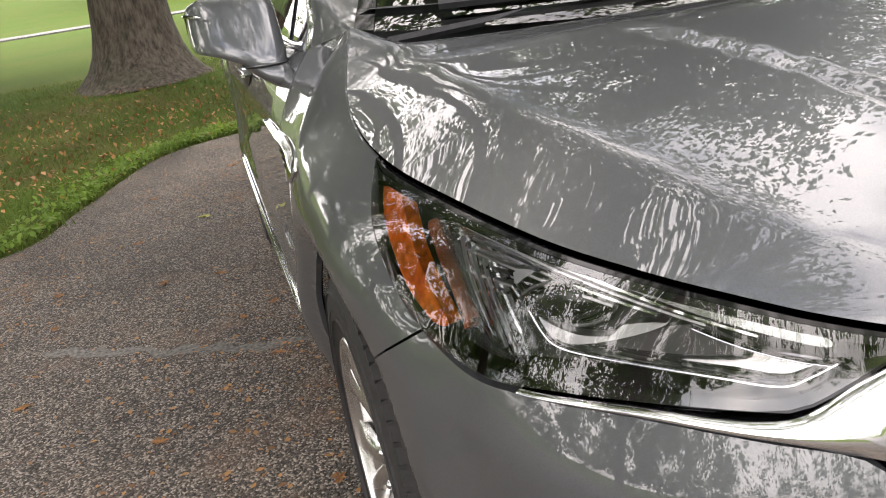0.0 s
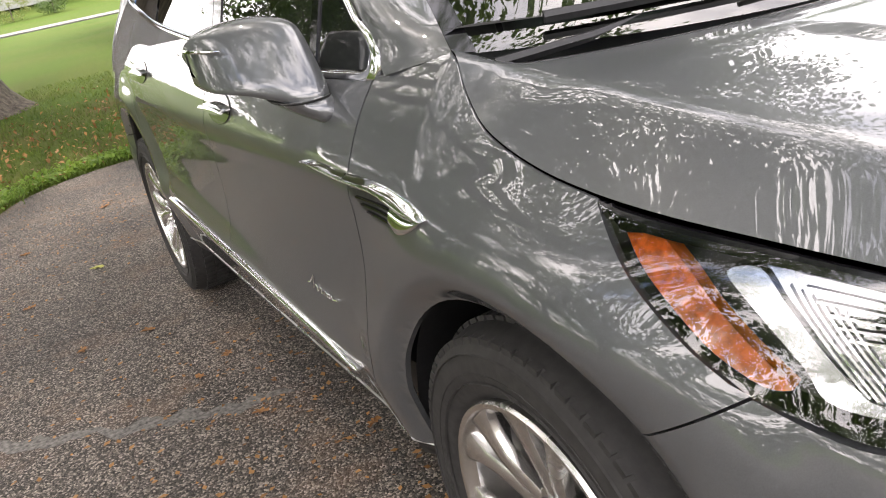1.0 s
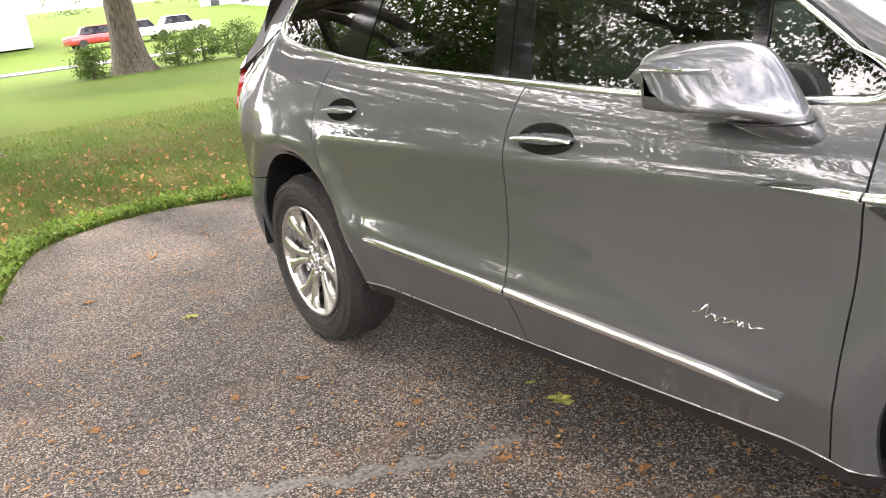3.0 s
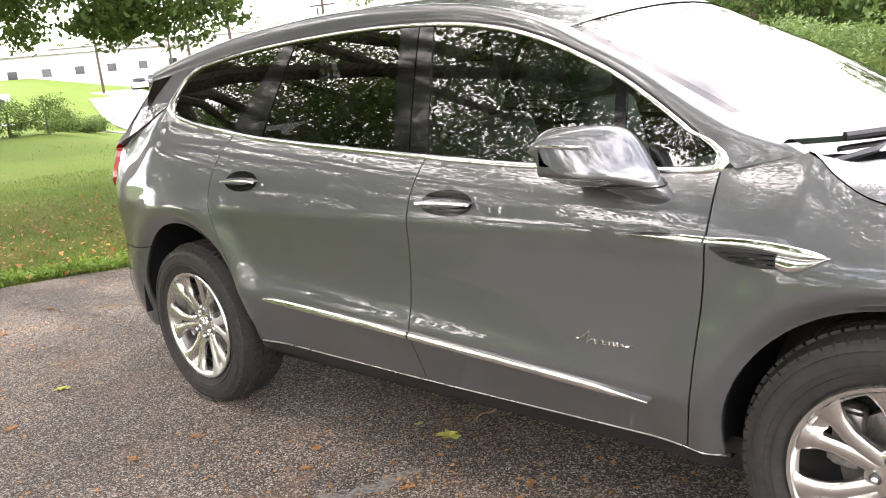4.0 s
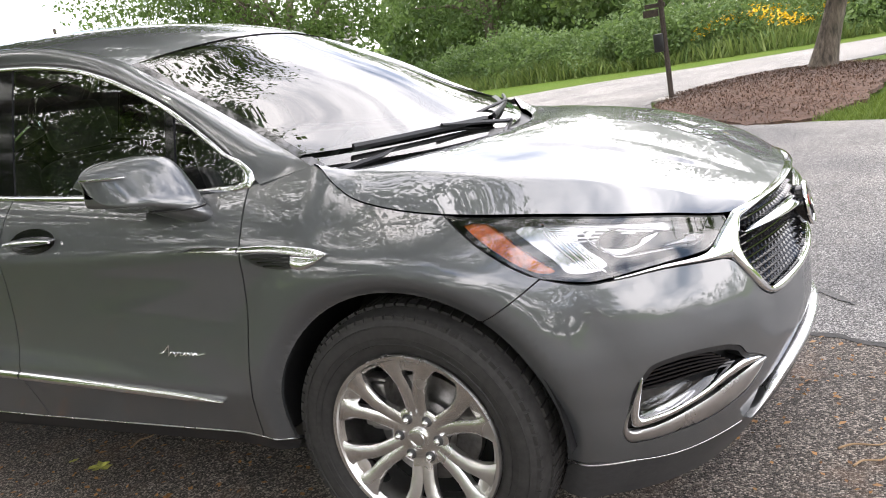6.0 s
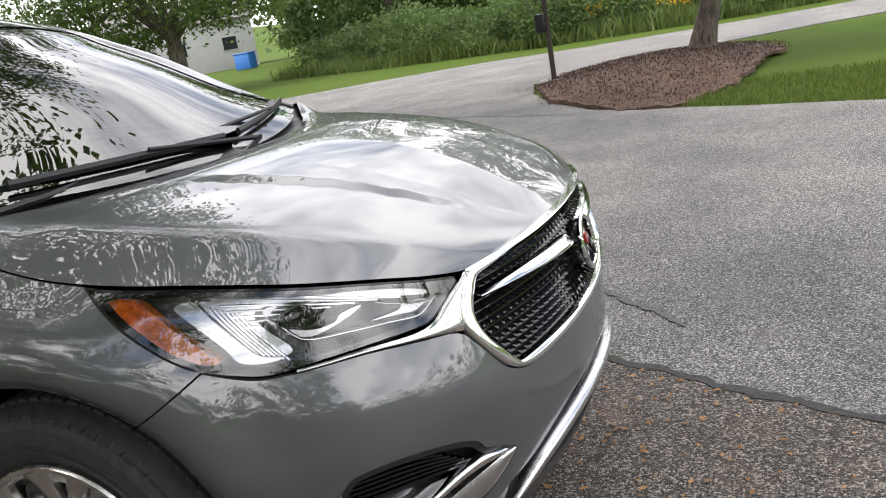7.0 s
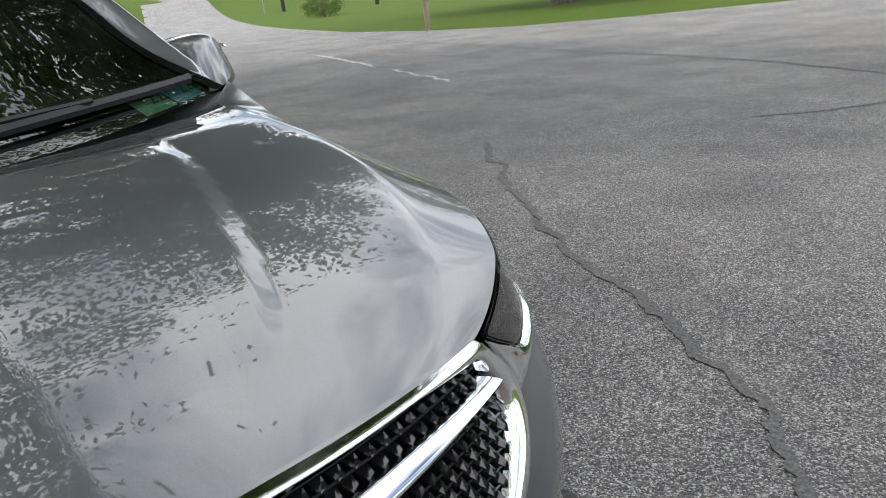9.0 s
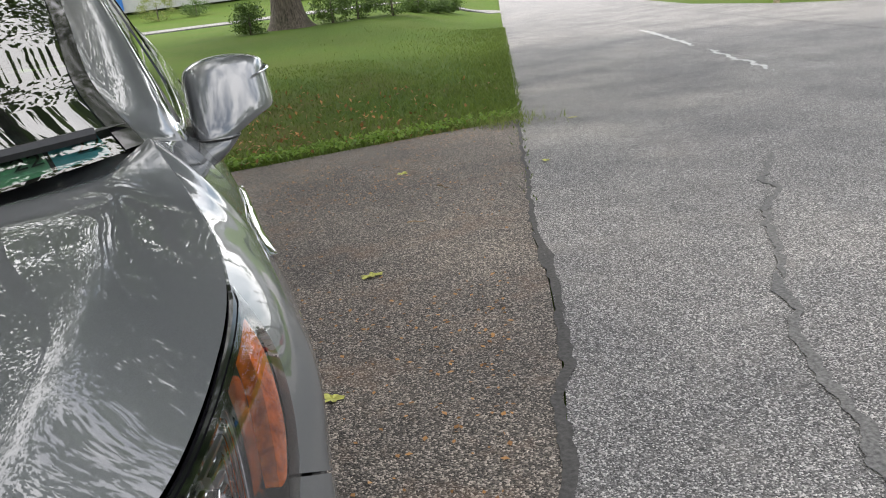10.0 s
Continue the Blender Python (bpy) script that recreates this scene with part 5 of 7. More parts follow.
# wheels
def wheel(cx, sgn, turn):
    """A wheel with a wide tyre and six pairs of split spokes, facing outward along y."""
    w = empty("wheel")
    w.parent = car
    tagged(w, "alloy wheel with six split spokes and a black tyre")
    R, r, hw = 0.392, 0.262, 0.125
    prof = [(r, -hw * 0.80), (r + 0.02, -hw * 0.95), (r + 0.06, -hw * 1.03), (R - 0.035, -hw * 1.0), (R - 0.012, -hw * 0.86), (R - 0.002, -hw * 0.55), (R, 0),
            (R - 0.002, hw * 0.55), (R - 0.012, hw * 0.86), (R - 0.035, hw * 1.0), (r + 0.06, hw * 1.03), (r + 0.02, hw * 0.95), (r, hw * 0.80)]
    tyre = part("tyre", spun(prof, steps=72), RUBBER, w, "black tyre with ribbed tread")
    tb = bmesh.new()
    for k in range(72):
        a0 = 2 * math.pi * k / 72
        for y0, y1, sk in ((-0.118, -0.078, 0.02), (-0.070, -0.030, -0.015), (-0.022, 0.022, 0.012), (0.030, 0.070, 0.015), (0.078, 0.118, -0.02)):
            rr = R + 0.006 - (0.012 if abs(y0 + y1) > 0.17 else 0.0)
            q = []
            for a, y in ((a0, y0), (a0 + 0.066, y0), (a0 + 0.066 + sk, y1), (a0 + sk, y1)):
                edge = 0.008 if abs(y) > 0.11 else 0.0
                q.append((a, y, rr - edge))
            top = [tb.verts.new((b * math.cos(a), y, b * math.sin(a))) for a, y, b in q]
            low = [tb.verts.new(((b - 0.012) * math.cos(a), y, (b - 0.012) * math.sin(a))) for a, y, b in q]
            tb.faces.new(top)
            for i in range(4):
                tb.faces.new((top[i], low[i], low[(i + 1) % 4], top[(i + 1) % 4]))
    bmesh.ops.recalc_face_normals(tb, faces=tb.faces[:])
    part("tread", tb, RUBBER, tyre, smooth=False)
    for rr in (0.300, 0.318, 0.352):
        part("sidewall_ring", spun([(rr - 0.0015, hw * 1.0), (rr, hw * 1.035), (rr + 0.0015, hw * 1.0)], steps=60), RUBBER, tyre)
    rim = part("rim", spun([(0.262, hw * 0.78), (0.266, hw * 0.93), (0.262, hw * 0.985), (0.252, hw * 0.97), (0.246, hw * 0.86), (0.238, hw * 0.80), (0.232, hw * 0.2), (0.225, -hw * 0.8), (0.262, -hw * 0.85)], steps=72), ALLOY, w, "polished alloy rim")
    for k in range(6):
        c = radians(30 + 60 * k)
        for side in (-1, 1):
            bm = bmesh.new()
            rows = []
            for rad, off, wd, y, hgt in ((0.045, 0.18, 0.020, 0.080, 0.03), (0.085, 0.145, 0.0215, 0.085, 0.026), (0.125, 0.135, 0.0205, 0.094, 0.024), (0.165, 0.15, 0.0205, 0.102, 0.024), (0.20, 0.19, 0.0225, 0.108, 0.024), (0.228, 0.225, 0.031, 0.112, 0.022), (0.247, 0.24, 0.046, 0.114, 0.02)):
                a = c + side * off
                ct, st_ = Vector((math.cos(a), 0, math.sin(a))), Vector((-math.sin(a), 0, math.cos(a)))
                base = ct * rad
                rows.append([bm.verts.new(base + st_ * e * wd + Vector((0, y + h, 0))) for e, h in ((-1.0, -hgt), (-0.95, -0.006), (-0.55, 0.0), (0.55, 0.0), (0.95, -0.006), (1.0, -hgt))])
            for p, q in zip(rows, rows[1:]):
                for i in range(5):
                    bm.faces.new((p[i], p[i + 1], q[i + 1], q[i]))
            bmesh.ops.recalc_face_normals(bm, faces=bm.faces[:])
            if sum(f.normal.y * f.calc_area() for f in bm.faces) < 0:
                bmesh.ops.reverse_faces(bm, faces=bm.faces[:])
            part("spoke", bm, ALLOY, rim, sharp=50)
        # web between the pair near the rim
        bm = bmesh.new()
        vs = [bm.verts.new((q * math.cos(c + o), y, q * math.sin(c + o))) for q, o, y in ((0.244, -0.22, 0.100), (0.244, 0.22, 0.100), (0.215, 0.16, 0.090), (0.205, 0.0, 0.086), (0.215, -0.16, 0.090))]
        bm.faces.new(vs)
        part("web", bm, ALLOY, rim)
        la = radians(60 * k)
        bm = bmesh.new()
        bmesh.ops.create_cone(bm, cap_ends=True, segments=6, radius1=0.0110, radius2=0.0095, depth=0.024, matrix=Matrix.Translation((0.062 * math.cos(la), 0.083, 0.062 * math.sin(la))) @ pose(0, 0, 0, -90, 0, 0))
        bmesh.ops.create_uvsphere(bm, u_segments=12, v_segments=6, radius=0.0095, matrix=Matrix.Translation((0.062 * math.cos(la), 0.094, 0.062 * math.sin(la))))
        part("lug_nut", bm, CHROME, rim, "chrome lug nut")
        bm = bmesh.new()
        bmesh.ops.create_cone(bm, cap_ends=True, segments=20, radius1=0.0155, radius2=0.0155, depth=0.006, matrix=Matrix.Translation((0.062 * math.cos(la), 0.0815, 0.062 * math.sin(la))) @ pose(0, 0, 0, -90, 0, 0))
        part("lug_seat", bm, DARK_ALLOY, rim)
    part("hub_plate", spun([(0.001, 0.083), (0.05, 0.083), (0.080, 0.082), (0.090, 0.077), (0.094, 0.06), (0.094, 0.03), (0.001, 0.03)], steps=36), ALLOY, rim)
    cap = part("centre_cap", spun([(0.001, 0.094), (0.026, 0.094), (0.031, 0.091), (0.033, 0.06), (0.001, 0.06)], steps=32), ALLOY, rim, "silver centre cap")
    part("cap_ring", spun([(0.021, 0.093), (0.0225, 0.0965), (0.024, 0.093)], steps=32), CHROME, cap)
    part("brake_disc", spun([(0.06, 0.015), (0.165, 0.015), (0.165, -0.012), (0.06, -0.012)], steps=48), DISC, w, "steel brake disc")
    part("drum", spun([(0.001, 0.03), (0.075, 0.03), (0.08, 0.0), (0.001, 0.0)], steps=32), DARK_ALLOY, w)
    cal = joined(box((0.075, 0.06, 0.17), (0.145, 0.02, 0.07), 0.015), box((0.05, 0.03, 0.05), (0.16, 0.05, 0.03), 0.008), box((0.05, 0.03, 0.05), (0.13, 0.05, 0.12), 0.008))
    part("brake_caliper", cal, DISC, w, "bare metal brake caliper")
    part("barrel_back", spun([(0.08, -0.02), (0.24, -0.02), (0.24, -0.03), (0.08, -0.03)], steps=32), GASKET, w)
    w.matrix_basis = pose(cx, sgn * 0.808, 0.396, 0, turn, 180 if sgn < 0 else 0)
    return w


wheel(0.0, -1, -4)
wheel(-3.075, -1, 33)
wheel(0.0, 1, 40)
wheel(-3.075, 1, 12)


# ---------------------------------------------------------------- ground
def terrain(x, y):
    """The lawn rises gently away from the street and the driveway, and all the land climbs far behind the car."""
    d = (x + 6.72) * -0.380 + (y - 4.25) * -0.925
    u = max(0.0, -x - 7.2)
    return 2.6 * (1 - math.exp(-0.042 * u / 2.6)) * step(0.0, 4.5, d) + 0.055 * max(0.0, -x - 46.0) * step(-46, -80, x)


xs = sorted(set([-400, -250, -160, -130, -110, -95, -80, -72, -65, -60, -55, -50] + list(np.arange(-48, 16, 1.0)) + [16, 20, 26, 34, 45, 60, 80, 120, 200, 400]))
ys = sorted(set([-400, -200, -120, -80, -60, -45, -35, -28] + list(np.arange(-22, 40, 1.0)) + [42, 50, 60, 70, 80, 100, 120, 200, 400]))
gv = [(x, y, terrain(x, y) - 0.025) for x in xs for y in ys]
gf = [(i * len(ys) + j, (i + 1) * len(ys) + j, (i + 1) * len(ys) + j + 1, i * len(ys) + j + 1) for i in range(len(xs) - 1) for j in range(len(ys) - 1)]
tagged(make("ground", gv, gf, LAWN), "mown lawn with dry patches", "ground", kind="structure")


def slab(name, outline, z, mat, label, category, step_=1.0, thick=0.06):
    d = panel_data(outline, lambda u, v, l=0.0: (u, v, terrain(u, v) + z + 0.22 * step(-34, -60, u) + l), step_, step_, 0.0, thick)
    return tagged(make(name, d[0], d[1], mat, None, "", d[2]), label, category, kind="structure")


DRIVE_EDGE = smoothed([(-6.71, 4.2), (-6.69, 2.88), (-6.65, 1.97), (-6.64, 1.1), (-6.85, 0.5), (-7.1, 0.1), (-7.33, -0.45), (-7.25, -1.05), (-6.85, -1.55), (-6.1, -1.85), (-5.1, -2.12), (-4.08, -2.5), (-3.6, -4.0)], 5)
flat = lambda name, outline, z, mat, label, category, step_: tagged(make(name, *[k for k in panel_data(outline, lambda u, v, l=0.0: (u, v, z + l), step_, step_, 0.0, 0.06)][:2], mat), label, category, kind="structure")
SEAM = [(-6.72, 4.25), (-5.81, 3.84), (-4.95, 3.5), (-4.1, 3.15), (-3.28, 2.8), (-2.8, 2.6), (-2.17, 2.385), (-1.4, 2.07), (-0.87, 1.82), (-0.53, 1.66), (-0.18, 1.49), (0.3, 1.25), (0.72, 1.04), (1.02, 0.9), (1.29, 0.74), (1.65, 0.58), (3.0, -0.05), (9.0, -2.63)]
flat("driveway", DRIVE_EDGE + [(-3.6, -20.0), (9.0, -20.0)] + [(x, y - 0.008) for x, y in SEAM[::-1]], 0.0, DRIVE, "old dark asphalt driveway with brown stains", "driveway", 2.0)
slab("street", [(-230, 98.0), (-140, 60.0), (-60, 26.15), *SEAM, (60, -26), (60, -17.5), (9.0, 3.2), (2.0, 6.85), (1.2, 7.2), (0.5, 7.6), (0.05, 7.72), (-0.65, 8.25), (-1.5, 9.55), (-2.05, 10.9), (-2.4, 12.3), (-1.8, 14.2), (0.5, 15.6), (2.4, 16.9), (30, 30), (30, 37),
                (2.7, 22.3), (-0.8, 20.8), (-3.0, 20.1), (-5.8, 19.7), (-8.4, 18.5), (-10.8, 16.9), (-13.5, 15.9), (-17.2, 16.0), (-22, 16.9), (-30, 19.9), (-41, 24.4), (-70, 37), (-140, 68), (-230, 107)], -0.004, STREET, "weathered grey street asphalt", "street", 3.0)
slab("side_path", [(-40, -60), (-41, -5), (-39, 9), (-36.5, 16.5), (-38.4, 17.4), (-41.5, 9.5), (-43.4, -5), (-42.4, -60)], 0.0, STREET, "pale narrow asphalt path across the lawn", "path", 2.0)
slab("parking_lot", [(-42, 48), (-70, 47.6), (-100, 61), (-104, 74), (-62, 66), (-42, 57)], 0.012, STREET, "pale asphalt parking lot far off", "parking lot", 4.0)


def ribbon(name, line, width, z, mat, label, category, seed=0, jag=0.25):
    """A ragged strip along a line on the ground."""
    pts = [Vector((*p, 0)) for p in smoothed(line, 16)]
    v, f = [], []
    for i, p in enumerate(pts):
        t = (pts[min(i + 1, len(pts) - 1)] - pts[max(i - 1, 0)]).normalized()
        n = Vector((-t.y, t.x, 0))
        w = width * min(1.0, 0.15 + 0.2 * min(i, len(pts) - 1 - i))
        wob = lambda k, sc: noise.noise(Vector((p.x * sc, p.y * sc, seed * 7.3 + k)))
        o = n * (wob(0, 3) * 1.2 + wob(1, 14) * 0.6) * width * jag * 2
        a, b = max(0.15, 1 + (wob(2, 9) + 0.6 * wob(3, 30)) * jag * 2) * w / 2, max(0.15, 1 + (wob(4, 9) + 0.6 * wob(5, 30)) * jag * 2) * w / 2
        for q in (p + o + n * a, p + o - n * b):
            v.append((q.x, q.y, terrain(q.x, q.y) + z))
        if i:
            k = 2 * i
            f.append((k - 2, k, k + 1, k - 1))
    return tagged(make(name, v, f, mat), label, category, kind="structure")


ribbon("edge_seam", [(-6.72, 4.25), *SEAM[1:7]], 0.03, 0.004, TAR, "cracked dark seam between driveway and street", "crack", 1, 0.4)
ribbon("edge_seam", [(-2.9, 2.65), *SEAM[6:17]], 0.045, 0.003, TAR, "dark tar filler along the driveway seam", "crack", 2, 0.35)
TAR_OLD = simple("old_crack_filler", (0.105, 0.103, 0.100), 0.85, 0.0, 0.6, 70, 0.5)
ribbon("road_crack", [(-3.5, 4.75), (-3.22, 4.53), (-2.95, 4.25), (-2.66, 4.12), (-2.3, 3.75), (-1.95, 3.51), (-1.5, 3.2)], 0.042, 0.0012, TAR_OLD, "tar-filled crack in the street", "crack", 3, 0.5)
ribbon("road_crack", [(-1.6, 3.26), (-1.12, 2.93), (-0.77, 2.72), (-0.42, 2.55), (-0.08, 2.35), (0.27, 2.15), (0.49, 2.0), (0.58, 1.86), (0.8, 1.62), (1.05, 1.32)], 0.042, 0.0016, TAR_OLD, "tar-filled crack in the street", "crack", 4, 0.5)
ribbon("road_crack", [(-34, 21.0), (-20, 15.2), (-10, 11.6), (-4.15, 9.66), (-2.58, 8.97), (-0.7, 7.95)], 0.04, 0.0012, TAR_OLD, "long hairline crack in the street", "crack", 5, 0.6)
ribbon("road_crack", [(-0.55, 7.85), (-1.0, 7.2), (-1.4, 6.65), (-2.0, 6.1)], 0.03, 0.0012, TAR_OLD, "short hairline crack in the street", "crack", 6, 0.6)
WORN_WHITE = simple("worn_road_paint", (0.42, 0.42, 0.41), 0.8, 0.0, 0.45, 18, 0.2)
SCUFF = simple("pale_scuff", (0.135, 0.127, 0.116), 0.85, 0.0, 0.7, 60, 0.4)
ribbon("road_line", [(-15.26, 10.96), (-13.0, 10.05), (-10.62, 9.1)], 0.09, 0.002, WORN_WHITE, "worn white road line", "line", 7, 0.4)
ribbon("road_line", [(-9.9, 8.8), (-8.4, 8.2), (-6.84, 7.57)], 0.06, 0.002, WORN_WHITE, "faint worn white road line", "line", 11, 0.7)
ribbon("road_line", [(-21.5, 13.5), (-19.4, 12.7)], 0.09, 0.002, WORN_WHITE, "worn white road line", "line", 8, 0.4)
ribbon("road_line", [(-28.0, 16.2), (-25.0, 15.0)], 0.09, 0.002, WORN_WHITE, "worn white road line", "line", 9, 0.4)
ribbon("pale_scuff", [(-2.23, -1.97), (-2.08, -1.74), (-1.9, -1.45), (-1.79, -1.19), (-1.67, -0.88)], 0.075, 0.0012, SCUFF, "pale scuffed streak on the driveway", "stain", 10, 0.5)


# ---------------------------------------------------------------- plants
def leaf_mesh(centres, size, seed, up=0.6, narrow_=0.55):
    """Small folded leaves at the given places, one island each."""
    rng = np.random.RandomState(seed)
    n = len(centres)
    a = rng.normal(size=(n, 3))
    a /= np.linalg.norm(a, axis=1)[:, None]
    b = rng.normal(size=(n, 3)) + np.array([0, 0, up]) * 2
    side = np.cross(a, b)
    side /= np.linalg.norm(side, axis=1)[:, None] + 1e-9
    nor = np.cross(side, a)
    s = size * rng.uniform(0.6, 1.3, (n, 1))
    c = np.asarray(centres)
    v = np.stack([c - a * s * 0.5, c + side * s * narrow_ * 0.5 + nor * s * 0.12, c + a * s * 0.5, c - side * s * narrow_ * 0.5 + nor * s * 0.12], 1).reshape(-1, 3)
    f = np.arange(4 * n).reshape(-1, 4)
    return v, f


def quick_mesh(name, v, f, mat, parent=None, label=""):
    me = bpy.data.meshes.new(name)
    me.vertices.add(len(v))
    me.vertices.foreach_set("co", np.asarray(v, np.float32).ravel())
    k = f.shape[1]
    me.loops.add(f.size)
    me.loops.foreach_set("vertex_index", f.astype(np.int32).ravel())
    me.polygons.add(len(f))
    me.polygons.foreach_set("loop_start", np.arange(0, f.size, k, dtype=np.int32))
    me.update(calc_edges=True)
    me.materials.append(mat)
    ob = new(name, me)
    ob.parent = parent
    return tagged(ob, label)


def clumps(rng, blobs, clump_r, per):
    """Leaf places: clumps spread over the outer parts of ellipsoids (x, y, z, rx, ry, rz, count)."""
    out, mids = [], []
    for cx, cy, cz, rx, ry, rz, n in blobs:
        d = rng.normal(size=(n, 3))
        d /= np.linalg.norm(d, axis=1)[:, None]
        m = np.array([cx, cy, cz]) + d * np.array([rx, ry, rz]) * rng.uniform(0.45, 1.0, (n, 1)) ** 0.6
        mids.append(m)
        for q in m:
            r = clump_r * rng.uniform(0.5, 1.25)
            out.append(q + np.clip(rng.normal(size=(per, 3)), -2, 2) * np.array([r, r, r * 0.55]) * 0.55)
    return np.concatenate(out), np.concatenate(mids)


def tree(x, y, trunk_r, fork, blobs, label, leaf=0.14, clump_r=0.9, per=60, seed=1, mat=None, flare=1.5, limbs=14, lean=(0, 0), kind_name="tree", boughs=()):
    rng = np.random.RandomState(seed)
    z0 = terrain(x, y) - 0.06
    t = tagged(empty(kind_name, (x, y, z0)), label, "tree")
    # trunk with root flare
    bm = bmesh.new()
    rings, sides = [], 22
    lobes = [(rng.uniform(0, 6.28), rng.uniform(0.5, 1.0)) for _ in range(6)]
    for k, h in enumerate((0.0, 0.12, 0.3, 0.55, 0.9, 1.5, 2.3, fork * 0.85, fork * 1.1)):
        fl = 1 + (flare - 1) * math.exp(-h / 0.38)
        ring_ = []
        for a in np.arange(sides) * 2 * math.pi / sides:
            root = sum(w * max(0, math.cos(a - p)) ** 6 for p, w in lobes) * (flare - 1) * 0.55 * math.exp(-h / 0.30)
            groove = 0.035 * math.sin(a * 7 + h * 1.2) + 0.02 * math.sin(a * 13 - h * 2)
            rr = trunk_r * (fl + root + groove) * (1 - 0.22 * h / (fork * 1.1))
            ring_.append(bm.verts.new((rr * math.cos(a) + lean[0] * h, rr * math.sin(a) + lean[1] * h, h)))
        rings.append(ring_)
    for p, q in zip(rings, rings[1:]):
        for k in range(sides):
            bm.faces.new((p[k], p[(k + 1) % sides], q[(k + 1) % sides], q[k]))
    part("trunk", bm, BARK, t, "rough grey-brown trunk", sharp=80)
    places, mids = clumps(rng, [(bx - x, by - y, bz - z0, *r) for bx, by, bz, *r in blobs], clump_r, per)
    top = Vector((lean[0] * fork, lean[1] * fork, fork))
    pick = rng.choice(len(mids), min(limbs, len(mids)), replace=False)
    for i in pick:
        e = Vector(mids[i])
        m1 = top.lerp(e, 0.35) + Vector((rng.normal() * 0.4, rng.normal() * 0.4, 0.5 + abs(rng.normal()) * 0.5))
        m2 = top.lerp(e, 0.7) + Vector((rng.normal() * 0.4, rng.normal() * 0.4, 0.3))
        r0 = trunk_r * rng.uniform(0.28, 0.5)
        part("limb", tube(smoothed([top + Vector((0, 0, -0.3)), m1, m2, e], 3), [r0 * (1 - 0.9 * k / 9) for k in range(10)], 7), BARK, t)
        for _ in range(2):
            j = min(range(len(mids)), key=lambda q: (Vector(mids[q]) - m2).length + rng.uniform(0, 2.5))
            part("limb", tube(smoothed([m2, m2.lerp(Vector(mids[j]), 0.5) + Vector((0, 0, 0.2)), Vector(mids[j])], 3), [r0 * 0.3 * (1 - 0.8 * k / 6) for k in range(7)], 5), BARK, t)
    v, f = leaf_mesh(places, leaf, seed + 5)
    quick_mesh("crown", v, f, mat or LEAF, t, "crown of many green leaves")
    if boughs:
        places, mids = clumps(rng, [(bx - x, by - y, bz - z0, *r) for bx, by, bz, *r in boughs], 0.36, 110)
        v, f = leaf_mesh(places, 0.105, seed + 6)
        quick_mesh("foliage", v, f, mat or LEAF, t, "low hanging boughs of small dark leaves")
        for bx, by, bz, *r in boughs:
            e = Vector((bx - x, by - y, bz - z0))
            part("limb", tube(smoothed([top + Vector((0, 0, -0.2)), top.lerp(e, 0.5) + Vector((0, 0, 1.2)), e + Vector((0, 0, 0.3)), e + (e - top) * 0.12], 3), [0.09 * (1 - 0.85 * k / 9) for k in range(10)], 6), BARK, t)
    return t


# the crown's unseen masses are placed to shade the car and darken its reflections
tree(-13.7, -1.95, 0.62, 4.2, [(-11, -5, 9.5, 8.5, 7.5, 3.2, 290), (-4.5, -5.5, 8.8, 6.0, 6.5, 2.6, 380), (-5.5, 1.5, 8.2, 5.0, 4.0, 2.0, 130), (-13, 4.5, 8.4, 7, 6.0, 3, 280), (0.8, -1.2, 9.2, 4.6, 3.8, 1.5, 170), (-6.8, 5.6, 8.2, 3.2, 2.8, 1.5, 160), (-13.5, 7.2, 7.2, 5.0, 3.6, 2.2, 190), (-10.5, 8.0, 6.6, 3.6, 3.0, 2.0, 170),
                                (0.5, -7.5, 8.4, 5.0, 4.5, 2.4, 210), (-18, -6, 9, 6, 6, 3, 150), (-14, -11, 7.6, 6, 5, 3, 240), (-16, -6.5, 4.6, 3, 3, 1.4, 90), (-10, -8, 5.2, 3, 3, 1.4, 80)],
     "huge old tree with a flared grey trunk on the lawn", 0.15, 0.80, 100, 11, flare=1.75, limbs=26, boughs=[(-12.0, 2.8, 3.1, 1.4, 1.3, 0.8, 70), (-11.5, 4.2, 2.9, 1.2, 1.2, 0.7, 60), (-11.2, 1.4, 3.5, 1.0, 1.0, 0.5, 30)])
tree(-29.0, 5.45, 0.52, 3.2, [(-28.5, 5.3, 7.5, 6.5, 6.0, 2.6, 230), (-24, 3.5, 4.6, 3.0, 3.0, 0.9, 50)], "broad shade tree beside clipped shrubs on the lawn", 0.22, 1.0, 45, 21, flare=1.5)
tree(0.3, 13.1, 0.19, 1.5, [(0.5, 12.9, 4.2, 3.2, 3.2, 1.5, 230), (-2.8, 11.5, 2.2, 0.75, 0.75, 0.40, 26), (-1.9, 12.1, 2.7, 1.0, 0.9, 0.40, 26), (1.6, 12.3, 2.35, 1.0, 0.9, 0.35, 22)], "young tree in a mulched island", 0.13, 0.6, 60, 31, flare=1.5, lean=(0.27, 0.12), limbs=12)
tree(-19.5, 25.0, 0.34, 2.4, [(-19.5, 25.5, 6.4, 6.2, 4.8, 3.6, 520), (-22.0, 24.6, 2.5, 2.6, 2.0, 0.5, 60), (-16.8, 25.0, 2.9, 2.2, 2, 0.5, 50), (-24.5, 24.0, 5.6, 3.6, 3.4, 3.0, 220)], "spreading shade tree on the lawn across the street", 0.20, 1.1, 40, 41)
tree(-20.0, 47.0, 0.5, 3.0, [(-20, 47, 8.5, 9, 6, 7.0, 560)], "dense leafy tree behind the meadow", 0.30, 1.1, 42, 51, LEAF_FAR)
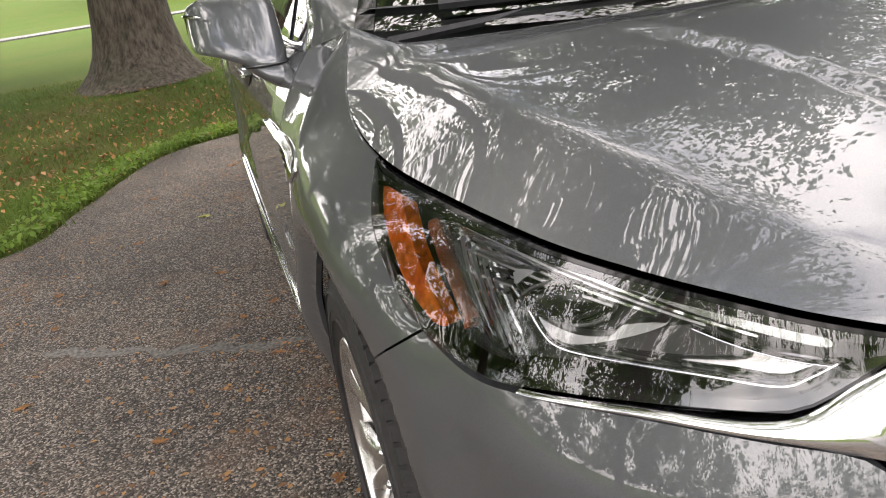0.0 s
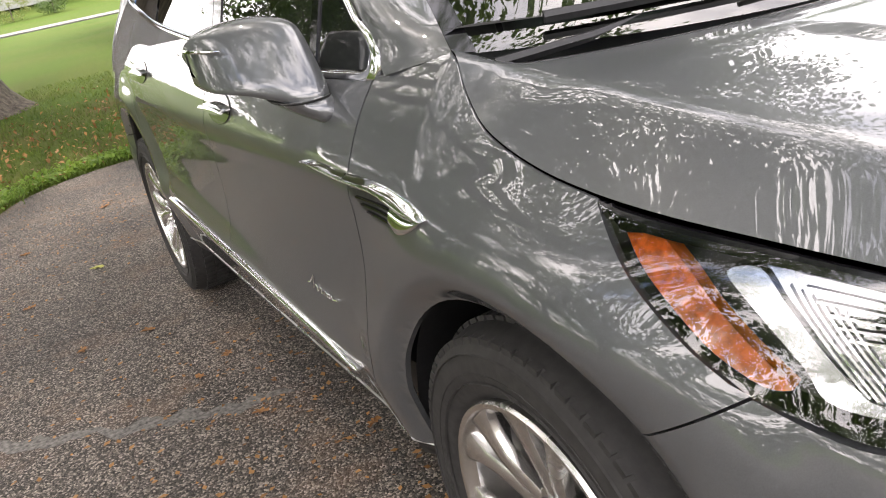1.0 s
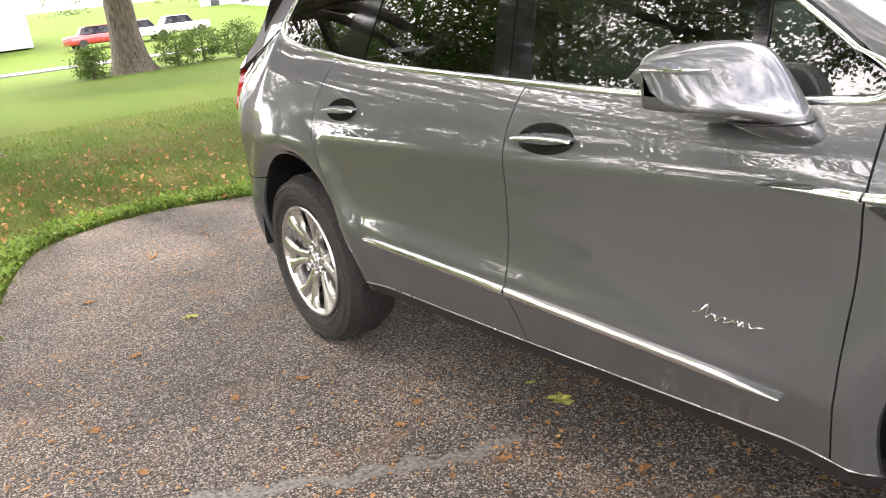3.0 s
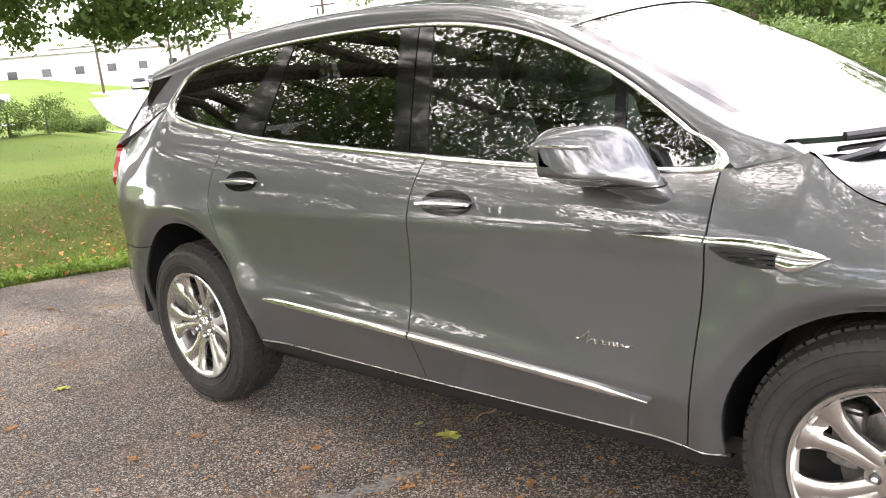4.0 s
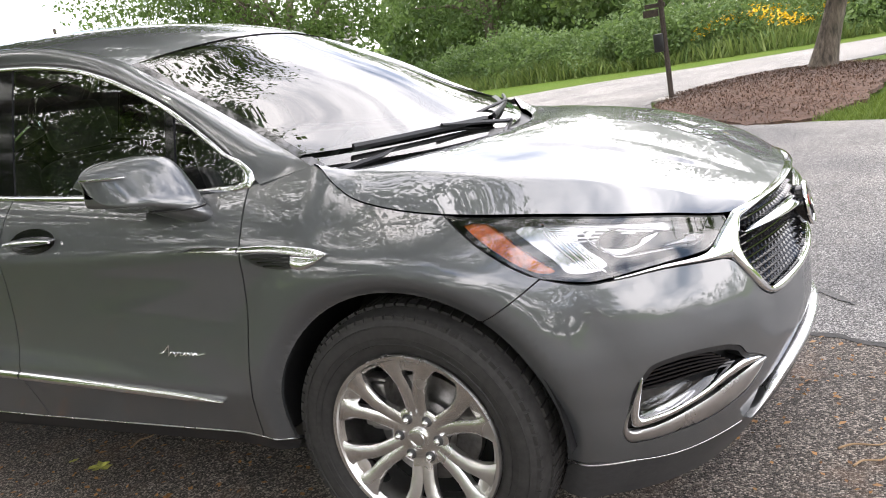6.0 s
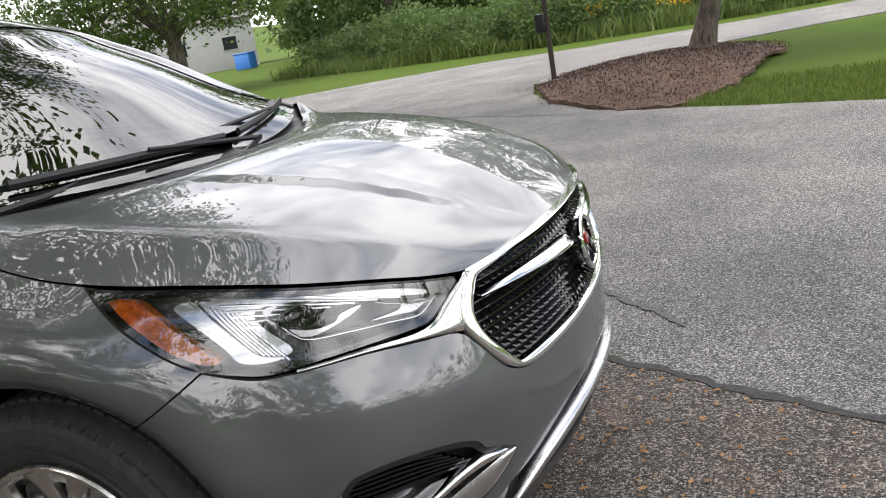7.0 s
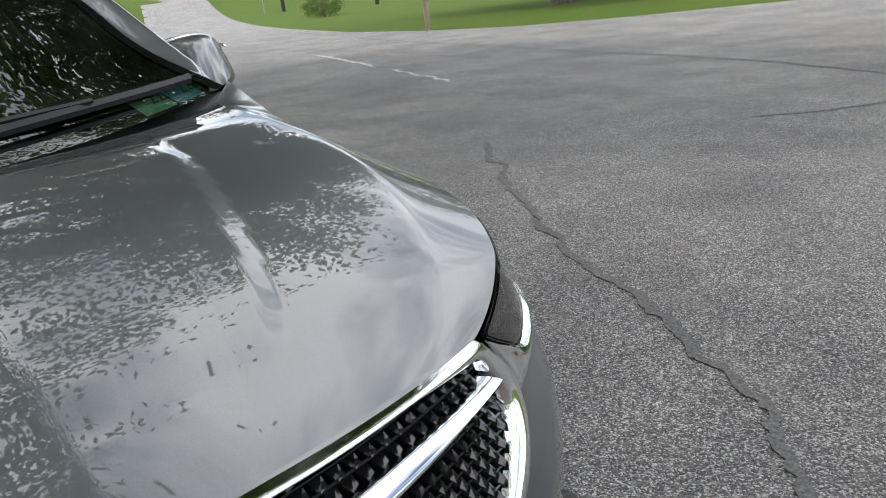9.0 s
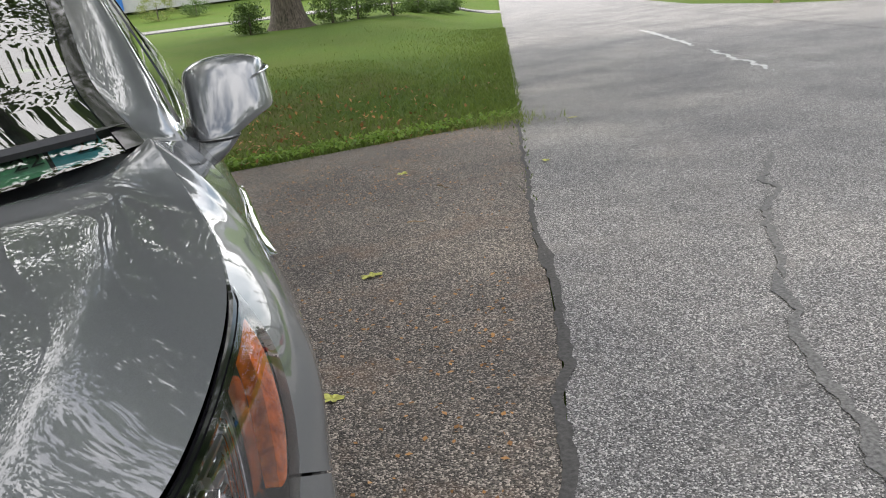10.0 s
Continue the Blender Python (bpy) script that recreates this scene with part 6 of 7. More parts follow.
tree(-4.0, -15.0, 0.35, 3.2, [(-4, -15.5, 6.0, 5.5, 4.0, 3.2, 110)], "leafy tree across the driveway", 0.30, 1.0, 60, 61)
tree(7.0, -14.5, 0.35, 3.0, [(8, -16, 5.8, 4.5, 4.0, 3.0, 90)], "leafy tree across the driveway", 0.30, 1.0, 60, 62)
tree(-12.0, -19.0, 0.4, 3.4, [(-12, -18, 6.6, 5.5, 4.5, 3.6, 110)], "leafy tree across the driveway", 0.32, 1.1, 60, 63)

# two added trees, out of view, that darken what the rear side windows reflect
tree(-24.0, -9.5, 0.28, 2.6, [(-24, -9.5, 6.0, 2.2, 2.2, 4.2, 200)], "unseen slim leafy tree added to darken the window reflections", 0.26, 0.9, 55, 64)
tree(-22.0, -15.0, 0.35, 2.8, [(-22, -15, 6.5, 4.4, 4.4, 4.8, 320)], "unseen leafy tree added to darken the window reflections", 0.28, 1.0, 55, 65)

# far woods: uneven masses of leaves in one object
rng = np.random.RandomState(5)
blobs = []
for k in range(26):
    x = -34 + 3.2 * k + rng.uniform(-1, 1)
    blobs.append((x, 62 + rng.uniform(-4, 6) - 0.10 * abs(k - 6), rng.uniform(3.0, 5.5), rng.uniform(2.8, 4.8), 3.0, rng.uniform(3.5, 7.0), 90))
blobs += [(-26, 52, 3.6, 6, 4, 3.4, 160), (-14, 50, 3.2, 5, 4, 3.2, 130)]
for k in range(14):
    blobs.append((-175 + rng.uniform(-6, 6), -70 + 17 * k, terrain(-175, 0) + 4, 9, 10, rng.uniform(4, 7), 40))
# added leaf masses ahead of the car, never in view
for k in range(12):
    blobs.append((60 + rng.uniform(-5, 5), -60 + 10 * k, 5, 5, 6, rng.uniform(4, 7), 40))
# unseen row beyond the driveway, added to block low sky from the car's reflections
for k in range(12):
    blobs.append((-60 + 9 * k, -40 + rng.uniform(-3, 3), 4.5 + terrain(-60 + 9 * k, -40), 6.0, 4, rng.uniform(4, 7.5), 110))
places, _ = clumps(rng, blobs, 1.5, 26)
v, f = leaf_mesh(places, 0.62, 77)
tagged(quick_mesh("far_woods", v, f, LEAF_FAR), "dense green wood edge far behind the road, plus unseen leaf masses that block the sky", "woods", kind="stuff")

# meadow strip with tall grass, bushes and yellow flowers
rng = np.random.RandomState(8)


def blades(x, y, h, w, rng, bend=0.35):
    n = len(x)
    a = rng.uniform(0, 2 * np.pi, n)
    z = np.array([terrain(p, q) - 0.02 for p, q in zip(x, y)])
    base, side = np.stack([x, y, z], 1), np.stack([np.cos(a), np.sin(a), 0 * a], 1) * (w * 0.5)[:, None]
    tip = base + np.stack([rng.normal(size=n) * bend * h, rng.normal(size=n) * bend * h, h], 1)
    mid = base * 0.5 + tip * 0.5 + np.stack([0 * h, 0 * h, 0.12 * h], 1)
    v = np.stack([base - side, base + side, mid + side * 0.7, mid - side * 0.7, tip], 1).reshape(-1, 3)
    k = np.arange(n)[:, None] * 5
    return v, np.concatenate([k + [0, 1, 2], k + [0, 2, 3], k + [3, 2, 4]])


edge_y = lambda x: np.interp(x, [-40, -17, -10.6, -4.6, -0.8, 2.7, 30], [32.0, 25, 22.0, 20.6, 20.9, 22.3, 37]) + 2.2
x = rng.uniform(-17, 16, 15000)
y = edge_y(x) + rng.uniform(0, 1, 15000) ** 1.4 * 9
h = rng.uniform(0.28, 0.85, 15000) * (0.75 + 0.3 * np.sin(x * 0.9) * np.sin(y * 0.7))
v, f = blades(x, y, h, rng.uniform(0.03, 0.075, 15000), rng, 0.42)
tagged(quick_mesh("meadow_grass", v, f, MEADOW), "tall pale green meadow grass and weeds", "meadow", kind="stuff")
blobs = [(-14 + 2.0 * k + rng.uniform(-0.7, 0.7), float(edge_y(-14 + 2.0 * k)) + rng.uniform(1.5, 6), rng.uniform(0.5, 0.9), rng.uniform(0.8, 1.5), 0.9, rng.uniform(0.6, 1.15), 34) for k in range(14)] + [(rng.uniform(-16, 12), 0, rng.uniform(0.5, 1.0), rng.uniform(0.7, 1.6), 0.9, rng.uniform(0.6, 1.3), 30) for k in range(75)]
blobs = [(b[0], b[1] or float(edge_y(b[0])) + rng.uniform(0.6, 7), *b[2:]) for b in blobs]
places, _ = clumps(rng, blobs, 0.45, 26)
v, f = leaf_mesh(places, 0.16, 79)
tagged(quick_mesh("meadow_bush", v, f, LEAF_FAR), "rank green bushes in the meadow", "meadow", kind="stuff")
x = np.concatenate([rng.uniform(-3.9, 0.6, 1500), rng.uniform(0.6, 6.0, 300)])
y = edge_y(x) + rng.uniform(1.6, 4.5, 1800)
places = np.stack([x, y, 0.80 + 0.16 * np.sin(x * 1.9) + 0.10 * (y - edge_y(x) - 1.6) + rng.uniform(-0.16, 0.16, 1800)], 1)
v, f = leaf_mesh(places, 0.11, 80, up=1.5, narrow_=0.9)
tagged(quick_mesh("yellow_flowers", v, f, YELLOW), "yellow flowers above the meadow", "flowers", kind="stuff")


def shrub(x, y, r, h, label, mat=LEAF, seed=3):
    rng = np.random.RandomState(seed)
    z = terrain(x, y)
    s = tagged(empty("shrub", (x, y, z)), label, "shrub")
    p, _ = clumps(rng, [(0, 0, h * 0.5, r, r, h * 0.52, 70)], 0.28, 34)
    p[:, 2] = np.abs(p[:, 2])
    v, f = leaf_mesh(p, 0.09, seed)
    quick_mesh("foliage", v, f, mat, s)
    part("stem", tube([(0, 0, -0.05), (0.02, 0, h * 0.4), (0.05, 0.03, h * 0.7)], [0.05, 0.04, 0.02], 6), BARK, s)
    return s


for k, (x, y, r, h, mat) in enumerate(((-28.6, 6.9, 0.75, 1.2, LEAF), (-28.9, 7.9, 0.7, 1.15, LEAF), (-29.0, 9.2, 0.8, 1.2, LEAF), (-31.4, 10.9, 0.55, 0.65, LEAF), (-32.2, 12.0, 0.5, 0.5, LEAF_FAR), (-33.5, 12.9, 0.5, 0.6, LEAF), (-28.2, 4.0, 0.5, 1.0, LEAF),
                                         (-41.5, 29.3, 1.2, 1.3, LEAF), (-43.6, 30.6, 1.3, 1.4, LEAF), (-45.6, 31.4, 1.0, 0.9, LEAF_LIGHT), (-59, 1.5, 1.3, 1.6, LEAF_LIGHT), (-59.3, 4.0, 1.0, 1.0, LEAF_FAR))):
    shrub(x, y, r, h, ("clipped dark green shrub on the lawn", "low pale green shrub on the lawn")[mat is not LEAF], mat, 100 + k)

CRUMB = foliage("leaf_crumbs", (0.16, 0.075, 0.028), (0.42, 0.22, 0.08), 0.05)
WEED = foliage("edge_weed", (0.07, 0.14, 0.02), (0.17, 0.26, 0.045))
# grass blades along the driveway and street edge, where the camera passes nearest
rng = np.random.RandomState(12)
edge = np.array(DRIVE_EDGE)
def within(px, py, poly):
    hit = np.zeros(len(px), bool)
    for (ax, ay), (bx, by) in zip(poly, poly[1:] + poly[:1]):
        hit ^= ((ay > py) != (by > py)) & (px < (bx - ax) * (py - ay) / (by - ay + 1e-12) + ax)
    return hit


DRIVE_AREA = DRIVE_EDGE + [(-3.6, -20.0), (9.0, -20.0)] + SEAM[::-1]
n = 150000
q = np.stack([rng.uniform(-15.5, -3.4, n), rng.uniform(-9.0, 4.9, n)], 1)
edge_d = np.min(np.linalg.norm(q[:, None, :] - edge[None, ::2, :], axis=2), axis=1)
street_d = (q[:, 0] + 6.72) * -0.380 + (q[:, 1] - 4.25) * -0.925
keep = ~within(q[:, 0] + rng.normal(size=n) * 0.05, q[:, 1] + rng.normal(size=n) * 0.05, DRIVE_AREA) & (street_d > -0.03) & (rng.uniform(0, 1, n) < 0.32 + 0.68 * np.exp(-edge_d / 0.5))
q, edge_d = q[keep], edge_d[keep]
tuft = np.clip(0.8 + 0.9 * np.sin(q[:, 0] * 5.1 + 2 * np.sin(q[:, 1] * 3.3)) * np.sin(q[:, 1] * 4.7), 0.35, 2.0)
h = rng.uniform(0.025, 0.055, len(q)) * (1 + 1.1 * np.exp(-edge_d / 0.3) * tuft)
v, f = blades(q[:, 0], q[:, 1], h, rng.uniform(0.007, 0.015, len(q)), rng, 0.6)
tagged(quick_mesh("lawn_edge_grass", v, f, BLADE), "ragged green grass along the driveway edge", "grass", kind="stuff")
# broad-leaved weeds along the edge and dead leaves under the tree
k = rng.randint(0, len(edge) - 1, 5200)
p = edge[k] + rng.normal(size=(5200, 2)) * np.array([0.16, 0.16]) + np.array([-0.16, -0.02])
p = p[~within(p[:, 0], p[:, 1], DRIVE_AREA) & ((p[:, 0] + 6.72) * -0.380 + (p[:, 1] - 4.25) * -0.925 > 0.02)]
v, f = leaf_mesh(np.stack([p[:, 0], p[:, 1], [terrain(a, b) for a, b in p] + rng.uniform(0.02, 0.075, len(p))], 1), 0.055, 91, up=2.0, narrow_=0.65)
tagged(quick_mesh("edge_weeds", v, f, WEED), "bright green broad-leaved weeds along the driveway edge", "weeds", kind="stuff")
p = np.stack([rng.normal(-8.2, 2.0, 2200), rng.normal(-0.8, 2.6, 2200)], 1)
p = p[~within(p[:, 0], p[:, 1], DRIVE_AREA) & ((p[:, 0] + 6.72) * -0.380 + (p[:, 1] - 4.25) * -0.925 > 0.15)]
v, f = leaf_mesh(np.stack([p[:, 0], p[:, 1], [terrain(a, b) + 0.02 for a, b in p] + rng.uniform(0, 0.03, len(p))], 1), 0.06, 92, up=3.0, narrow_=0.6)
tagged(quick_mesh("dead_leaves", v, f, CRUMB), "brown dead leaves strewn over the grass", "leaves", kind="stuff")
n = 16000
x = rng.uniform(-24, -7.2, n)
y = 4.25 - 0.411 * (x + 6.72) - rng.exponential(0.8, n) + 0.05
v, f = blades(x, y, rng.uniform(0.03, 0.075, n), rng.uniform(0.007, 0.015, n), rng, 0.5)
tagged(quick_mesh("street_edge_grass", v, f, BLADE), "green grass along the street edge", "grass", kind="stuff")
# weeds at the corner of the driveway and where the seam has opened
x = np.concatenate([rng.normal(-6.75, 0.22, 500), rng.normal(0.72, 0.04, 90)])
y = np.concatenate([rng.normal(4.05, 0.22, 500), rng.normal(1.05, 0.03, 90)])
v, f = blades(x, y, rng.uniform(0.03, 0.12, 590) * np.where(np.arange(590) < 500, 1, 0.45), rng.uniform(0.006, 0.012, 590), rng, 0.5)
tagged(quick_mesh("dry_weeds", v, f, LEAF_LIGHT), "dry yellowish weeds in the asphalt joint", "weeds", kind="stuff")

# mulched island
CHIP = foliage("wood_chip", (0.045, 0.026, 0.018), (0.135, 0.078, 0.052), 0.02)
ISLAND = smoothed([(-2.15, 12.4), (-2.0, 11.0), (-1.5, 9.65), (-0.65, 8.33), (0.05, 7.85), (0.5, 7.85), (1.0, 9.0), (1.4, 11.3), (1.65, 12.6), (1.3, 14.0), (0.2, 14.7), (-1.4, 13.9)], 12, True)
ISLAND = [(u + 0.16 * noise.noise(Vector((u * 2.3, v * 2.3, 3.0))) + 0.06 * noise.noise(Vector((u * 9, v * 9, 5.0))), v + 0.16 * noise.noise(Vector((u * 2.3, v * 2.3, 8.0))) + 0.06 * noise.noise(Vector((u * 9, v * 9, 1.0)))) for u, v in ISLAND]
d = panel_data(ISLAND, lambda u, v, l=0.0: (u, v, 0.006 + 0.17 * max(0.0, 1 - ((u + 0.1) / 2.1) ** 2 - ((v - 11.5) / 3.7) ** 2) + 0.02 * noise.noise(Vector((u * 5, v * 5, 0))) + l), 0.16, 0.16, 0.0, 0.05)
tagged(make("mulch_bed", d[0], d[1], MULCH, None, "", d[2]), "reddish brown wood mulch bed under the young tree", "mulch", kind="structure")
rng = np.random.RandomState(14)
p = np.stack([rng.uniform(-2.5, 2.0, 16000), rng.uniform(7.5, 15.0, 16000)], 1)
p = p[within(p[:, 0] + rng.normal(size=16000) * 0.12, p[:, 1] + rng.normal(size=16000) * 0.12, ISLAND)]
hz = 0.02 + 0.17 * np.maximum(0, 1 - ((p[:, 0] + 0.1) / 2.1) ** 2 - ((p[:, 1] - 11.5) / 3.7) ** 2)
v, f = leaf_mesh(np.stack([p[:, 0], p[:, 1], hz + rng.uniform(0, 0.03, len(p))], 1), 0.045, 93, up=2.5, narrow_=0.35)
tagged(quick_mesh("mulch_chips", v, f, CHIP), "loose reddish brown wood chips", "mulch", kind="stuff")
x, y = rng.uniform(0.5, 3.2, 9000), rng.uniform(6.4, 9.4, 9000)
ok = (y > 7.66 - 0.50 * (x - 0.45)) & (x > 0.5 + 0.35 * (y - 7.8))
v, f = blades(x[ok], y[ok], rng.uniform(0.03, 0.09, ok.sum()), rng.uniform(0.008, 0.016, ok.sum()), rng, 0.5)
tagged(quick_mesh("island_grass", v, f, BLADE), "green grass at the front of the island", "grass", kind="stuff")

# ---------------------------------------------------------------- roadside things
WOOD_DARK = simple("dark_weathered_wood", (0.05, 0.038, 0.03), 0.85, 0.0, 0.35, 25, 0.4)
RED_PAINT = simple("faded_red_paint", (0.36, 0.035, 0.028), 0.5, 0.0, 0.2, 20)
WHITE_PAINT = simple("white_cladding", (0.42, 0.42, 0.41), 0.7, 0.0, 0.06, 3)
GREY_PAINT = simple("grey_steel", (0.35, 0.36, 0.37), 0.5, 0.4, 0.15, 8)
BLUE_PAINT = simple("blue_trim", (0.03, 0.16, 0.50), 0.5, 0.0, 0.12, 8)
ROOF = simple("grey_roof", (0.16, 0.155, 0.15), 0.85, 0.0, 0.2, 4, 0.3)
BRICK_RED = simple("red_brick_wall", (0.26, 0.085, 0.06), 0.85, 0.0, 0.25, 9, 0.3)
PALE_WOOD = simple("pale_post_wood", (0.36, 0.29, 0.20), 0.8, 0.0, 0.25, 20, 0.3)
WINDOW = simple("window_pane", (0.02, 0.025, 0.03), 0.08, 0.0, 0.2, 3)

post = tagged(empty("sign_post", (-1.97, 12.05, 0.0)), "thin dark wooden post with a small box on a slab", "post")
part("base_slab", box((0.55, 0.40, 0.05), (0, 0, 0.03), 0.012), simple("concrete", (0.34, 0.32, 0.29), 0.9, 0, 0.15, 30, 0.3), post)
part("pole", tube([(0, 0, 0), (-0.01, 0, 0.9), (-0.02, 0, 1.75)], 0.045, 8), WOOD_DARK, post)
part("newspaper_box", box((0.16, 0.26, 0.30), (-0.10, 0, 1.0), 0.015), BLACK, post)
part("crossarm", box((0.34, 0.07, 0.07), (-0.12, 0, 1.62), 0.01), WOOD_DARK, post)
part("hanging_sign", box((0.26, 0.03, 0.12), (-0.20, 0, 1.50), 0.006), WOOD_DARK, post)

mb = tagged(empty("mailbox", (-17.35, 16.3, 0.0)), "faded red mailbox on a pale wooden post", "mailbox")
part("post", box((0.12, 0.12, 1.1), (0, 0, 0.5), 0.01), PALE_WOOD, mb)
bm = box((0.55, 0.30, 0.30), (0, -0.05, 1.22), 0.0)
bmesh.ops.bevel(bm, geom=[e for e in bm.edges if abs((e.verts[0].co - e.verts[1].co).x) > 0.1 and e.verts[0].co.z > 1.3], offset=0.13, segments=6, affect="EDGES")
part("box", bm, RED_PAINT, mb, "faded red box")
part("flag", box((0.03, 0.02, 0.20), (0.15, -0.22, 1.42), 0.004), RED_PAINT, mb)

st = tagged(empty("stop_sign", (-60.0, 36.2, terrain(-60.0, 36.2))), "red eight-sided road sign on a steel post", "road sign")
part("post", tube([(0, 0, 0), (0, 0, 2.2)], 0.04, 8), GREY_PAINT, st)
bm = bmesh.new()
bmesh.ops.create_cone(bm, cap_ends=True, segments=8, radius1=0.40, radius2=0.40, depth=0.03, matrix=pose(0.05, 0, 2.4, 0, 90, 25) @ pose(0, 0, 0, 0, 0, 22.5))
part("plate", bm, RED_PAINT, st, "red eight-sided plate")

for k, (x, y, h) in enumerate(((-60, 38, 8.5), (-78, 45, 9), (-92, 42, 9), (-70, 56, 8), (-104, 58, 9), (-52, 41.5, 8))):
    po = tagged(empty("utility_pole", (x, y, terrain(x, y))), "tall weathered wooden utility pole", "pole", "utility poles")
    part("pole", tube([(0, 0, -0.1), (0, 0, h)], [0.16, 0.11], 10), WOOD_DARK, po)
    part("crossarm", box((0.12, 2.0, 0.14), (0, 0, h - 0.7), 0.02, (0, 0, 25 * k)), WOOD_DARK, po)


def building(x, y, w, d, h, turn, wall, label, wins=0, roof=0.9, stripes=0):
    """A low building: walls with set-in windows and a roof with eaves. Its front looks along its own +x."""
    z = terrain(x, y) - 0.3
    b = tagged(empty("building", (x, y, z)), label, "building")
    part("wall", box((d, w, h), (0, 0, h / 2), 0.02), wall, b)
    bm = bmesh.new()
    o = 0.5
    vs = [bm.verts.new(p) for p in ((-d / 2 - o, -w / 2 - o, h), (d / 2 + o, -w / 2 - o, h), (d / 2 + o, w / 2 + o, h), (-d / 2 - o, w / 2 + o, h), (0, -w / 2 - o, h + roof), (0, w / 2 + o, h + roof))]
    for q in ((0, 1, 4), (1, 2, 5, 4), (2, 3, 5), (3, 0, 4, 5), (0, 3, 2, 1)):
        bm.faces.new([vs[i] for i in q])
    part("roof", bm, ROOF, b, smooth=False)
    for k in range(wins):
        yy = -w / 2 + w * (k + 0.5) / wins
        win = part("window", box((0.10, 1.3, 1.2), (d / 2, yy, h * 0.55), 0.01), WHITE_PAINT, b)
        part("pane", box((0.04, 1.1, 1.0), (d / 2 + 0.045, yy, h * 0.55)), WINDOW, win)
    for k in range(stripes):
        part("pilaster", box((0.16, 0.45, h - 0.2), (d / 2 + 0.05, -w / 2 + 0.6 + 1.7 * k, h / 2), 0.02), BLUE_PAINT, b, "blue painted strip")
    b.rotation_euler = (0, 0, radians(turn))
    return b


building(-72, 1.0, 16, 9, 5.5, 5, WHITE_PAINT, "white building with blue vertical strips", 0, 1.5, 4)
building(-128, 78, 46, 14, 6.5, -32, WHITE_PAINT, "long pale commercial building on the rise", 9, 0.8)
building(-115, 52, 24, 12, 5.0, -20, WHITE_PAINT, "pale flat commercial building with windows", 6, 0.8)
building(-98, 90, 14, 8, 4.2, -40, WHITE_PAINT, "white house with a grey roof", 4, 2.0)
building(-44.5, 58, 12, 8, 4.2, -55, WHITE_PAINT, "white house among the trees", 3, 2.2)
building(-27.0, 92.0, 6, 6, 4.6, -80, BRICK_RED, "red brick house behind the trees", 2, 2.0)


def far_car(x, y, turn, mat, label):
    z = terrain(x, y)
    c = tagged(empty("parked_car", (x, y, z)), label, "car", "cars parked far off")
    part("body", box((4.4, 1.75, 0.62), (0, 0, 0.62), 0.14, segments=3), mat, c)
    bm = box((2.3, 1.5, 0.62), (-0.2, 0, 1.16), 0.12, segments=2)
    for v_ in bm.verts:
        if v_.co.z > 1.2:
            v_.co.x = -0.2 + (v_.co.x + 0.2) * 0.74
            v_.co.y *= 0.88
    part("cabin", bm, GLOSS_BLACK, c)
    part("roof", box((1.5, 1.25, 0.05), (-0.2, 0, 1.47), 0.02), mat, c)
    for wx in (-1.35, 1.35):
        for wy in (-0.82, 0.82):
            part("wheel", spun([(0.001, -0.1), (0.31, -0.1), (0.33, 0), (0.31, 0.1), (0.001, 0.1)], steps=20, at=(wx, wy, 0.33)), RUBBER, c)
    c.rotation_euler = (0, 0, radians(turn))
    return c


CAR_WHITE, CAR_RED, CAR_DARK = simple("white_car_paint", (0.72, 0.72, 0.72), 0.3, 0, 0.03, 5, 0, 1.0), simple("red_car_paint", (0.35, 0.03, 0.03), 0.3, 0, 0.05, 5, 0, 1.0), simple("dark_car_paint", (0.03, 0.03, 0.035), 0.3, 0, 0.1, 5, 0, 1.0)
for x, y, a, m, label in ((-76, 48.5, 60, CAR_WHITE, "white parked car far off"), (-73, 51.5, 62, CAR_WHITE, "white parked car far off"), (-70, 54.5, 60, CAR_DARK, "dark parked car far off"), (-66.5, 57.5, 58, CAR_RED, "red parked car far off"),
                         (-52, 53.5, 40, CAR_WHITE, "white parked car far off"), (-46, 52.0, 20, CAR_DARK, "dark parked car far off"), (-62, 12.5, 95, CAR_RED, "red parked car far off"), (-62.5, 15.5, 95, CAR_WHITE, "white parked car far off"), (-63, 18.5, 95, CAR_WHITE, "white parked car far off"),
                         (-95, 48.0, -24, CAR_WHITE, "white parked car far off"), (-104, 55.0, 150, CAR_DARK, "dark parked car far off")):
    far_car(x, y, a, m, label)
bin_ = tagged(empty("rubbish_bin", (-31.5, 47.5, 0)), "blue wheeled rubbish bin on the far lawn", "bin")
part("body", box((1.2, 0.9, 1.0), (0, 0, 0.55), 0.06), BLUE_PAINT, bin_)
part("lid", box((1.25, 0.95, 0.10), (0, 0, 1.1), 0.03), BLUE_PAINT, bin_)

# ---------------------------------------------------------------- litter on the asphalt
LEAF_YELLOW = simple("fallen_yellow_leaf", (0.36, 0.36, 0.08), 0.6, 0.0, 0.3, 60, 0.3)
LEAF_BROWN = simple("fallen_brown_leaf", (0.24, 0.11, 0.035), 0.75, 0.0, 0.4, 60, 0.3)
TWIG = simple("bare_twig", (0.30, 0.20, 0.11), 0.8, 0.0, 0.3, 60, 0.3)


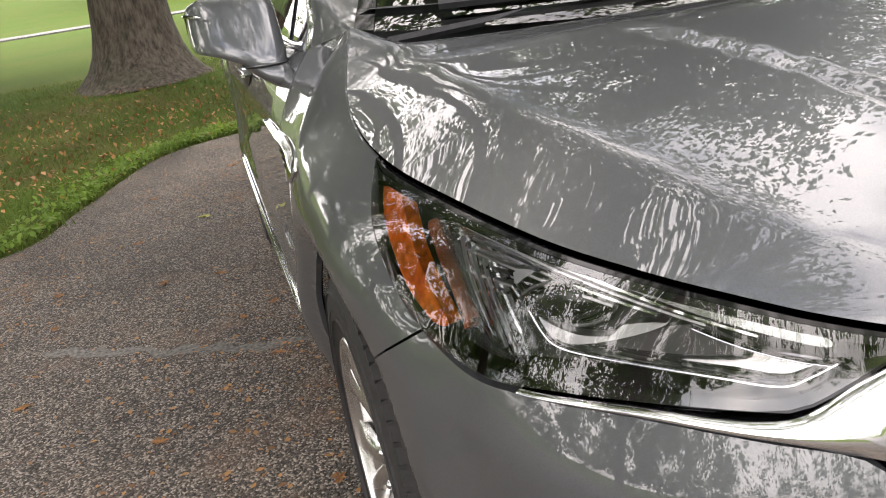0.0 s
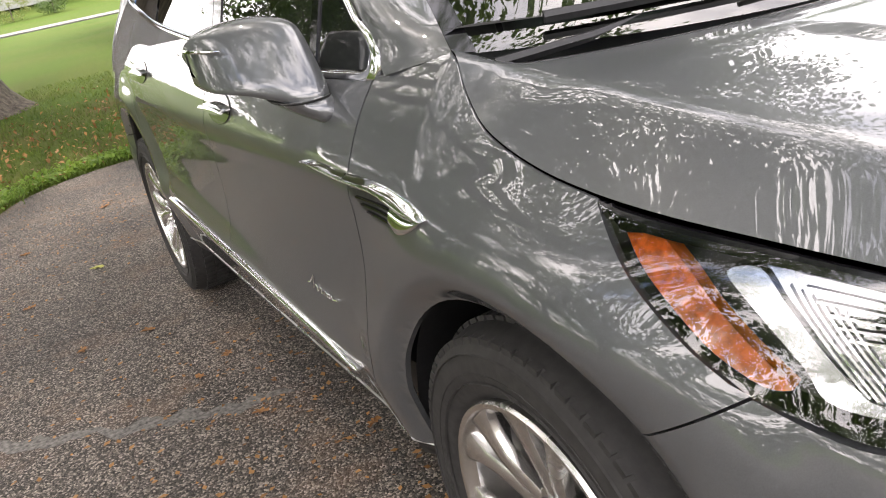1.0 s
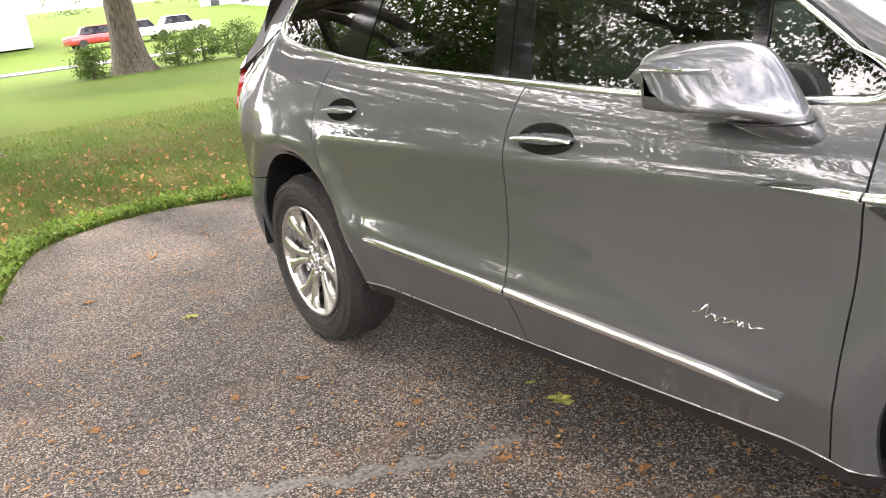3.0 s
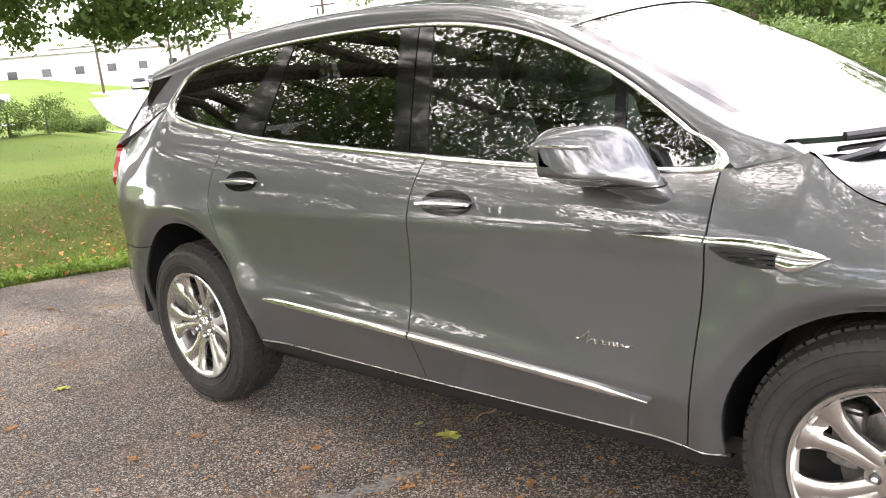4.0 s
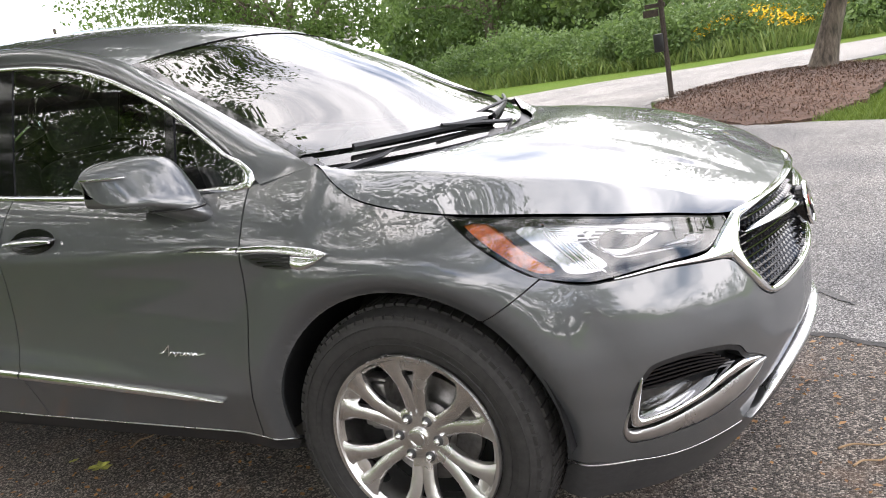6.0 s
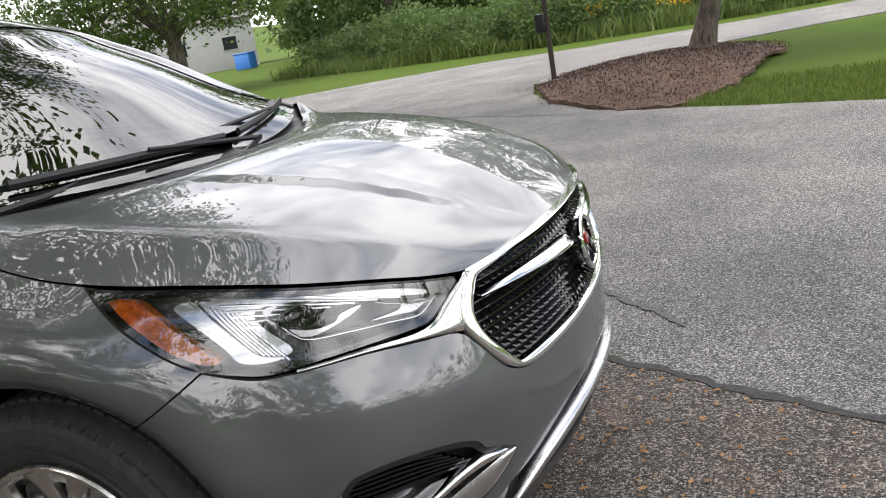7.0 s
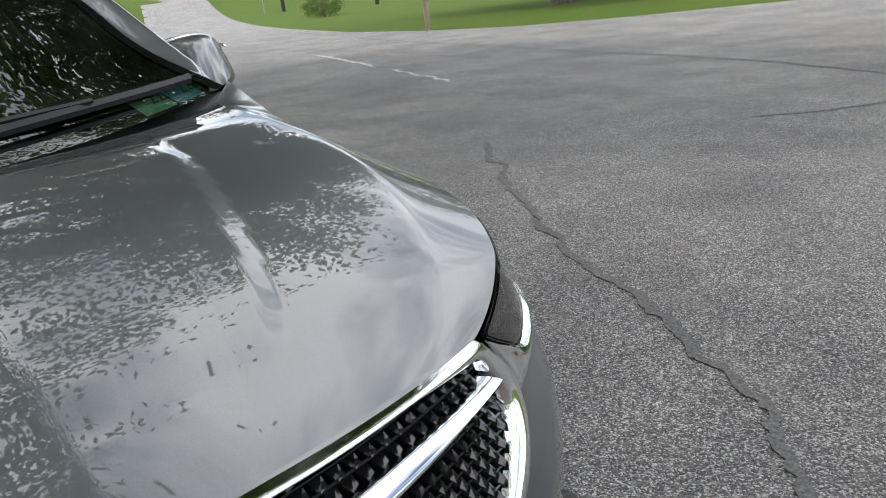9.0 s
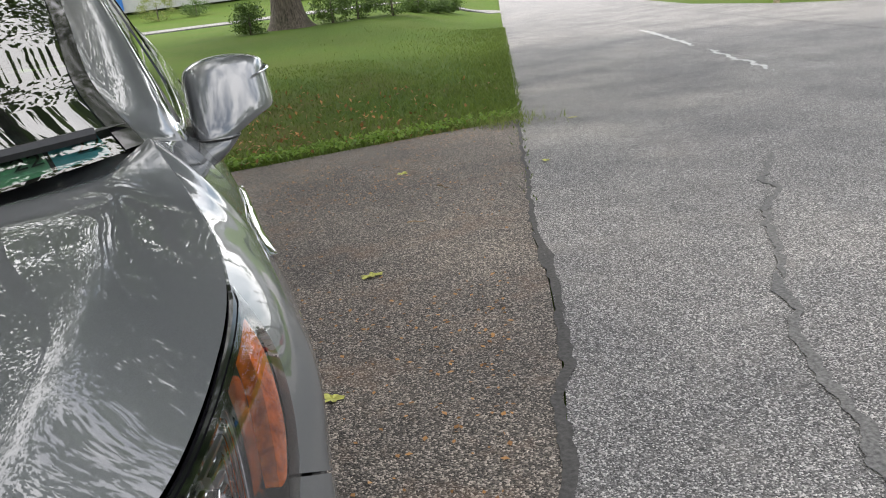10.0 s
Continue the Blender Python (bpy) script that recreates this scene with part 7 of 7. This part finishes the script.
def fallen_leaf(x, y, size, turn, mat, label, seed=0):
    """A lobed leaf, slightly curled."""
    rng = random.Random(seed)
    pts = []
    for k in range(22):
        a = 2 * math.pi * k / 22
        r = size * (0.36 + 0.24 * (k % 4 < 2) + rng.uniform(-0.05, 0.05)) * (1.25 if abs(math.cos(a)) > 0.8 else 0.9)
        pts.append((r * math.cos(a), r * math.sin(a)))
    bm = bmesh.new()
    mid = bm.verts.new((0, 0, 0.004))
    ring_ = [bm.verts.new((p, q, 0.005 + 0.9 * size * rng.uniform(0.02, 0.16))) for p, q in pts]
    for a, b in zip(ring_, ring_[1:] + ring_[:1]):
        bm.faces.new((mid, a, b))
    leaf = part("fallen_leaf", bm, mat, None, "", smooth=False)
    tagged(leaf, label, "leaf", "leaves fallen on the asphalt")
    leaf.matrix_basis = pose(x, y, terrain(x, y), 0, 0, turn)
    return leaf


for k, (x, y, s, m) in enumerate(((-1.755, -0.625, 0.075, LEAF_YELLOW), (-4.03, -1.25, 0.065, LEAF_YELLOW), (-2.74, 1.64, 0.085, LEAF_YELLOW), (-5.08, 2.49, 0.08, LEAF_YELLOW), (-4.57, 3.52, 0.06, LEAF_YELLOW), (-1.95, -0.60, 0.03, LEAF_YELLOW),
                                  (-2.43, -2.18, 0.045, LEAF_BROWN), (-2.17, -0.99, 0.045, LEAF_BROWN), (-2.49, -1.95, 0.04, LEAF_BROWN), (-1.6, -1.03, 0.04, LEAF_BROWN), (-1.23, -0.77, 0.035, LEAF_BROWN), (-2.8, -1.48, 0.045, LEAF_BROWN), (-2.06, -1.13, 0.035, LEAF_BROWN), (-1.14, -1.45, 0.04, LEAF_BROWN), (-1.69, -1.95, 0.045, LEAF_BROWN), (-0.65, -0.96, 0.035, LEAF_BROWN), (-3.0, -2.0, 0.05, LEAF_BROWN), (-4.9, -1.6, 0.05, LEAF_BROWN), (-5.6, -1.0, 0.06, LEAF_BROWN), (-6.0, -0.5, 0.05, LEAF_BROWN), (-1.47, 1.17, 0.065, LEAF_YELLOW), (-6.2, 4.6, 0.06, LEAF_YELLOW), (-1.6, -2.05, 0.045, LEAF_BROWN), (-0.9, -1.75, 0.04, LEAF_BROWN), (-2.75, -1.2, 0.045, LEAF_BROWN), (-3.7, -1.65, 0.05, LEAF_BROWN))):
    fallen_leaf(x, y, s, 47 * k, m, ("yellow-green lobed leaf lying on the asphalt", "curled brown leaf lying on the asphalt")[m is LEAF_BROWN], k)
for k, (x, y, a, l) in enumerate(((1.1, -0.04, 20, 0.16), (1.12, -0.14, 35, 0.12), (1.55, -0.55, 20, 0.12), (-1.76, -0.37, 80, 0.12), (-4.4, 2.6, 10, 0.15), (-3.6, 2.15, 60, 0.12), (-5.5, -0.2, 40, 0.3), (-5.2, 0.1, 100, 0.25))):
    tw = part("twig", tube(smoothed([(-l / 2, 0, 0.004), (-l / 6, 0.012, 0.007), (l / 4, -0.006, 0.005), (l / 2, 0.01, 0.006)], 3), [0.004, 0.004, 0.004, 0.0035, 0.0035, 0.003, 0.003, 0.0025, 0.0025, 0.002], 5), TWIG)
    tagged(tw, "thin bare twig on the asphalt", "twig", "twigs on the asphalt")
    tw.matrix_basis = pose(x, y, 0.0, 0, 0, a)
rng = np.random.RandomState(19)
n = 22000
x, y = rng.uniform(-6.8, 3.0, n), rng.uniform(-4.2, 4.5, n)
patch = np.sin(x * 1.7 + 0.8) * np.sin(y * 2.1 + 0.4) + rng.normal(size=n) * 0.5
ok = (patch > 0.15) & (y < 4.05 - 0.411 * (x + 6.72))
c = np.stack([x[ok], y[ok], np.full(ok.sum(), 0.006)], 1)
v, f = leaf_mesh(c, 0.027, 20, up=3.0, narrow_=0.6)
v[:, 2] = np.maximum(v[:, 2] * 0.35, 0.0) + 0.004
tagged(quick_mesh("leaf_litter", v, f, CRUMB), "brown crumbs of dead leaves on the driveway", "litter", kind="stuff")
